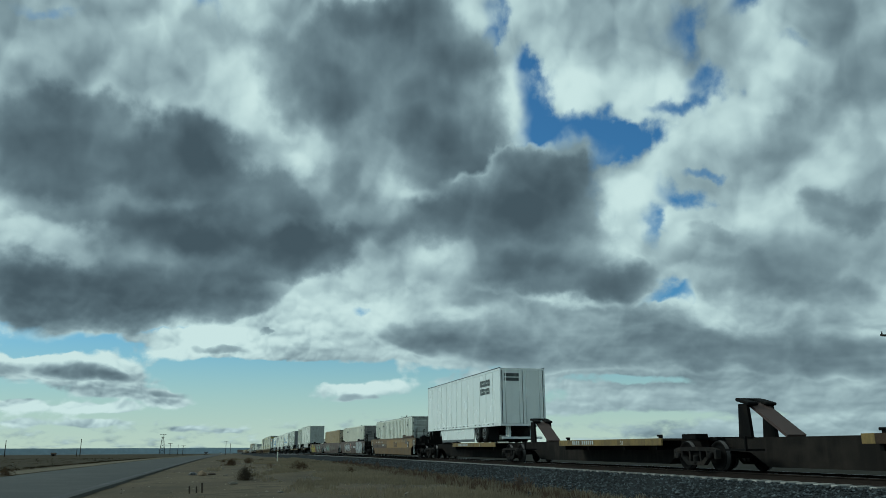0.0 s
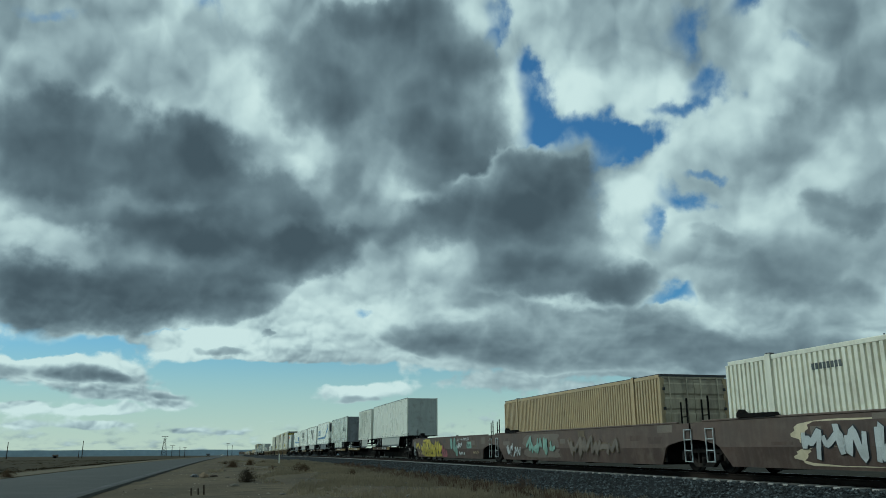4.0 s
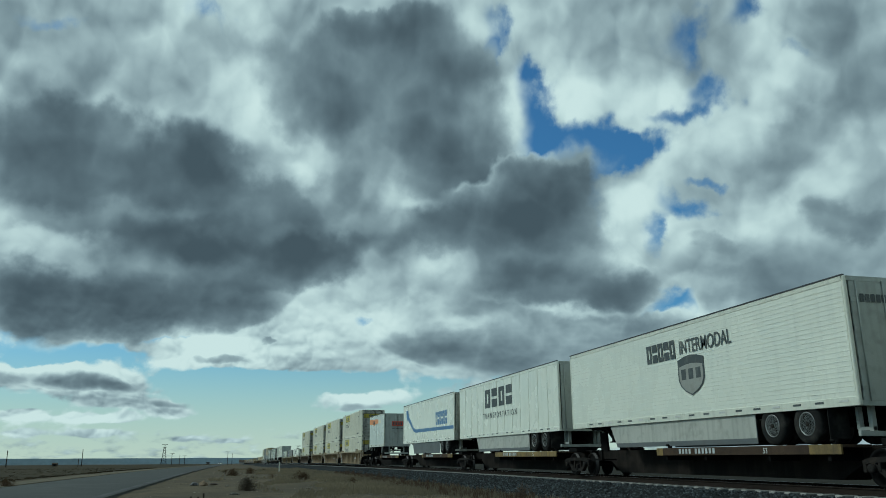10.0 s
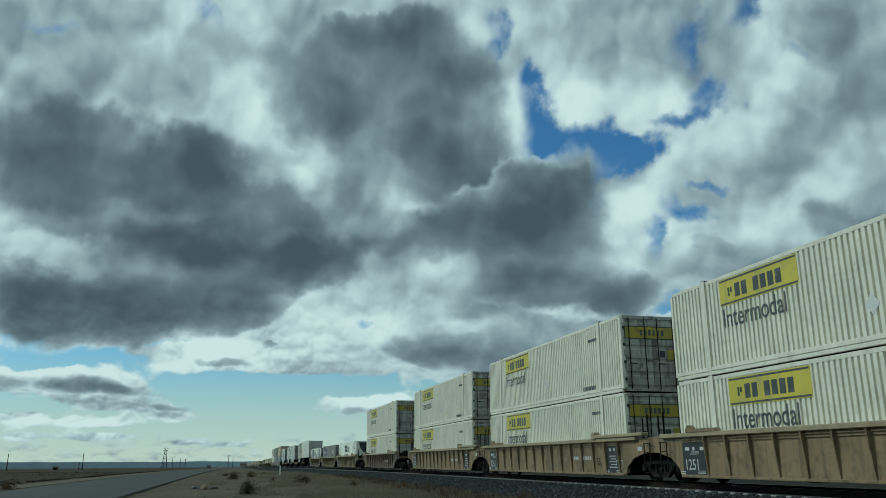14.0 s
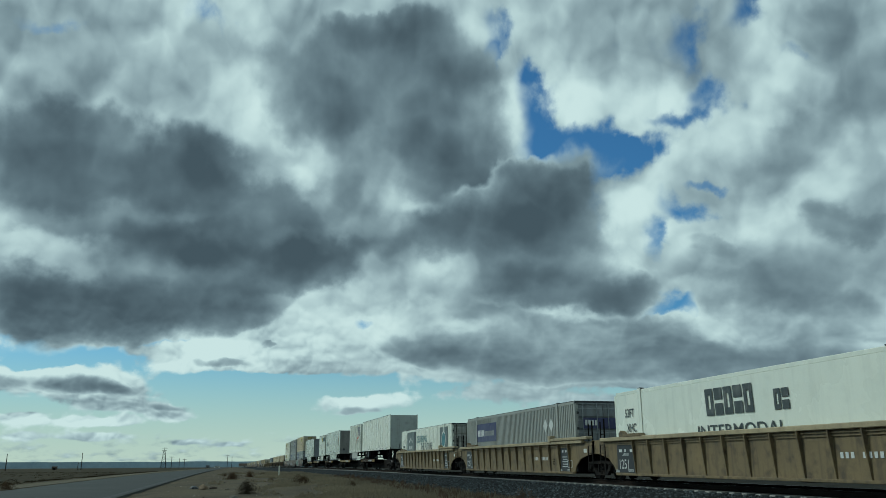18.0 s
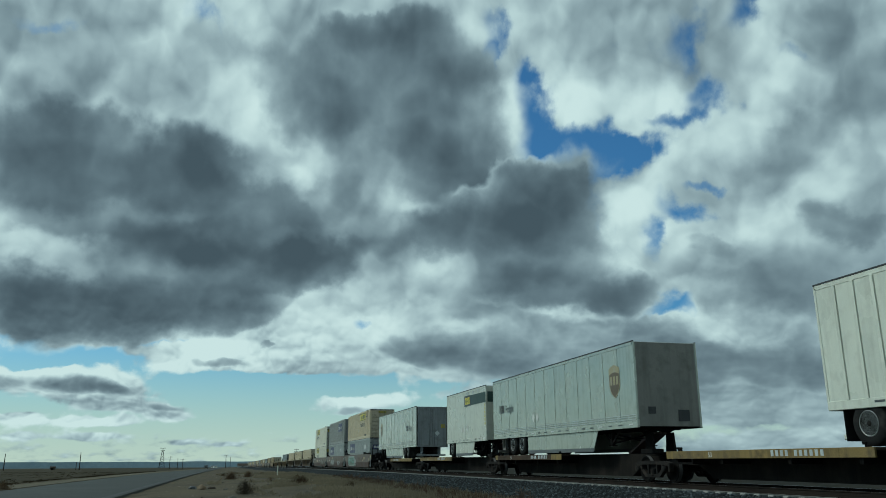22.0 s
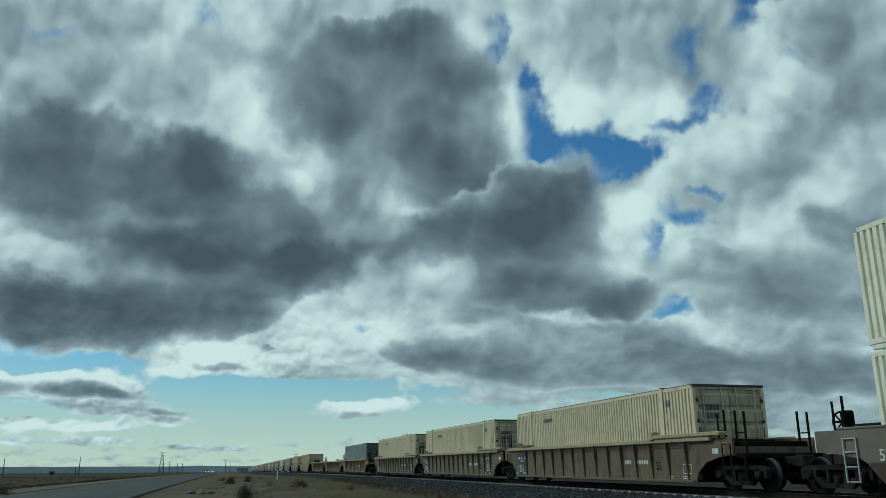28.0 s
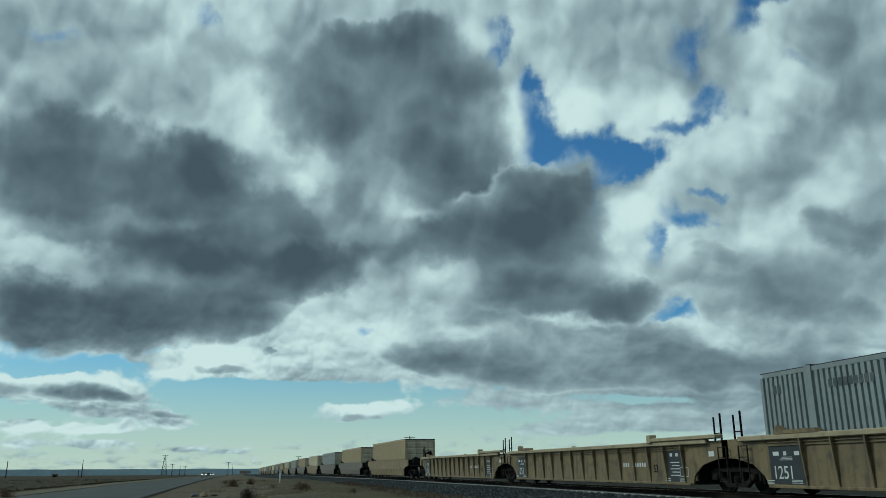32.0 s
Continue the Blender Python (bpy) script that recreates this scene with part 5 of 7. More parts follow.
    part("leg_crossbar", kept("t_xbar", lambda: beams(((-0.85, 0, -0.1), (0.85, 0, -0.5), 0.05), ((-0.85, 0, -0.5), (0.85, 0, -0.1), 0.05), ((-0.85, 0, -0.3), (0.85, 0, -0.3), 0.05))), iron, t, "", (0, along(lg), bottom))
    part("kingpin_plate", kept("t_king", lambda: solid((-0.6, 0.6, -0.6, 0.6, -0.06, 0.02))), iron, t, "", (0, along(length - 0.95), bottom))
    if skirt:
        y0, y1 = span(ax[-1] + 0.75, lg - 0.5)
        rise = 0.5 if doors_first else -0.5
        o = [(y0, bottom), (y1, bottom), (y1 - (0.5 if doors_first else 0), bottom - 0.78), (y0 + (0 if doors_first else 0.5), bottom - 0.78)]
        for x in (-1.23, 1.2):
            part("side_skirt", plate(o, x, x + 0.03), skirt_paint or (skirt_grey if paint in (white, aged_white) else paint), t, "smooth aerodynamic side skirt")
            part("skirt_edge", plate([(y0 + (0.02 if doors_first else 0.44), bottom - 0.64), (y1 - (0.44 if doors_first else 0.02), bottom - 0.64), (y1 - (0.5 if doors_first else 0), bottom - 0.79), (y0 + (0 if doors_first else 0.5), bottom - 0.79)], x - 0.006, x + 0.036), skirt_dark, t, "dark flexible skirt edge")
    return t


def rim_mesh():
    """A dished wheel: bright lip, deep well, darker hub."""
    me = lathe([(-0.13, 0.0), (-0.13, 0.06), (-0.10, 0.075), (-0.04, 0.08), (-0.02, 0.13), (0.04, 0.2), (0.03, 0.24), (-0.11, 0.262), (-0.135, 0.285), (-0.12, 0.3)], 24)
    me.materials.append(alloy)
    me.materials.append(cast)
    for i in range(24):
        for k in (0, 1, 2, 3):
            me.polygons[i * 9 + k].material_index = 1
        me.polygons[i * 9 + 5].material_index = 1
    return me


# ---- spine wagons ----
def spine_wagon(s, label, group, length=17.4, hitch=15.8, deck=(1.4, 10.0), first=False, last=False, deck_paint=None, lift=0.0):
    """One platform of a skeleton wagon for trailers: a deep centre beam, wheel runways and a hitch stand."""
    deck_paint = deck_paint or deck_yellow
    w = thing("spine_wagon", s, label, "rail wagon", group)
    o = [(0.2, 0.62), (0.2, 0.98), (length - 0.2, 0.98), (length - 0.2, 0.62), (length - 1.9, 0.56), (length - 2.7, 0.15), (2.7, 0.15), (1.9, 0.56)]
    part("centre_beam", kept(("spine", length), lambda: plate(o, -0.42, 0.42)), grimy_beam, w, "grimy deep centre beam")
    d0, d1 = deck
    for x in (-1, 1):
        part("runway", kept(("runway", deck), lambda: solid((-0.42, 0.42, d0, d1, 0.93, 1.0), bevel=0.006)), deck_rust, w, "", (x * 0.95, 0, 0))
        m = (d0 + d1) / 2
        part("runway_edge", kept(("edge", deck), lambda: solid((-0.03, 0.03, d0, d0 + 1.1, 0.77, 1.003), bevel=0.006)), deck_yellow, w, "yellow painted runway edge", (x * 1.39, 0, 0))
        part("runway_edge", kept(("edge2", deck), lambda: solid((-0.03, 0.03, d0 + 1.1, d1 - 0.4, 0.77, 1.003), bevel=0.006)), deck_paint, w, "", (x * 1.39, 0, 0))
        part("runway_edge", kept(("edge3", deck), lambda: solid((-0.03, 0.03, d1 - 0.4, d1, 0.77, 1.003), bevel=0.006)), deck_yellow, w, "", (x * 1.39, 0, 0))
        for y in (d0 + 0.5, m - 1.5, m + 1.5, d1 - 0.5):
            part("bracket", kept("sp_bracket", lambda: solid((-0.5, 0.5, -0.06, 0.06, 0.62, 0.93))), iron, w, "", (x * 0.85, y, 0))
        part("side_step", kept("sp_step", lambda: solid((-0.3, 0.3, -0.5, 0.5, 0.6, 0.66), (-0.3, -0.24, -0.5, -0.44, 0.6, 1.0))), iron, w, "", (x * 1.1, length - 2.6, 0))
    if hitch:
        hd = 1 if hitch > length / 2 else -1
        for x in (-0.42, 0.42):
            part("hitch_upright", kept(("upright", hd, lift), lambda: plate([(-0.3, 0.98), (0.3, 0.98), (0.2, 1.72 + lift), (-0.2, 1.72 + lift)], -0.05, 0.05)), iron, w, "dark steel hitch upright", (x, hitch, 0))
        part("hitch_strut", kept(("strut", hd, lift), lambda: beams(((0, -hd * (1.9 - lift), 1.0), (0, -hd * 0.05, 1.72 + lift), 0.62, 0.09))), rust_red, w, "rusty diagonal hitch strut", (0, hitch, 0))
        top = part("hitch_plate", kept("hitch_plate", lambda: solid((-0.5, -0.12, -0.34, 0.3, -0.04, 0.05), (0.12, 0.5, -0.34, 0.3, -0.04, 0.05), (-0.46, 0.46, 0.24, 0.38, -0.04, 0.05), bevel=0.03)), iron, w, "", (0, hitch, 1.78 + lift))
        top.rotation_euler[0] = radians(14 * hd)
    back = hitch and hitch < length / 2
    letters("53", 0.2, chalk, w, (-1.424, d1 - 2.4 if back else d0 + 2.9, 0.81))
    for i in range(10):
        y = (d0 + 1.6 if back else d1 - 3.4) + i * 0.19 + (0.16 if i > 5 else 0)
        patch("stencil_mark", pale_print, w, y, y + 0.11, 0.82, 0.97, -1.424)
    for y in (d0 + 0.4, d1 - 0.5):
        part("tie_down", kept("sp_tie", lambda: solid((-0.05, 0.05, -0.07, 0.07, 0.97, 1.1), (-0.08, 0.08, -0.03, 0.12, 1.06, 1.13), bevel=0.015)), iron, w, "", (-1.2, y, 0))
    truck(w, 0.0)
    if last:
        truck(w, length)
    if first or last:
        y, k = (0.0, -1) if first else (length, 1)
        part("end_platform", kept("sp_end", lambda: solid((-1.3, 1.3, -0.5, 0.5, 0.95, 1.05))), iron, w, "", (0, y + k * 0.9, 0))
        part("brake_stand", kept("sp_stand", lambda: solid((-0.9, -0.3, -0.2, 0.2, 1.05, 1.32), (-0.75, -0.6, -0.1, 0.1, 1.32, 1.85))), iron, w, "", (0, y + k * 0.9, 0))
        part("brake_wheel", kept("brake_wheel", brake_wheel_mesh), iron, w, "dark spoked hand-brake wheel", (-0.68, y + k * 1.15, 1.62))
        part("handrail", kept("hoop", hoop_mesh), iron, w, "", (-1.25, y + k * 0.9, 1.05))
        part("coupler", kept("sp_coupler", lambda: solid((-0.13, 0.13, -0.9, 0.9, 0.7, 0.95), bevel=0.03)), cast, w, "", (0, y + k * 1.0, 0))
    else:
        part("joint_plate", kept("sp_joint", lambda: solid((-0.7, 0.7, -0.7, 0.7, 0.9, 1.02), (-1.25, -0.8, -0.4, 0.4, 0.95, 1.12), bevel=0.02)), iron, w)
    return w


# ---- the train, from the head end ----
SPINE = "dark skeleton wagon with rusty yellow wheel runways"
G_SPINE, G_WELL = "spine wagons of the train", "well wagons of the train"


def spine_car(starts, last_end, hitches, decks):
    for i, s in enumerate(starts):
        end = starts[i + 1] if i + 1 < len(starts) else last_end
        spine_wagon(s, SPINE, G_SPINE, length=round(end - s, 2), hitch=hitches[i], deck=decks[i], first=i == 0, last=i == len(starts) - 1, deck_paint=deck_yellow if s in (22.7, 40.1, 165.0, 183.0, 222.0, 238.5, 462.0, 497.6, 515.6) else deck_rust, lift=0.24 if s < 30 else 0.0)


def well_car(starts, paint, ribbed, label, sign="", far=False, lower=None, wheel=True):
    made = []
    for i, s in enumerate(starts):
        made.append(well_wagon(s, paint, ribbed, label, G_WELL, i == 0, i == len(starts) - 1, sign, lower, far, wheel))
    return made


NEAR = -BOX_W / 2 - 0.03


# head spine car: two empty platforms, then a white trailer
spine_car([5.3, 22.7, 40.1], 57.9, [15.6, 15.6, 16.0], [(1.4, 10.0), (1.4, 10.0), (1.4, 10.0)])
metro = trailer(40.8, 16.4, clean_white, "white road trailer with closed rear doors", True, door_paint=clean_white, bogie=3.0)
end_patch("door_print", ink, metro, -1.05, -0.2, 4.48, 4.66, -0.012)
end_patch("door_print", ink, metro, -1.05, -0.2, 4.25, 4.42, -0.012)

wagon_wtp, = well_car([62.7], rust_ochre, False, "weathered brown and yellow smooth-sided well wagon")
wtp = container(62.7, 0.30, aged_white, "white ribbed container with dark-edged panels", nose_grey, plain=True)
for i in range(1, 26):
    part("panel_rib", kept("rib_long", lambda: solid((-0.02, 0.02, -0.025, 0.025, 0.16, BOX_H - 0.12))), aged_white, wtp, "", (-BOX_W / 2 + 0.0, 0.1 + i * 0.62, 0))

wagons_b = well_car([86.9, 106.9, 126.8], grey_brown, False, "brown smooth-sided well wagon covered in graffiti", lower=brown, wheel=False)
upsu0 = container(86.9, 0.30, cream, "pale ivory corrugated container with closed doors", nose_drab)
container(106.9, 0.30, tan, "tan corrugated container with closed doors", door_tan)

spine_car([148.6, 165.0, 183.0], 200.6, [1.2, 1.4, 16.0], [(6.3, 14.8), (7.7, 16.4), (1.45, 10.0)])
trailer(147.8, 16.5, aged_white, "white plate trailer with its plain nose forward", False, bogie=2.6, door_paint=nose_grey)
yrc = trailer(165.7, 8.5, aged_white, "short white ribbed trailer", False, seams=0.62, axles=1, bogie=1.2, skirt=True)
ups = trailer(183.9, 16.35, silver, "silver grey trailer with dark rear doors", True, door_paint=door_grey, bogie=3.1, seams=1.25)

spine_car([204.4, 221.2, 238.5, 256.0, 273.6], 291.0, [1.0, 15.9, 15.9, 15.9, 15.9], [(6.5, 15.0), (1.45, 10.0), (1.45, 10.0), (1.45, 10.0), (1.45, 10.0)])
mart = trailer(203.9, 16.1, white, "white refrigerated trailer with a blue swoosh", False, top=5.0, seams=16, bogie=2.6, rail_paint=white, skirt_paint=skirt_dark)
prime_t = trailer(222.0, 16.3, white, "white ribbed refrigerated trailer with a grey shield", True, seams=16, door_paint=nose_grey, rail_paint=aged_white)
bold = trailer(239.7, 16.2, white, "white plate trailer with big dark lettering", True, seams=1.25, door_paint=nose_grey)
mart2 = trailer(257.3, 16.1, white, "white trailer with a blue swoosh", True, seams=16, door_paint=door_grime, skirt_paint=skirt_dark)
pale_silver = surface("pale_silver_sheet", (0.56, 0.595, 0.545), 0.3, 0.1, vary=0.08, dirt=(0.3, 0.3, 0.26), streak=0.3, bump=0.02, stain=0.3, wave=0.4)
yel = trailer(282.5, 8.3, pale_silver, "short silver trailer with an orange band", True, seams=4.2, axles=1, bogie=1.1, skirt=False, door_paint=nose_grey, rail_paint=beige_grey)

well_car([296.3, 316.2, 336.0], ochre, True, "dusty ochre ribbed well wagon", "1251")
HUNT = []
for s in (296.3, 316.2, 336.0):
    for z in (0.30, 3.22):
        HUNT.append(container(s, z, cream, "cream corrugated container with a yellow panel", door_grime))
well_car([359.9], rust_brown, True, "rusty brown ribbed well wagon", "")
for z in (0.30, 3.22):
    HUNT.append(container(359.8, z, cream, "cream corrugated container with a yellow panel", door_grime))

well_car([383.4, 403.3, 423.2], ochre_brown, True, "dusty ochre ribbed well wagon", "1251")
prime = container(383.4, 0.30, white, "white refrigerated container with an open machinery recess", white, plain=True, doors=False)
fedex = container(403.3, 0.30, grey_box, "grey corrugated container with a dark blue panel", door_grey)
kllm = container(423.2, 0.30, aged_white, "white smooth container with teal lettering", door_grime, plain=True)

spine_car([445.9, 462.0, 480.0, 497.6, 515.6], 532.4, [1.0, 1.2, 1.2, 1.2, 15.4], [(6.3, 14.5), (7.5, 16.4), (7.2, 16.1), (7.5, 16.4), (1.45, 10.0)])
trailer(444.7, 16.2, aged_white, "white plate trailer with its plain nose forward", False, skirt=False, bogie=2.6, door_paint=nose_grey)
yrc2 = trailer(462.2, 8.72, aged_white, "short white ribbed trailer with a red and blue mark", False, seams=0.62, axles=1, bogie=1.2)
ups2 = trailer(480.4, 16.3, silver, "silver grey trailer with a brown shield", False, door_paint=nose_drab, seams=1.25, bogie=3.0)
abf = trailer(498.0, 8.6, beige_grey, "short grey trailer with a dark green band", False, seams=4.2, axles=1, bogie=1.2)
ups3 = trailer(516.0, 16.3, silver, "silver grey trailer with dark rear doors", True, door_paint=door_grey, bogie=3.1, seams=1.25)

wagons_c = well_car([537.7, 557.4, 577.1], umber, False, "grey-brown smooth-sided well wagon with graffiti", lower=brown)
jb5 = container(537.7, 3.22, buff, "buff corrugated container with a ribbed end", door_tan, doors=False)
fx2 = container(537.7, 0.30, slate_box, "slate grey corrugated container with a dark blue panel", door_grey)
fx3 = container(557.4, 3.22, grey_box, "grey corrugated container with a dark blue panel", door_grey, doors=False)
fx4 = container(557.4, 0.30, slate_box, "slate grey corrugated container with a dark blue panel", door_grey)
jb6 = container(577.1, 3.22, cream, "cream corrugated container with grimy doors", door_grime)
jb6b = container(577.1, 0.30, cream, "cream corrugated container with grimy doors", door_grime)

well_car([600.7, 620.5, 640.2], drab, True, "grimy drab brown ribbed well wagon", "1251", wheel=False)
BUFF = [upsu0] + [container(s, 0.30, buff, "buff corrugated container with closed doors", door_tan, pitch=0.2) for s in (600.7, 620.5, 640.2)]
well_car([663.9, 683.7, 703.5], ochre_brown, True, "grimy ochre brown ribbed well wagon", "1251", wheel=False)
grey = container(663.9, 0.30, blue_grey, "blue-grey corrugated container with dark doors", door_dark)

for i in range(16):
    s = 727.7 + 24.1 * i
    well_car([s], umber if i % 3 else ochre, False, "weathered smooth-sided well wagon far down the train", far=True)
    container(s, 0.30, (buff, tan, grey_box)[i % 3] if i else tan, "weathered corrugated container far down the train", door_tan, far=True)


# ---- prints, marks and fittings ----
FACE = -BOX_W / 2 + 0.013
PLATE = -1.302


def blocks(c, y, z, height, n, material, x, width=0.62, gap=0.22, slant=0.0):
    """A word that is not to be read: n plain shapes from y towards the front, open frames and split bars where they are large."""
    w = height * width
    vs, fs = [], []
    for i in range(n):
        a = y - i * height * (width + gap)
        if height < 0.3:
            cells = [(0, 1, 0, 1)]
        elif i % 2 == 0:
            cells = [(0, 0.34, 0, 1), (0.66, 1, 0, 1), (0.34, 0.66, 0, 0.24), (0.34, 0.66, 0.76, 1)]
        else:
            cells = [(0, 1, 0, 0.43), (0, 1, 0.57, 1)]
        for u0, u1, v0, v1 in cells:
            k = len(vs)
            for xx in (x - 0.004, x):
                vs += [(xx, a - u * w - slant * height * v, z + height * v) for u, v in ((u0, v0), (u1, v0), (u1, v1), (u0, v1))]
            fs += [tuple(k + q for q in f) for f in BOX_FACES]
    part("print", raw(vs, fs), material, c)


def shield(c, y, z, w, h, material, x, label="", inner=None):
    o = [(y + w / 2, z + h * 0.9), (y + w * 0.25, z + h * 0.97), (y, z + h), (y - w * 0.25, z + h * 0.97), (y - w / 2, z + h * 0.9), (y - w / 2, z + h * 0.4), (y - w * 0.42, z + h * 0.24), (y - w * 0.24, z + h * 0.1), (y, z),
         (y + w * 0.24, z + h * 0.1), (y + w * 0.42, z + h * 0.24), (y + w / 2, z + h * 0.4)]
    part("emblem", plate(o, x - 0.004, x), material, c, label)
    if inner:
        part("emblem_core", plate([(y + (a - y) * 0.9, z + h * 0.46 + (b - z - h * 0.46) * (0.93 if b < z + h * 0.6 else 0.6)) for a, b in o], x - 0.008, x - 0.004), inner, c)
        for i in range(3):
            k = y + w * (0.28 - 0.28 * i)
            part("emblem_bar", solid((x - 0.011, x - 0.008, k - w * 0.09, k + w * 0.09, z + h * 0.4, z + h * 0.66)), material, c)


def diamonds(c, spots, z, x, size=0.22):
    for y in spots:
        part("hazard_diamond", plate([(y, z - size), (y - size * 0.9, z), (y, z + size), (y + size * 0.9, z)], x - 0.004, x), chalk, c, "white diamond placard holder")


def band(c, y0, y1, z0a, z1a, z0b, z1b, material, x, label=""):
    """A slanted strip from y0 (z0a to z1a) to y1 (z0b to z1b)."""
    part("stripe", plate([(y0, z0a), (y0, z1a), (y1, z1b), (y1, z0b)], x - 0.004, x), material, c, label)


def stencil_rows(c, y, z, rows, material, x, size=0.09):
    for r in range(rows):
        for i in range(2):
            patch("stencil_mark", material, c, y - i * size * 0.8, y - i * size * 0.8 - size * 0.5, z - r * size * 1.6, z - r * size * 1.6 + size, x)


# white trailer at the head
blocks(metro, 3.55, 4.12, 0.34, 5, ink, PLATE, 0.86, 0.2, -0.05)
blocks(metro, 3.55, 3.66, 0.34, 7, ink, PLATE, 0.55, 0.18, -0.05)

# panelled container in the first well
for y in (1.6, 14.4):
    blocks(wtp, y + 0.2, 2.5 - 0.3, 0.14, 3, ink, FACE - 0.03, 0.8, 0.2)
    patch("stencil_line", ink, wtp, y + 0.1, y - 0.12, 2.42, 2.45, FACE - 0.03)
blocks(wtp, 12.6, 2.35, 0.13, 8, ink, FACE - 0.03)
for i, yy in enumerate((-0.004, -0.004)):
    for k in range(5):
        end_patch("stencil_mark", ink, wtp, 0.25 + 0.13 * k, 0.34 + 0.13 * k, 2.05 - 0.22 * i, 2.2 - 0.22 * i, -0.035)
part("stencil_panel", solid((-1.49, -1.465, 0.35, 0.95, 0.8, 1.25)), black, wagon_wtp, "dark stencil panel")
for i in range(4):
    patch("stencil_line", chalk, wagon_wtp, 0.42, 0.88, 0.86 + 0.1 * i, 0.9 + 0.1 * i, -1.491)
band(wagon_wtp, 9.75, -0.7, 0.78, 1.41, 0.78, 1.41, yellow_side, -1.461, "faded orange-yellow paint panel")
blocks(wagon_wtp, 11.8, 0.92, 0.16, 10, chalk, -1.462)
blocks(wagon_wtp, 6.4, 0.84, 0.4, 3, brown, -1.467, 0.9, 0.3, -0.1)
letters("53", 0.5, iron, wagon_wtp, (-1.467, 14.9, 0.86), squeeze=0.9)
for y in (15.2, 13.9, 13.3, 12.2):
    patch("stencil_mark", chalk, wagon_wtp, y, y - 0.25, 1.22, 1.34, -1.462)


# ---- graffiti: rounded strokes with a dark outline ----
def blob(y, z, w, h, seed, wob=0.18, n=18):
    o = []
    for i in range(n):
        a = 2 * math.pi * i / n
        k = 1 + wob * math.sin(2 * a + seed) + wob * 0.7 * math.sin(3 * a + seed * 2.1) + wob * 0.4 * math.sin(5 * a + seed * 3.7)
        o.append((y + w / 2 * k * math.cos(a), z + h / 2 * k * math.sin(a)))
    return o


def leaned(x, z, smooth_side=True):
    """The near face of a smooth well side at height z."""
    return -1.461 if z > 0.76 else -1.461 + (0.76 - z) * 0.157


def ribbon(points, half, off, flare):
    """A painted stroke through (y, z) points, wrapped over the bend of the well side; flare: swells in the middle of its length."""
    line = []
    for i in range(len(points) - 1):
        p0, p1 = points[max(i - 1, 0)], points[i]
        p2, p3 = points[i + 1], points[min(i + 2, len(points) - 1)]
        for k in range(5):
            t = k / 5
            line.append(tuple(0.5 * (2 * b + (c - a) * t + (2 * a - 5 * b + 4 * c - d) * t * t + (3 * b - a - 3 * c + d) * t ** 3) for a, b, c, d in zip(p0, p1, p2, p3)))
    line.append(points[-1])
    vs, n = [], len(line)
    for i, (y, z) in enumerate(line):
        ya, za = line[max(i - 1, 0)]
        yb, zb = line[min(i + 1, n - 1)]
        d = math.hypot(yb - ya, zb - za) or 1.0
        h = half * (1 - flare + flare * math.sin(math.pi * (0.12 + 0.76 * i / (n - 1))))
        for k in (-1, 1):
            py, pz = y - k * h * (zb - za) / d, min(max(z + k * h * (yb - ya) / d, 0.24), 1.48)
            vs.append((leaned(0, pz) - off - 0.0005 * i, py, pz))
    return raw(vs, [(2 * i, 2 * i + 1, 2 * i + 3, 2 * i + 2) for i in range(n - 1)])


def tangle(rng):
    """A wild stroke in a unit cell that spells nothing: it swings up and down and turns back on itself."""
    n = int(rng.integers(4, 8))
    pts, up = [], rng.random() < 0.5
    for k in range(n):
        u = (k + 0.5) / n + rng.uniform(-0.3, 0.3)
        v = rng.uniform(0.68, 1.0) if up else rng.uniform(0.0, 0.34)
        if rng.random() < 0.25:
            v = rng.uniform(0.35, 0.65)
        pts.append((min(max(u, -0.05), 1.05), v))
        up = not up
    return pts


def scrawl(w, y0, y1, z0, z1, n, fill, outline, seed, weight=0.13, lean=0.12):
    """A row of painted strokes from y0 to y1, each with a dark edge where it has one."""
    cell, h = (y0 - y1) / n, z1 - z0
    rng = np.random.default_rng(int(seed * 100) + n)
    for i in range(n):
        base = tangle(rng)
        lift, tall = 0.06 * h * math.sin(seed + i * 2.1), 1 - 0.14 * abs(math.sin(seed * 1.7 + i * 1.3))
        pts = [(y0 - cell * (i - 0.06 + 1.12 * u) + lean * h * (0.5 - v), z0 + weight * h + lift * v + (h - 2 * weight * h) * v * tall) for u, v in base]
        if outline is not None:
            part("graffiti_edge", ribbon(pts, weight * h * 1.45, 0.007 + 0.0012 * (i % 2), 0.35), outline, w)
        part("graffiti_stroke", ribbon(pts, weight * h, 0.03 + 0.0012 * (i % 2), 0.45), fill, w)


def wash(w, y0, y1, z0, z1, material, seed, off=0.005):
    """A ragged sprayed patch behind the strokes."""
    for lo, hi in ((max(z0, 0.765), z1), (z0, min(z1, 0.755))):
        if hi - lo < 0.05:
            continue
        o = []
        for i in range(28):
            a = 2 * math.pi * i / 28
            c, q = math.cos(a), math.sin(a)
            k = (abs(c) ** 6 + abs(q) ** 6) ** (-1 / 6) * (1 + 0.05 * math.sin(5 * a + seed) + 0.04 * math.sin(9 * a + seed * 2))
            z = min(max((lo + hi) / 2 + (hi - lo) / 2 * q * k, lo), hi)
            o.append((leaned(0, z) - off, (y0 + y1) / 2 + (y0 - y1) / 2 * c * k, z))
        part("graffiti_wash", raw(o, [tuple(range(len(o)))]), material, w)


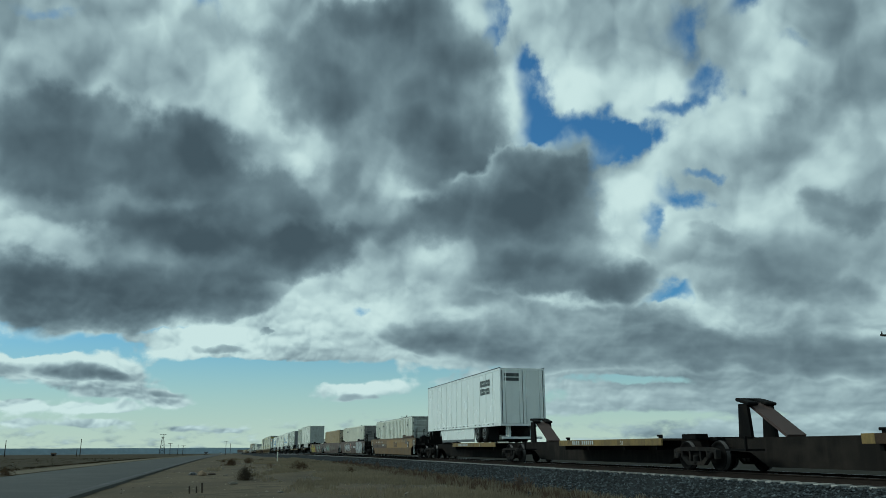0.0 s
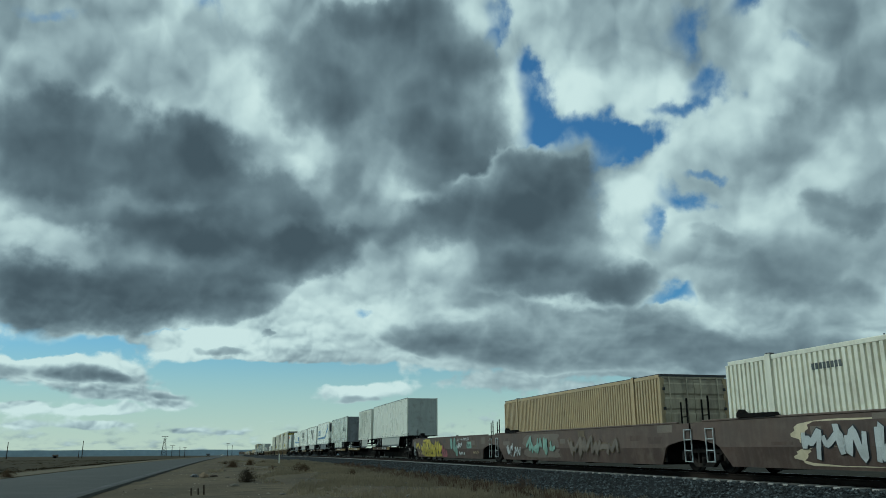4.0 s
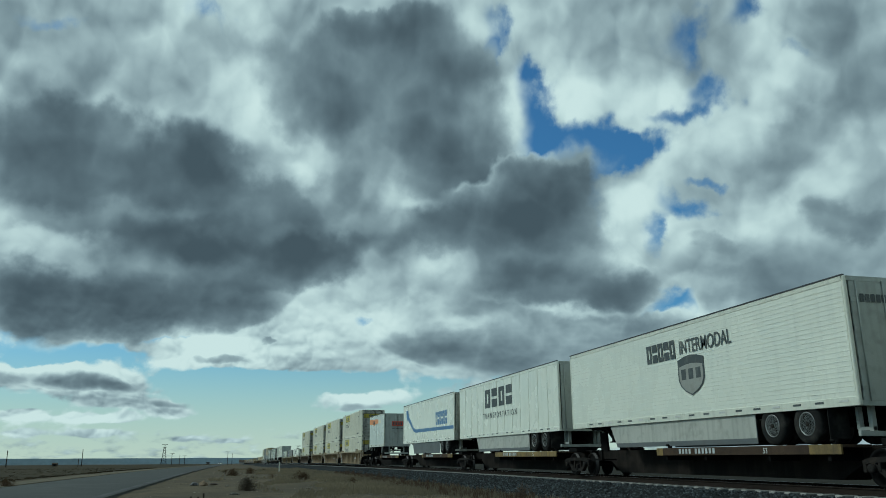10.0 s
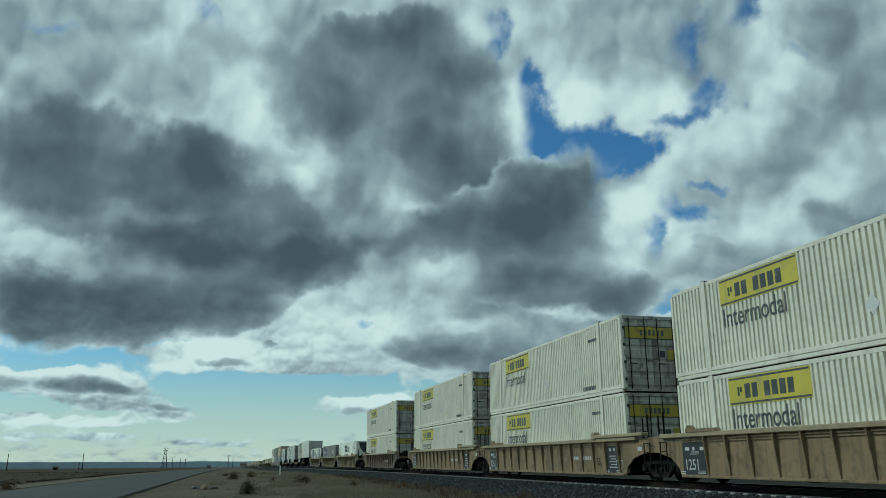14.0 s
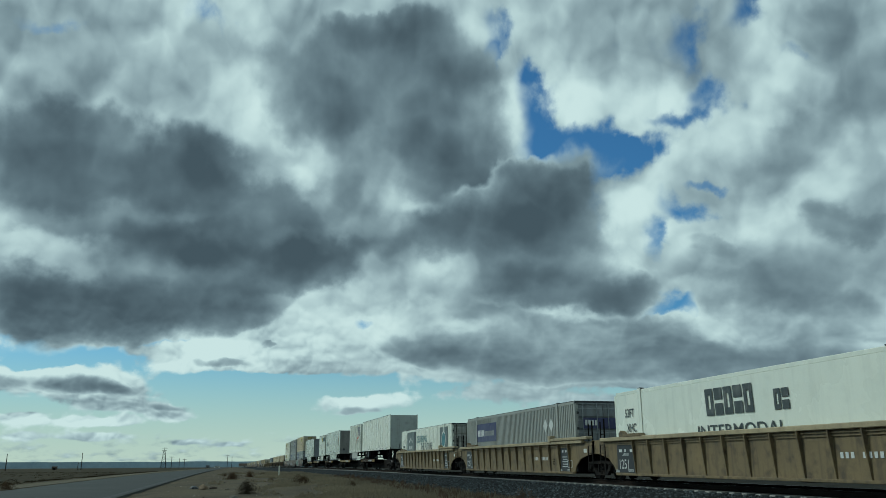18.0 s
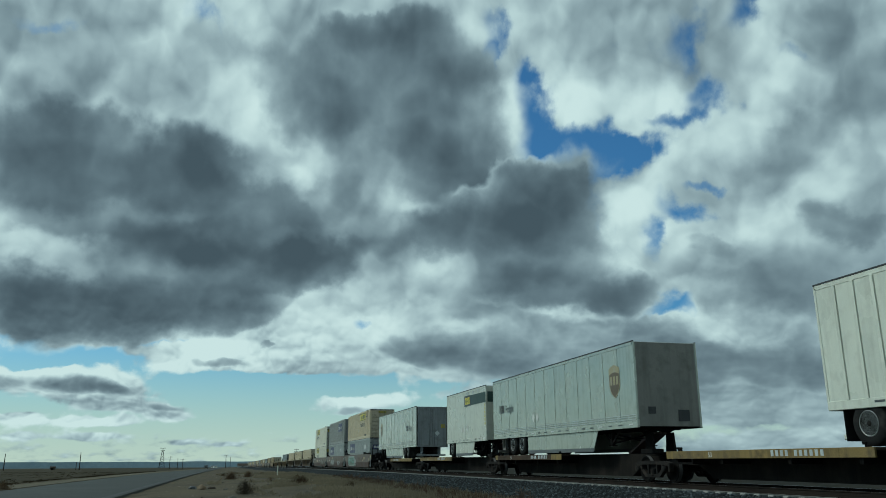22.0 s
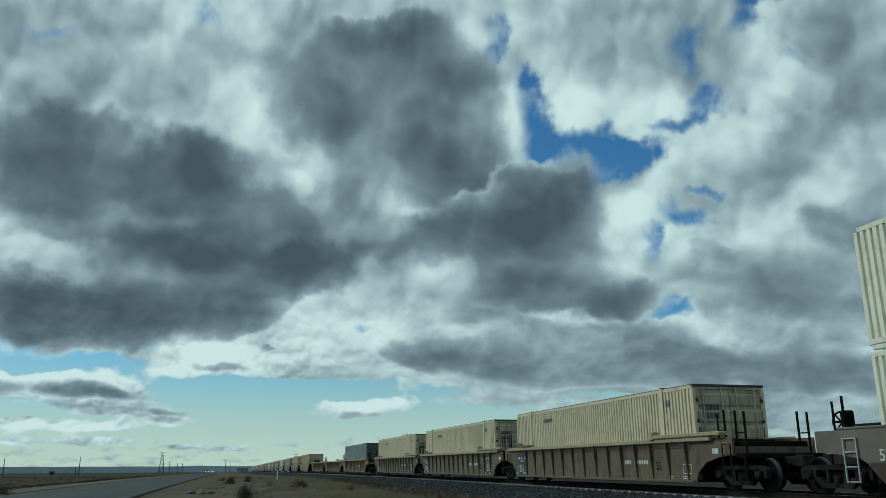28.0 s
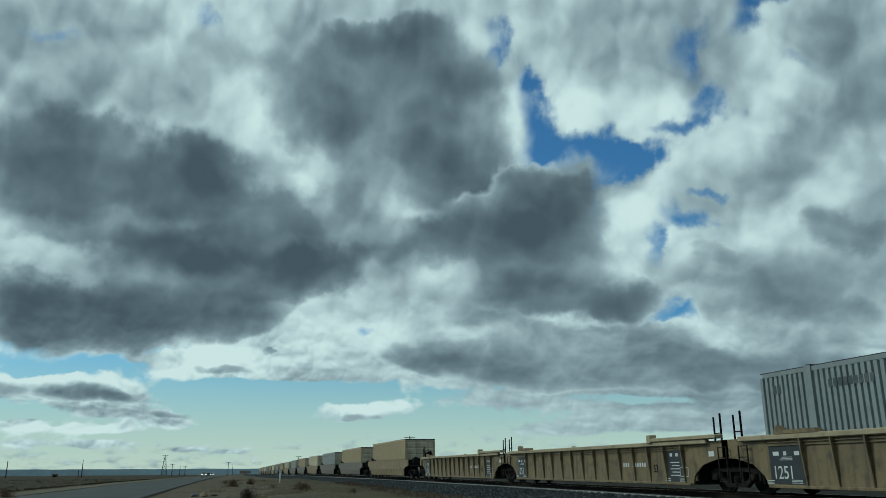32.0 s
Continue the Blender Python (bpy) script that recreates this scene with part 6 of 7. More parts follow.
def paint_patches(w, y0, y1, n, materials, seed):
    """Touched-up rectangles of other paint on a smooth side."""
    rng = np.random.default_rng(seed)
    for i in range(n):
        a, z = rng.uniform(y1, y0), rng.uniform(0.8, 1.25)
        patch("paint_patch", materials[i % len(materials)], w, a, a + rng.uniform(0.25, 1.1), z, min(z + rng.uniform(0.08, 0.4), 1.48), -1.4615 - 0.0006 * i, thick=0.002)


# first smooth wagon: patchwork of paint
paint_patches(wagon_wtp, 4.0, -1.4, 12, (brown, drab, yellow_side, umber), 3)
paint_patches(wagon_wtp, 16.0, 10.5, 7, (drab, brown), 8)
band(wagon_wtp, 16.9, 9.8, 0.77, 1.08, 0.77, 1.06, brown, -1.4612)
scrawl(wagon_wtp, 5.8, 1.6, 1.1, 1.46, 9, chord_paint, None, 2.4, 0.09)

ww = wagons_b[0]
wash(ww, 13.3, 8.4, 0.3, 1.4, buff, 1.5)
wash(ww, 12.9, 8.6, 0.32, 1.36, brown, 3.0, 0.0065)
scrawl(ww, 12.9, 8.7, 0.28, 1.42, 6, pale_print, black, 1.0, 0.085)
wash(ww, 4.3, -0.2, 0.26, 1.46, slate_box, 4.5)
scrawl(ww, 4.2, -0.1, 0.26, 1.47, 6, pale_print, black, 4.0, 0.11)
blocks(ww, 6.1, 0.84, 0.17, 8, chalk, -1.464)
blocks(ww, 7.5, 0.86, 0.16, 1, chalk, -1.464)
patch("paint_patch", pink_spray, ww, 8.4, 7.9, 0.9, 1.25, -1.464)
paint_patches(ww, 15.5, -1.0, 10, (umber, brown, drab), 5)
ww = wagons_b[1]
wash(ww, 13.0, 8.6, 0.35, 1.4, umber, 2.0)
scrawl(ww, 12.5, 9.0, 0.4, 1.35, 5, teal_spray, None, 2.0, 0.1)
scrawl(ww, 7.5, 3.0, 0.4, 1.35, 6, umber, drab, 3.0, 0.11)
scrawl(ww, 15.5, 13.4, 0.3, 1.1, 4, pale_print, None, 5.0, 0.07)
paint_patches(ww, 15.5, -1.0, 10, (umber, brown, drab), 6)
ww = wagons_b[2]
wash(ww, 14.9, 9.1, 0.26, 1.0, yellow_spray, 2.2)
wash(ww, 14.6, 12.2, 0.8, 1.46, yellow_spray, 0.7)
wash(ww, 11.4, 9.4, 0.8, 1.3, drab, 1.9)
scrawl(ww, 14.8, 8.8, 0.26, 1.46, 6, yellow_spray, black, 6.0, 0.13, 0.2)
scrawl(ww, 16.8, 15.3, 0.72, 1.35, 2, yellow_spray, None, 7.0, 0.15)
scrawl(ww, 15.9, 13.9, 0.3, 0.74, 4, chord_paint, None, 1.4, 0.06)
wash(ww, 9.0, 7.7, 0.26, 0.8, pink_spray, 4.2)
scrawl(ww, 8.9, 7.9, 0.3, 1.05, 2, pink_spray, brown, 2.0, 0.12)
for y, z0, z1, lean_y, seed in ((6.3, 0.8, 1.4, 0.35, 1.0), (5.75, 0.62, 1.47, -0.1, 2.0), (5.35, 0.34, 1.0, -0.25, 3.0)):
    for mat_, grow, off in ((green_print, 1.0, 0.007), (teal_spray, 0.86, 0.012)):
        part("graffiti_stroke", ribbon([(y + lean_y, z1), (y + 0.4 * lean_y, (z0 + z1) / 2), (y, z0)], 0.3 * grow, off * 2 + 0.0012 * seed, 0.85), mat_, ww)
scrawl(ww, 4.9, 3.9, 0.75, 1.22, 4, pale_print, None, 9.0, 0.12)
scrawl(ww, 4.6, 3.4, 0.28, 0.74, 4, pale_print, None, 3.0, 0.12)
scrawl(ww, 5.0, 2.4, 1.24, 1.47, 9, pale_print, None, 5.0, 0.09)
wash(ww, 3.0, 2.0, 0.8, 1.2, teal_spray, 2.6)
scrawl(ww, 2.9, 2.1, 0.84, 1.14, 3, green_print, None, 1.0, 0.06)
scrawl(ww, 1.6, 0.4, 0.45, 0.7, 6, chord_paint, None, 6.0, 0.07)
for y in (14.9, 10.0):
    part("paint_star", raw([(-1.479, y + r * math.cos(a), 0.98 + r * math.sin(a)) for a, r in ((math.pi * k / 8, 0.2 if k % 2 == 0 else 0.035) for k in range(16))], [tuple(range(16))]), chalk, ww)
paint_patches(ww, 8.0, -1.0, 8, (umber, brown, drab), 7)
ww = wagons_c[0]
wash(ww, 14.2, 9.0, 0.3, 1.42, slate_box, 3.1)
wash(ww, 13.6, 9.6, 0.5, 1.3, teal_spray, 0.4, 0.0065)
scrawl(ww, 14.0, 9.2, 0.27, 1.45, 7, teal_spray, umber, 3.0, 0.09, 0.25)
scrawl(ww, 9.1, 7.8, 0.3, 1.3, 3, pale_print, None, 1.0, 0.045)
blocks(ww, 13.8, 0.9, 0.15, 9, chalk, -1.480)
letters("53", 0.34, chalk, ww, (-1.466, 16.3, 0.82))
blocks(ww, 6.4, 0.92, 0.34, 4, grey_brown, -1.464, 0.9, 0.3, -0.1)
paint_patches(ww, 3.5, -1.2, 12, (umber, chord_paint, grey_brown), 11)
patch("end_label", yellow_print, ww, -1.45, -1.85, 1.15, 1.42, -1.463, "yellow end label")
ww = wagons_c[1]
scrawl(ww, 12.0, 8.0, 0.3, 1.35, 6, slate_box, black, 4.4, 0.1)
scrawl(ww, 5.0, 2.0, 0.3, 1.2, 5, pale_print, None, 2.2, 0.05)
letters("53", 0.34, chalk, ww, (-1.466, 16.0, 0.82))
blocks(ww, 14.0, 0.95, 0.14, 6, chalk, -1.464)
paint_patches(ww, 15.0, -1.2, 10, (grey_brown, drab, chord_paint), 12)
ww = wagons_c[2]
letters("53", 0.36, chalk, ww, (-1.466, 16.2, 0.8))
blocks(ww, 11.2, 0.9, 0.3, 4, buff, -1.464, 1.0, 0.3, -0.2)
letters("A", 0.2, chalk, ww, (-1.466, 8.6, 0.95))
blocks(ww, 7.4, 1.0, 0.1, 14, chalk, -1.464)
scrawl(ww, 5.2, 1.5, 0.4, 1.35, 5, umber, pale_print, 6.6, 0.1)
patch("end_label", yellow_print, ww, -1.45, -1.85, 1.15, 1.42, -1.463, "yellow end label")
for g in range(5):
    patch("stencil_mark", chalk, ww, 15.6 - g * 0.5, 15.35 - g * 0.5, 1.28, 1.36, -1.464)


# ---- trailers' marks ----
def freight_marks(t, doors_first):
    y_w, y_s = (3.55, 14.85) if doors_first else (15.2, 1.6)
    blocks(t, y_w, 3.18, 0.4, 3, ink, PLATE, 0.5, 0.16)
    letters("Freight", 0.52, ink, t, (PLATE - 0.001, y_w - 0.95, 3.18), squeeze=0.86, label="dark grey lettering")
    shield(t, y_s, 3.0, 0.86, 1.24, faded_gold, PLATE, "faded brown and gold shield emblem", faded_brown)
    diamonds(t, (11.6, 11.1) if doors_first else (10.2, 9.7), 2.72, PLATE)
    for z in (2.16, 2.24, 2.32):
        part("side_bead", kept("long_bead", lambda: solid((-0.012, 0.0, 0.1, 16.2, -0.012, 0.012))), alu, t, "", (PLATE + 0.004, 0, z))


freight_marks(ups, True)
freight_marks(ups2, False)
freight_marks(ups3, True)
end_patch("door_label", door_yellow, ups, 0.72, 1.05, 3.3, 3.6, -0.012)
end_patch("door_label", door_yellow, ups3, 0.72, 1.05, 3.3, 3.6, -0.012)
for t in (ups, ups3):
    part("door_label", plate([(-0.2, 0), (0, 0.2), (0.2, 0), (0, -0.2)], -0.002, 0.002), pale_print, t, "", (0.42, -0.016, 2.9)).rotation_euler[2] = math.pi / 2
end_patch("nose_vent", black, ups2, -0.85, -0.55, 2.35, 2.6, -0.012)
end_patch("nose_vent", black, ups2, 0.35, 0.8, 2.1, 2.5, -0.012)

diamonds(yrc, (8.0, 7.6, 6.9), 2.5, PLATE, 0.2)
for t in (yrc, yrc2):
    end_patch("nose_print", navy_print, t, -0.25, 0.35, 4.1, 4.55, -0.012)
    end_patch("nose_print", red_print, t, -0.2, 0.45, 3.75, 3.95, -0.012)
    stencil_rows(t, 0.28, 4.1, 8, ink, PLATE, 0.12)
# initials as plain strokes, a red sweep and a lettered line
band(yrc2, 2.85, 2.45, 3.68, 3.78, 4.6, 4.72, navy_print, PLATE)
band(yrc2, 2.1, 1.7, 3.62, 4.62, 3.68, 4.66, navy_print, PLATE)
band(yrc2, 1.5, 0.95, 3.62, 4.6, 3.66, 4.64, navy_print, PLATE)
part("stripe", plate([(2.9, 2.85), (2.9, 3.5), (0.95, 3.6), (2.6, 3.3)], PLATE - 0.004, PLATE), red_print, yrc2, "red swept stripe")
letters("FREIGHT", 0.27, navy_print, yrc2, (PLATE - 0.001, 1.98, 2.98), squeeze=0.85)

# refrigerated trailer with a blue sweep, nose forward
PL = PLATE + 0.012
blocks(mart, 14.5, 3.12, 0.86, 6, blue_print, PL, 0.5, 0.1, -0.12)
letters("INTERMODAL", 0.38, blue_print, mart, (PL - 0.001, 14.4, 2.6), squeeze=0.88)
band(mart, 15.95, 4.9, 2.62, 2.76, 2.62, 2.98, blue_print, PL, "blue swept stripe")
band(mart, 4.9, 4.2, 2.62, 2.98, 2.82, 3.2, blue_print, PL)
band(mart, 4.2, 1.75, 2.82, 3.2, 3.85, 4.42, blue_print, PL)
part("stripe", plate([(2.3, 4.45), (1.35, 4.75), (1.3, 4.72), (1.05, 4.62), (1.2, 4.3), (1.3, 3.45), (1.55, 3.85), (1.9, 4.05), (1.8, 4.3)], PL - 0.008, PL - 0.004), blue_print, mart, "blue arrow head")
part("stripe_edge", plate([(2.1, 3.95), (1.75, 4.2), (1.5, 3.98), (1.62, 4.28), (1.4, 4.5), (1.7, 4.4), (1.95, 4.55), (1.86, 4.28)], PL - 0.012, PL - 0.008), alu, mart, "pale outline in the arrow head")
letters("53", 0.32, ink, mart, (PL - 0.001, 0.62, 2.3))
stencil_rows(mart, 0.42, 4.7, 9, ink, PL, 0.12)
def rounded_box(x0, x1, y0, y1, z0, z1, radius):
    """A box whose upright edges and top are well rounded."""
    bm = bmesh.new()
    bm.from_mesh(solid((x0, x1, y0, y1, z0, z1)))
    bmesh.ops.bevel(bm, geom=bm.edges[:], offset=radius, segments=4, affect="EDGES", profile=0.5)
    me = bpy.data.meshes.new("m")
    bm.to_mesh(me)
    bm.free()
    for f in me.polygons:
        f.use_smooth = True
    return me


unit = part("cooling_unit", rounded_box(-1.2, 1.2, -0.5, 0.12, 2.62, 4.92, 0.2), white, mart, "white rounded cooling unit with black grilles")
part("grille", rounded_box(-1.215, -0.18, -0.52, -0.1, 3.58, 4.86, 0.16), black, unit, "rounded black grille")
part("grille", rounded_box(0.72, 1.215, -0.52, -0.1, 3.58, 4.86, 0.16), black, unit, "rounded black grille")
part("grille_band", rounded_box(-1.0, 1.0, -0.515, -0.1, 4.72, 4.9, 0.07), black, unit)
part("grille_foot", rounded_box(-1.1, 1.1, -0.512, -0.1, 3.54, 3.64, 0.04), black, unit)
for i in range(6):
    part("unit_mark", solid((0.05 + i * 0.16, 0.17 + i * 0.16, -0.505, -0.495, 3.24, 3.46)), ink, unit)
part("unit_vent", solid((0.35, 0.62, -0.505, -0.495, 2.9, 2.98), (0.7, 0.97, -0.505, -0.495, 2.9, 2.98)), black, unit)
part("unit_trim", solid((-0.9, -0.6, -0.505, -0.495, 3.2, 3.23)), black, unit)
part("nose_panel", solid((-1.18, 1.18, -0.06, -0.002, 1.92, 2.6), bevel=0.02), skirt_grey, mart, "dull grey lower nose panel")
part("fuel_tank", kept("fuel_tank", lambda: lathe([(-0.6, 0.2), (-0.6, 0.28), (0.6, 0.28), (0.6, 0.2)], 16)), alu, mart, "", (0, 6.0, 1.52))

# ribbed refrigerated trailer with a shield
blocks(prime_t, 9.6, 3.85, 0.62, 5, ink, PL - 0.014, 0.52, 0.1, -0.05)
letters("INTERMODAL", 0.62, ink, prime_t, (PL - 0.022, 7.5, 3.95), squeeze=0.74)
shield(prime_t, 6.9, 2.6, 1.5, 1.28, ink, PL - 0.014, "dark grey shield emblem", grey_box)
for i in range(22):
    part("side_bead", kept("reefer_bead", lambda: solid((-0.006, 0.0, 0.12, 16.18, -0.007, 0.007))), white, prime_t, "", (PL, 0, 2.2 + 0.118 * i))
for i in range(5):
    end_patch("door_print", ink, prime_t, -0.9 + i * 0.16, -0.79 + i * 0.16, 4.3, 4.5, -0.012)

# plate trailer with big letters: the name as blocks, the trade lettered
blocks(bold, 10.8, 3.45, 1.02, 4, ink, PLATE, 0.92, 0.28)
letters("T R A N S P O R T A T I O N", 0.44, ink, bold, (PLATE - 0.001, 11.2, 2.86), squeeze=1.05)

# second swept trailer, doors forward
blocks(mart2, 4.9, 3.0, 0.9, 6, blue_print, PL, 0.5, 0.1, -0.12)
band(mart2, 0.05, 11.4, 2.6, 2.82, 2.66, 2.92, blue_print, PL, "blue swept stripe")
band(mart2, 11.4, 12.2, 2.66, 2.92, 2.78, 3.08, blue_print, PL)
band(mart2, 12.2, 14.3, 2.78, 3.08, 3.75, 4.2, blue_print, PL)
part("stripe", plate([(13.9, 3.95), (14.3, 4.55), (14.95, 4.5), (14.8, 3.55), (14.4, 3.85)], PL - 0.008, PL - 0.004), blue_print, mart2, "blue arrow head")
letters("53", 0.32, ink, mart2, (PL - 0.001, 15.95, 2.3))
diamonds(mart2, (9.0, 8.5), 2.35, PL, 0.18)

# short trailer with an orange band
band(yel, 8.15, 6.25, 4.14, 4.66, 4.1, 4.6, orange_print, PLATE, "faded orange band")
band(yel, 6.2, 5.05, 4.02, 4.58, 3.98, 4.54, orange_print, PLATE, "orange name panel")
part("print", solid(*[(PLATE - 0.006 - 0.004, PLATE - 0.006, 5.98 - i * 0.18, 6.1 - i * 0.18, 4.1, 4.42) for i in range(6)]), ink, yel)
band(yel, 5.0, 3.2, 4.1, 4.6, 4.12, 4.5, orange_print, PLATE)
band(yel, 3.2, 1.75, 4.12, 4.5, 4.1, 4.44, cream, PLATE, "faded pale band")
end_patch("door_sign", red_print, yel, -0.55, 0.55, 3.75, 4.2, -0.06, "faded red sign with dark letters")
part("print", solid(*[(-0.46 + i * 0.16, -0.36 + i * 0.16, -0.066 - 0.004, -0.066, 3.84, 4.1) for i in range(6)]), ink, yel)
part("print", solid(*[(-0.55 + i * 0.125, -0.47 + i * 0.125, -0.06 - 0.004, -0.06, 3.5, 3.58) for i in range(9)]), ink, yel)

# short grey trailer with a dark band
band(abf, 4.4, 0.05, 4.02, 4.62, 4.02, 4.6, green_print, PLATE, "dark green band")
band(abf, 4.35, 3.0, 4.0, 4.64, 4.0, 4.64, ink, PLATE - 0.004)
blocks(abf, 4.15, 4.1, 0.42, 3, yellow_print, PLATE - 0.009, 0.7, 0.12, -0.15)
diamonds(abf, (5.0, 4.4, 3.8), 2.62, PLATE, 0.2)
end_patch("nose_band", green_print, abf, -1.2, 1.2, 4.02, 4.6, -0.012)
stencil_rows(abf, 0.3, 3.8, 6, yellow_print, PLATE, 0.13)
for x, z in ((0.3, 3.0), (0.55, 2.75), (0.05, 2.75)):
    part("hazard_diamond", plate([(-0.2, 0), (0, 0.2), (0.2, 0), (0, -0.2)], -0.002, 0.002), chalk, abf, "", (x, -0.02, z)).rotation_euler[2] = math.pi / 2
for y in (1.6, 2.7, 3.8):
    patch("vent_flap", alu, abf, y, y - 0.28, 4.68, 4.84, PLATE - 0.01)


# ---- containers' marks ----
def yellow_marks(c, y=13.4, doors=True):
    patch("name_panel", yellow_print, c, y, y - 3.5, 1.94, 2.74, FACE, "yellow name panel")
    part("print", solid(*[(FACE - 0.009, FACE - 0.005, y - 1.0 - k * 0.36, y - 0.76 - k * 0.36, 2.12, 2.52) for k in (0, 0.9, 2.4, 3.3, 4.2, 5.1)], *[(FACE - 0.009, FACE - 0.005, y - 3.46, y - 0.04, zz, zz + 0.05) for zz in (1.97, 2.66)]), ink, c)
    part("print", solid(*[(FACE - 0.009, FACE - 0.005, y - 0.5 - 0.12 * k, y - 0.42 - 0.12 * k, 2.2 + 0.1 * k, 2.45) for k in range(2)]), green_print, c)
    letters("Intermodal", 0.8, ink, c, (FACE - 0.002, y - 0.05, 1.3), squeeze=0.82, label="dark green lettering")
    diamonds(c, (7.6,), 0.95, FACE, 0.26)
    blocks(c, 3.6, 0.28, 0.16, 9, ink, FACE)
    blocks(c, 2.9, 2.2, 0.12, 8, ink, FACE)
    if doors:
        end_patch("door_panel", black, c, -1.14, 1.12, 1.98, 2.47, -0.01, "black-edged door panel")
        end_patch("door_panel", door_yellow, c, -1.11, 1.09, 2.01, 2.44, -0.0145, "yellow door panel")
        part("print", solid(*[(-0.5 + i * 0.18, -0.39 + i * 0.18, -0.018 - 0.004, -0.018, 2.12, 2.33) for i in range(6)]), ink, c)
        end_patch("door_label", black, c, 0.3, 0.52, 1.3, 1.55, -0.012)
        end_patch("door_label", door_yellow, c, 0.62, 1.0, 1.2, 1.6, -0.012)


for c in HUNT + [jb6, jb6b]:
    yellow_marks(c)
yellow_marks(jb5, 6.6, False)
end_patch("name_panel", door_yellow, jb5, -0.4, 0.4, 2.5, 2.72, -0.012)
part("print", solid(*[(-0.3 + i * 0.1, -0.24 + i * 0.1, -0.018 - 0.004, -0.018, 2.55, 2.66) for i in range(6)]), ink, jb5)
end_patch("end_hatch", black, jb5, 0.45, 0.62, 0.35, 0.55, -0.012)


def blue_marks(c, y, end=True):
    patch("name_panel", navy_print, c, y, y - 3.7, 1.5, 2.5, FACE, "dark blue name panel")
    part("print", solid(*[(FACE - 0.005 - 0.004, FACE - 0.005, y - 0.48 - i * 0.26, y - 0.3 - i * 0.26, 1.8, 2.15) for i in range(5)]), chalk, c)
    part("print", solid(*[(FACE - 0.005 - 0.004, FACE - 0.005, y - 1.88 - i * 0.2, y - 1.75 - i * 0.2, 1.8, 2.08) for i in range(8)]), grey_box, c)
    diamonds(c, (3.4, 2.7), 2.0, FACE, 0.3)
    if end:
        end_patch("name_panel", navy_print, c, -0.95, 0.95, 1.75, 2.2, -0.012)
        part("print", solid(*[(-0.85 + i * 0.15, -0.75 + i * 0.15, -0.018 - 0.004, -0.018, 1.88, 2.1) for i in range(4)]), chalk, c)


blue_marks(fedex, 14.3)
blue_marks(fx2, 14.0)
blue_marks(fx4, 14.0)
blue_marks(fx3, 6.0, False)
for c in BUFF:
    blocks(c, 12.6, 2.32, 0.16, 8, ink, FACE)
    blocks(c, 1.7, 2.3, 0.2, 2, ink, FACE)
    for r in range(2):
        for i in range(5):
            end_patch("stencil_mark", ink, c, -0.98 + i * 0.12, -0.9 + i * 0.12, 2.1 - r * 0.26, 2.28 - r * 0.26, -0.012)
blocks(grey, 13.6, 2.3, 0.2, 9, ink, FACE)
blocks(grey, 15.7, 2.3, 0.22, 2, ink, FACE)
letters("53", 0.4, ink, grey, (FACE - 0.001, 14.6, 0.9))

# white refrigerated container with a dark machinery recess
blocks(prime, 10.1, 1.72, 0.8, 5, ink, FACE - 0.02, 0.5, 0.1, -0.05)
blocks(prime, 6.9, 1.72, 0.55, 2, ink, FACE - 0.02, 0.5, 0.1)
letters("INTERMODAL", 0.5, ink, prime, (FACE - 0.022, 10.7, 1.1), squeeze=1.35)
letters("53FT", 0.42, ink, prime, (FACE - 0.022, 15.4, 1.95), squeeze=0.8)
letters("XHC", 0.42, ink, prime, (FACE - 0.022, 15.3, 1.42), squeeze=0.8)
blocks(prime, 1.7, 2.0, 0.15, 8, ink, FACE - 0.02)
part("machinery_recess", plate([(-1.0, 2.72), (1.0, 2.72), (0.85, 2.1), (0.45, 1.6), (-0.45, 1.6), (-0.85, 2.1)], -0.003, 0.003), black, prime, "dark machinery recess", (0, -0.02, 0)).rotation_euler[2] = math.pi / 2
for y in (0.12, 1.1):
    patch("frame_stripe", alu, prime, y + 0.05, y - 0.05, 0.2, 2.76, FACE - 0.02)

# white container with a teal panel and a slogan
patch("name_panel", slate_print, kllm, 13.85, 11.4, 0.3, 2.72, FACE - 0.02, "slate panel with a white peak")
patch("panel_shade", ink, kllm, 11.4, 10.75, 0.3, 2.72, FACE - 0.02, "dark faded stripe")
for i in range(1, 13):
    part("panel_rib", kept("kllm_rib", lambda: solid((-0.004, 0.0, -0.02, 0.02, 0.16, BOX_H - 0.12))), aged_white, kllm, "", (FACE - 0.016, 0.1 + i * 1.24, 0))
part("emblem", plate([(13.3, 1.86), (12.95, 2.12), (12.8, 2.04), (12.5, 2.36), (12.2, 2.02), (12.05, 2.14), (11.7, 1.86), (12.1, 1.95), (12.5, 2.16), (12.85, 1.94)], FACE - 0.03, FACE - 0.025), chalk, kllm)
for i in range(4):
    patch("print", chalk, kllm, 13.1 - i * 0.32, 12.9 - i * 0.32, 1.38, 1.64, FACE - 0.025)
letters("DELIVERING", 0.68, teal_print, kllm, (FACE - 0.026, 10.35, 1.86), squeeze=0.9, label="teal slogan lettering")
letters("THE FUTURE", 0.68, ink, kllm, (FACE - 0.026, 9.0, 1.3), squeeze=0.95, label="dark slogan lettering")
patch("name_panel", slate_print, kllm, 3.1, 1.0, 0.3, 2.72, FACE - 0.02)
part("emblem", plate(blob(2.05, 1.9, 1.1, 1.1, 0.3, 0.0), FACE - 0.03, FACE - 0.025), chalk, kllm)
part("emblem", plate(blob(2.05, 1.9, 0.9, 0.9, 0.3, 0.0), FACE - 0.035, FACE - 0.031), teal_print, kllm)
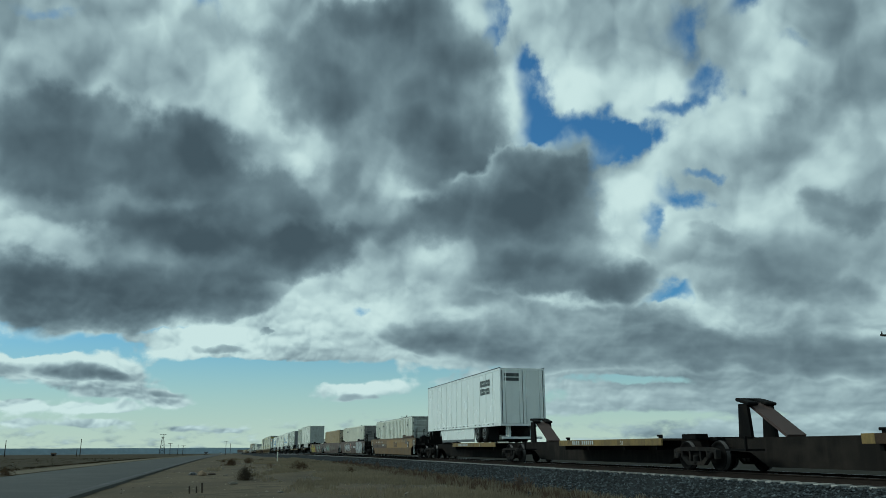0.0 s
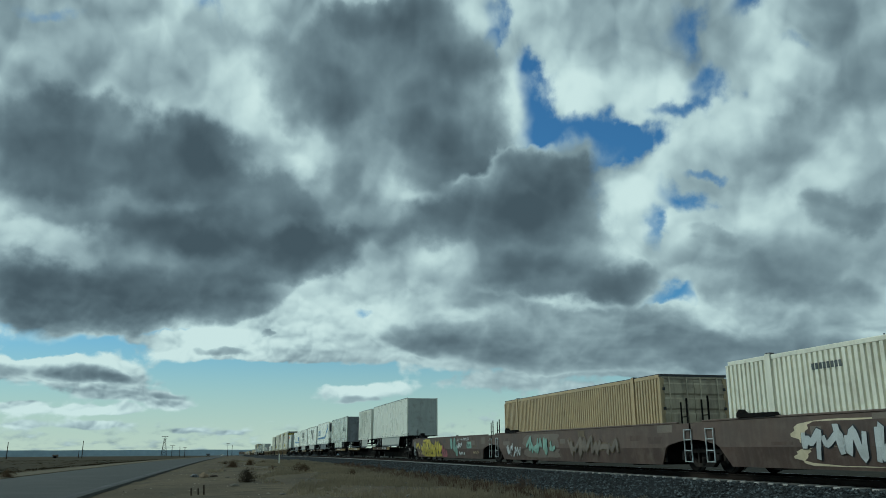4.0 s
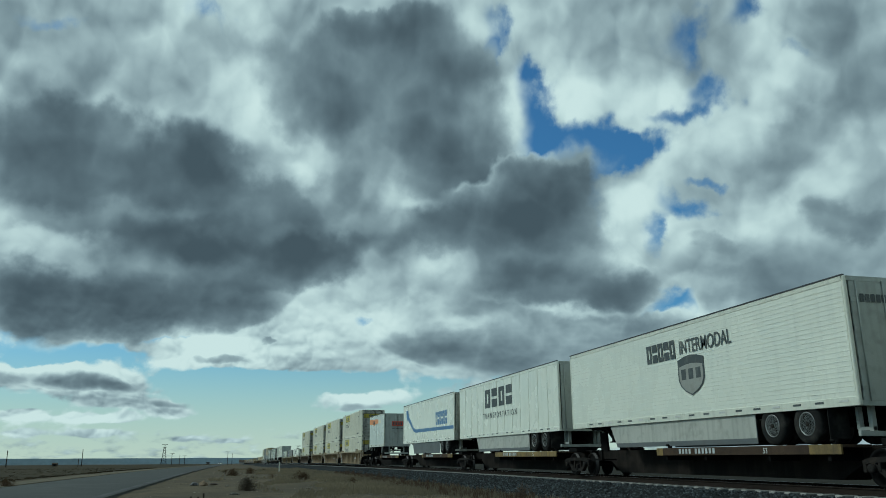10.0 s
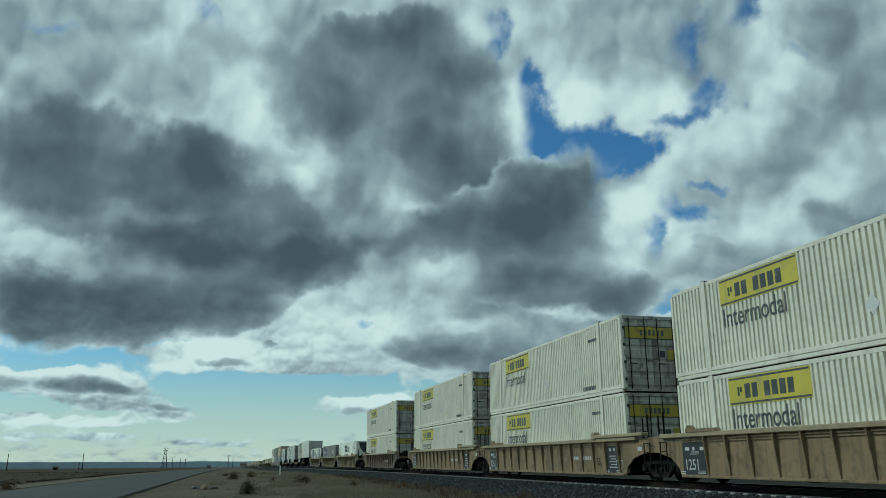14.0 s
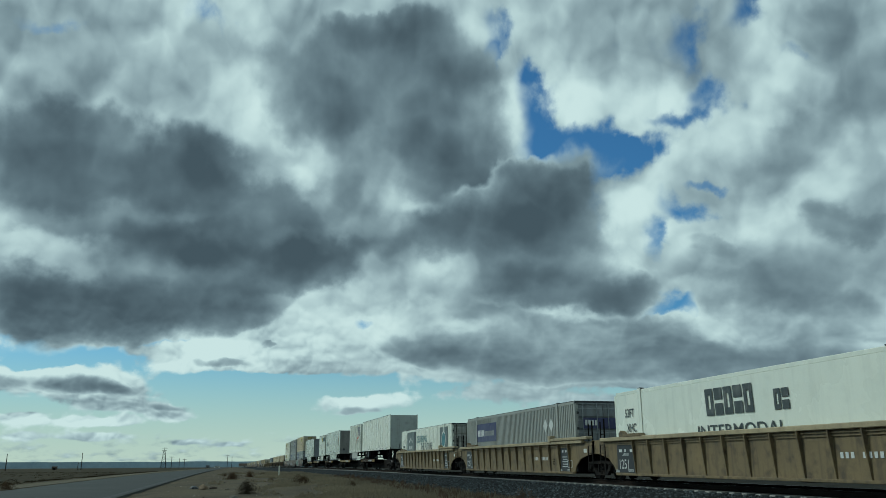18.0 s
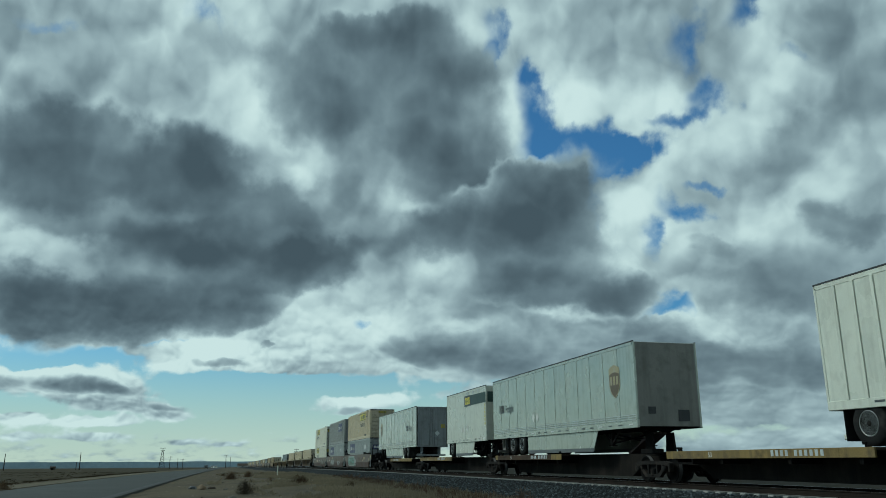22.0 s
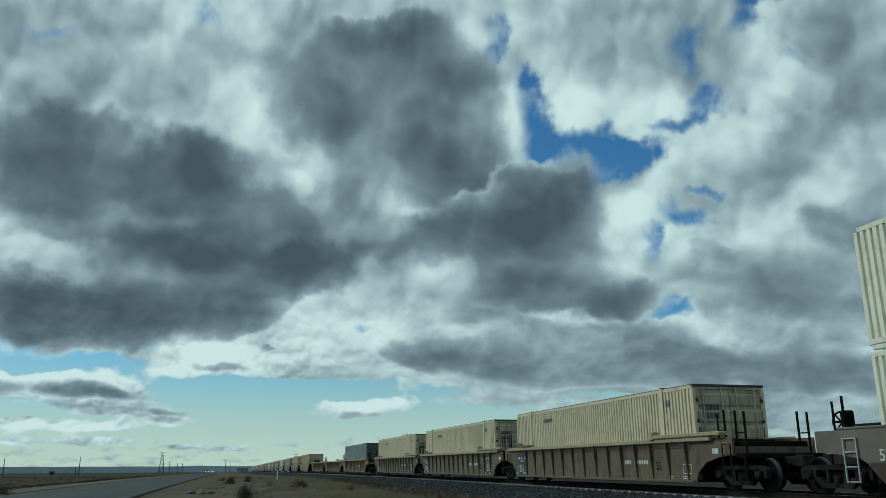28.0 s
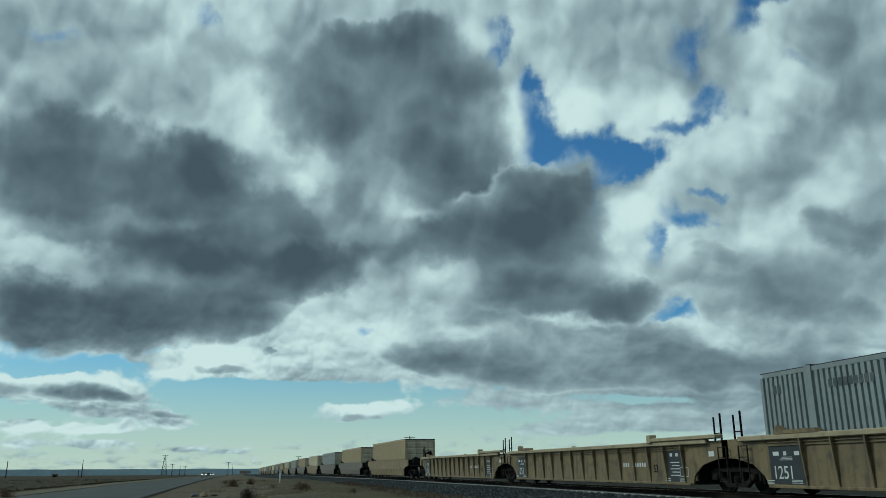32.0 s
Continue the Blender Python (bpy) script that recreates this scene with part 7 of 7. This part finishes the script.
blocks(kllm, 15.4, 1.5, 0.2, 4, ink, FACE - 0.02)
blocks(kllm, 15.4, 1.22, 0.2, 6, ink, FACE - 0.02, 0.45, 0.15)

# ---- track pieces ----
def sleeper_mesh():
    return solid((-1.3, 1.3, -0.12, 0.12, -0.34, -0.165), bevel=0.02)


track = tagged(new("sleepers"), "pale concrete sleepers in dark ballast", "sleepers", kind="structure")
for i in range(290):
    y = -14.0 + i * 0.61
    sl = part("sleeper", kept("sleeper", sleeper_mesh), concrete, track, "", (CENTRE, y, fall(y)))
    sl.rotation_euler[2] = random.uniform(-0.008, 0.008)
far_boxes = [(CENTRE - 1.3, CENTRE + 1.3, y - 0.12, y + 0.12, fall(y) - 0.3, fall(y) - 0.165) for y in (163.5 + 0.61 * i for i in range(500))]
tagged(part("far_sleepers", solid(*far_boxes), concrete, track), kind="stuff")


def strewn(name, n, spot, size, material, label, squash=0.7):
    """Loose stones: jittered eight-sided lumps, one object."""
    rng = np.random.default_rng(7 + n)
    base = np.array([(1, 0, 0), (-1, 0, 0), (0, 1, 0), (0, -1, 0), (0, 0, 1), (0, 0, -1)], float)
    tri = np.array([(0, 2, 4), (2, 1, 4), (1, 3, 4), (3, 0, 4), (2, 0, 5), (1, 2, 5), (3, 1, 5), (0, 3, 5)])
    vs, fs = [], []
    for i in range(n):
        x, y, z = spot(rng)
        s = rng.uniform(*size)
        v = base * (1 + rng.uniform(-0.35, 0.35, (6, 1))) * s
        a = rng.uniform(0, 6.28)
        c, d = math.cos(a), math.sin(a)
        v = np.stack([v[:, 0] * c - v[:, 1] * d, v[:, 0] * d + v[:, 1] * c, v[:, 2] * squash], 1) + (x, y, z)
        vs.append(v)
        fs.append(tri + 6 * i)
    me = raw(np.concatenate(vs).tolist(), np.concatenate(fs).tolist())
    me.materials.append(material)
    return tagged(new(name, me), label, "stones", kind="stuff")


def on_bed(rng):
    y = 9 + 75 * rng.random() ** 1.6
    x = rng.uniform(7.7, 13.9) if rng.random() < 0.88 else rng.uniform(14.6, 17.4)
    return x, y, bed_z(x, y) + 0.01


strewn("ballast_stones", 26000, on_bed, (0.025, 0.06), stone, "loose blue-grey crushed ballast stones")


def on_dirt(rng):
    y = 12 + 90 * rng.random() ** 1.5
    x = rng.uniform(-4.0, 8.0)
    return x, y, ground_z(x, y)


pale_stone = surface("pale_pebble", (0.19, 0.17, 0.135), 0.9, vary=0.3, bump=0.2, island=0.8)
strewn("pebbles", 1100, on_dirt, (0.015, 0.06), pale_stone, "pale pebbles scattered over dry earth", 0.5)


def tufts(name, n, spot, height, blades, material, label, spread=0.12, lean=0.5):
    rng = np.random.default_rng(n)
    vs, fs = [], []
    for i in range(n):
        x, y, z = spot(rng)
        hh = rng.uniform(*height)
        for b in range(blades):
            a, r = rng.uniform(0, 6.28), rng.uniform(0, spread)
            bx, by = x + r * math.cos(a), y + r * math.sin(a)
            h = hh * rng.uniform(0.5, 1.1)
            k, t = rng.uniform(0, lean) * h, rng.uniform(0, 6.28)
            w = 0.006 + 0.012 * rng.random() + y * 0.00012
            o = len(vs)
            vs += [(bx - w, by, z - 0.03), (bx + w, by, z - 0.03), (bx + k * math.cos(t), by + k * math.sin(t), z + h)]
            fs.append((o, o + 1, o + 2))
    me = raw(vs, fs)
    me.materials.append(material)
    return tagged(new(name, me), label, "grass", kind="stuff")


def grassy(rng):
    while True:
        y = 13 + 110 * rng.random() ** 1.5
        x = rng.uniform(-1.5, 9.4)
        d = noise.noise((x * 0.45, y * 0.16, 2.0)) + 0.13 * (x - 3.2)
        if d > rng.uniform(-0.1, 0.55):
            return x, y, max(ground_z(x, y), bed_z(x, y) if x > 7.5 else -9)


tufts("dry_grass", 9000, grassy, (0.06, 0.26), 9, straw, "sparse dry straw-coloured grass")


def verge(rng):
    y = 15 + 160 * rng.random() ** 1.3
    x = rng.uniform(-15.2, -14.2) if rng.random() < 0.3 else rng.uniform(-90, -15)
    return x, y, ground_z(x, y)


field_grass = surface("field_grass", (0.05, 0.04, 0.024), 0.95, vary=0.35, scale=0.1, grain=3, bump=0)
rust_weed = surface("rusty_weed", (0.135, 0.09, 0.062), 0.95, vary=0.3, bump=0)
tufts("field_grass", 3500, verge, (0.04, 0.14), 7, field_grass, "low dark brown field grass", 0.3, 0.7)


def edge_weeds(rng):
    y = 14 + 60 * rng.random() ** 1.4
    x = 8.2 + 0.5 * rng.standard_normal() + 0.02 * (y - 14)
    return x, y, bed_z(max(x, 7.5), y)


tufts("weeds", 700, edge_weeds, (0.1, 0.38), 9, rust_weed, "reddish dry weeds along the ballast", 0.16, 0.6)


def shrub(x, y, width, height, label, material, n=520):
    rng = np.random.default_rng(int(abs(x * 31 + y * 7)) + 3)
    z0 = ground_z(x, y) - 0.02
    s = new("shrub")
    s.location = (x, y, z0)
    tagged(s, label, "shrub", "shrubs on the verge")
    for k in range(5):
        a = k * 1.26
        part("stem", beams(((0, 0, 0), (0.2 * width * math.cos(a), 0.2 * width * math.sin(a), height * 0.45), 0.02)), twig, s)
    vs, fs = [], []
    for i in range(n * 6):
        a, u = rng.uniform(0, 6.28), rng.random() ** 0.6
        e = rng.uniform(0.05, 1.5)
        lump = 1 + 0.25 * math.sin(3 * a + x) + 0.15 * math.sin(7 * a)
        p = np.array([math.cos(a) * math.cos(e) * width * 0.5 * u * lump, math.sin(a) * math.cos(e) * width * 0.5 * u * lump, math.sin(e) * height * u * lump])
        d = rng.normal(0, 0.042, 3) * width + p * 0.1
        w = 0.008 + 0.006 * width
        o = len(vs)
        vs += [tuple(p), tuple(p + (w, w * 0.4, 0)), tuple(p + d)]
        fs.append((o, o + 1, o + 2))
    part("crown", raw(vs, fs), material, s)
    return s


brush_dark = surface("dark_brush", (0.055, 0.045, 0.032), 0.95, vary=0.35, bump=0)
brush_brown = surface("brown_brush", (0.11, 0.075, 0.045), 0.95, vary=0.35, bump=0)
shrub(0.75, 37.5, 0.95, 0.5, "dark round dry tumbleweed on bare earth", brush_dark)
shrub(0.2, 72.0, 1.25, 0.5, "low brown brush beside the track", brush_brown)
shrub(1.9, 84.0, 1.0, 0.5, "low brown brush beside the track", brush_brown)
shrub(-11.6, 48.5, 0.9, 0.45, "brown tumbleweed at the road's far edge", brush_brown)
shrub(4.4, 52.0, 1.3, 0.4, "low brown brush beside the track", brush_brown)
shrub(9.0, 24.5, 0.8, 0.5, "reddish dry weed clump on ballast", rust_weed, 320)
for x, y in ((3.0, 62.0), (5.6, 70.0), (-0.6, 95.0), (3.8, 100.0), (6.4, 44.0)):
    shrub(x, y, 0.7, 0.3, "small dry brush on bare earth", brush_brown, 240)

# rubbish on the verge
tan_cloth = surface("tan_sacking", (0.2, 0.15, 0.1), 0.9, vary=0.25, dirt=(0.12, 0.09, 0.06), bump=0.3)


def lump_mesh(sx, sy, sz, seed):
    bm = bmesh.new()
    bmesh.ops.create_icosphere(bm, subdivisions=2, radius=1.0)
    for v in bm.verts:
        k = 1 + 0.35 * noise.noise(v.co * 1.6 + Vector((seed, 0, 0)))
        v.co = Vector((v.co.x * sx * k, v.co.y * sy * k, max(v.co.z, -0.3) * sz * k))
    me = bpy.data.meshes.new("m")
    bm.to_mesh(me)
    bm.free()
    return me


def rubbish(name, x, y, size, material, label, seed, category="rubbish"):
    me = lump_mesh(*size, seed)
    me.materials.append(material)
    ob = new(name, me)
    ob.location = (x, y, ground_z(x, y) + 0.25 * size[2])
    return tagged(ob, label, category, "rubbish on the verge")


rubbish("sack", -1.35, 45.5, (0.24, 0.3, 0.2), tan_cloth, "crumpled tan sack dumped on earth", 1)
rubbish("sack", -1.85, 46.2, (0.2, 0.24, 0.14), black, "crumpled dark rubbish bag on earth", 5)
rubbish("sack", -0.85, 46.5, (0.22, 0.2, 0.1), timber, "flattened dark rubbish on earth", 9)
rubble = surface("broken_stone", (0.17, 0.155, 0.13), 0.9, vary=0.3, dirt=(0.08, 0.07, 0.055), bump=0.4)
for i, (x, y, s) in enumerate(((-0.1, 44.0, 0.16), (2.4, 52.0, 0.2), (3.6, 39.0, 0.14), (4.9, 45.0, 0.2), (0.2, 33.5, 0.24), (5.2, 23.6, 0.22), (4.1, 22.0, 0.14), (7.0, 33.0, 0.15), (2.0, 62.0, 0.2), (-0.4, 60.0, 0.2), (6.5, 25.5, 0.2), (1.6, 26.0, 0.14))):
    rubbish("stone_block", x, y, (s * 0.8, s * 0.6, s * 0.35), rubble, "pale broken stone block on dry earth", i * 3.3, "stone")
for i, (x, h) in enumerate(((-1.12, 0.22), (-0.92, 0.2), (-0.76, 0.3))):
    y = 26.6 + 0.25 * i
    st = new("stake", solid((-0.025, 0.025, -0.025, 0.025, -0.05, h), bevel=0.004))
    st.data.materials.append(timber)
    st.location = (x, y, ground_z(x, y))
    st.rotation_euler = (0.05 * i, -0.06, 0)
    tagged(st, "short dark wooden stake in earth", "stake", "stakes in the verge")

post = new("marker_post", solid((-0.06, 0.06, -0.06, 0.06, -0.1, 1.1), bevel=0.01))
post.data.materials.append(aged_white)
post.location = (5.2, 92, ground_z(5.2, 92))
tagged(post, "short weathered white trackside marker post", "post")


# ---- poles and pylons ----
def utility_pole(x, y, height, arms=1, turn=0.0, label="weathered wooden utility pole with a crossarm"):
    z = -0.64 + fall(math.hypot(max(abs(x - 5) - 40, 0.0), max(y, 0.0))) - 0.1
    p = new("utility_pole")
    p.location, p.rotation_euler = (x, y, z), (0, 0, radians(turn))
    tagged(p, label, "utility pole", "utility poles on the plain")
    part("pole", lathe([(0.0, 0.17), (height * 0.5, 0.14), (height, 0.11)], 10, "z"), timber, p)
    for k in range(arms):
        zz = height - 0.35 - 0.9 * k
        part("crossarm", solid((-1.25, 1.25, -0.06, 0.06, zz - 0.06, zz + 0.06)), timber, p)
        for xx in (-1.15, -0.6, 0.6, 1.15):
            part("insulator", kept("insulator", lambda: lathe([(0.0, 0.03), (0.06, 0.05), (0.1, 0.03), (0.15, 0.055), (0.18, 0.03)], 8, "z")), black, p, "", (xx, 0, zz + 0.06))
        part("arm_brace", beams(((-0.6, 0.05, zz - 0.05), (0, 0.05, zz - 0.6), 0.03), ((0.6, 0.05, zz - 0.05), (0, 0.05, zz - 0.6), 0.03)), iron, p)
    return p


for x, y, h, arms in ((-70.6, 291.6, 5.5, 0), (-53.5, 325.6, 6.4, 0), (-56.3, 335.3, 3.0, 0), (-30.2, 449.0, 6.4, 1), (-30.4, 519.1, 6.2, 0), (-26.4, 499.3, 5.7, 1), (-2.2, 520.0, 8.2, 1), (0.5, 540.0, 7.1, 0)):
    utility_pole(x, y, h, arms, label="weathered wooden utility pole with a crossarm" if arms else "bare weathered wooden pole on the plain")
utility_pole(40.05, 40.4, 8.5, 1, 8)
utility_pole(39.0, 181.0, 9.1, 1)


def pylon(x, y, height):
    z = -0.64 + fall(y) - 0.3
    p = new("pylon")
    p.location = (x, y, z)
    tagged(p, "grey steel lattice power pylon on the plain", "pylon", "pylons on the plain")
    w0, w1, top = height * 0.13, height * 0.035, height * 0.86
    corners = [(-1, -1), (1, -1), (1, 1), (-1, 1)]
    for a, b in corners:
        part("leg", beams(((a * w0, b * w0, 0), (a * w1, b * w1, top), 0.3)), cast, p)
    runs = []
    for k in range(7):
        z0, z1 = top * k / 7, top * (k + 1) / 7
        r0, r1 = w0 + (w1 - w0) * k / 7, w0 + (w1 - w0) * (k + 1) / 7
        for i in range(4):
            (a, b), (c, d) = corners[i], corners[(i + 1) % 4]
            runs += [((a * r0, b * r0, z0), (c * r1, d * r1, z1), 0.16), ((c * r0, d * r0, z0), (a * r1, b * r1, z1), 0.16)]
    part("bracing", beams(*runs), cast, p)
    part("mast", beams(((0, 0, top), (0, 0, height), 0.5)), cast, p)
    for zz, half in ((height * 0.98, height * 0.15), (height * 0.86, height * 0.11)):
        part("crossarm", beams(((-half, 0, zz), (half, 0, zz), 0.4), ((-half, 0, zz), (0, 0, zz - 1.2), 0.2), ((half, 0, zz), (0, 0, zz - 1.2), 0.2)), cast, p)
    return p


pylon(-91.0, 1196.5, 27.6)
pylon(94.0, 1210.0, 26.0)

# ---- far things ----
def hut(x, y, w, h, label, material):
    z = -0.64 + fall(math.hypot(max(abs(x - 5) - 40, 0.0), y)) - 0.2
    b = new("shed")
    b.location = (x, y, z)
    tagged(b, label, "shed", "far sheds on the plain")
    part("wall", solid((-w / 2, w / 2, -w / 2, w / 2, 0, h), bevel=0.02), material, b)
    part("roof", plate([(-w / 2 - 0.2, h), (0, h + 0.22 * w), (w / 2 + 0.2, h)], -w / 2 - 0.2, w / 2 + 0.2), timber, b)
    part("door", solid((-0.5, 0.5, -w / 2 - 0.05, -w / 2, 0, min(2.0, h * 0.8))), iron, b)


hut(-79.2, 412.5, 2.0, 1.3, "small dark shed on the far plain", timber)
for x, y, w, h in ((14.0, 900.0, 11.0, 2.2), (38.0, 950.0, 12.0, 2.4), (62.0, 930.0, 10.0, 2.4)):
    hut(x, y, w, h, "low pale building far down the line", concrete)
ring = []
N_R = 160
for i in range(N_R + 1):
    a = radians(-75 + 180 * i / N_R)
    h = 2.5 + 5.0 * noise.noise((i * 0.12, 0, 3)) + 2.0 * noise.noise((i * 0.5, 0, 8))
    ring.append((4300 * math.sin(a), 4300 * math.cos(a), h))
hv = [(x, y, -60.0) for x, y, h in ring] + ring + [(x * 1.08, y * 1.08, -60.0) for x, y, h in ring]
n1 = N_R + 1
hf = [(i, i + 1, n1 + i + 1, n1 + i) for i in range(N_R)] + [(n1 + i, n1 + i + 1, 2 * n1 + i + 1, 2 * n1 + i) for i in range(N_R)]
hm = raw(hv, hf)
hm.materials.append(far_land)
tagged(new("backdrop", hm), "low hills along the horizon, blue-grey haze in their colour", "hills", kind="structure")


# ---- cars on the road ----
def car(paint, label, lights):
    c = new("car")
    tagged(c, label, "car", "cars on the road")
    o = [(0.0, 0.35), (0.0, 0.8), (0.9, 0.95), (1.6, 1.42), (3.4, 1.45), (4.3, 1.0), (4.5, 0.9), (4.5, 0.35)]
    part("body", plate(o, -0.85, 0.85), paint, c)
    part("windscreen", solid((-0.7, 0.7, 1.0, 1.05, 0.98, 1.36)), black, c).rotation_euler[0] = 0.0
    for x in (-0.75, 0.75):
        for y in (0.85, 3.6):
            part("wheel", kept("car_wheel", lambda: lathe([(-0.1, 0.1), (-0.1, 0.33), (0.1, 0.33), (0.1, 0.1)], 16)), rubber, c, "", (x, y, 0.33))
        part("headlamp", kept(("head", lights), lambda: solid((-0.14, 0.14, -0.02, 0.02, 0.6, 0.76))), lamp_glow if lights else chalk, c, "", (x * 0.85, 0.0, 0))
    return c


dark_car = car(black, "dark car standing on the far road", False)
dark_car.location = (-10.6, 400.0, -0.53 + fall(400))
coming_car = car(grey_box, "grey car coming with its headlights on", True)
second_car = car(aged_white, "pale car coming with its headlights on", True)

# ---- how things run ----
def motions():
    times = [0, 1] + list(range(2, 31, 2)) + [31, 32]
    for ob, s, z, side in MOVING:
        walk(ob, [(t, pose(CENTRE + side, s - SPEED * t, z + fall(s - SPEED * t))) for t in times])
    for ob, y0, y1 in ((coming_car, 900.0, 300.0), (second_car, 1050.0, 420.0)):
        steps = [y0 + (y1 - y0) * t / 32 for t in times]
        walk(ob, [(t, pose(-9.4, y, -0.54 + fall(y))) for t, y in zip(times, steps)])


motions()
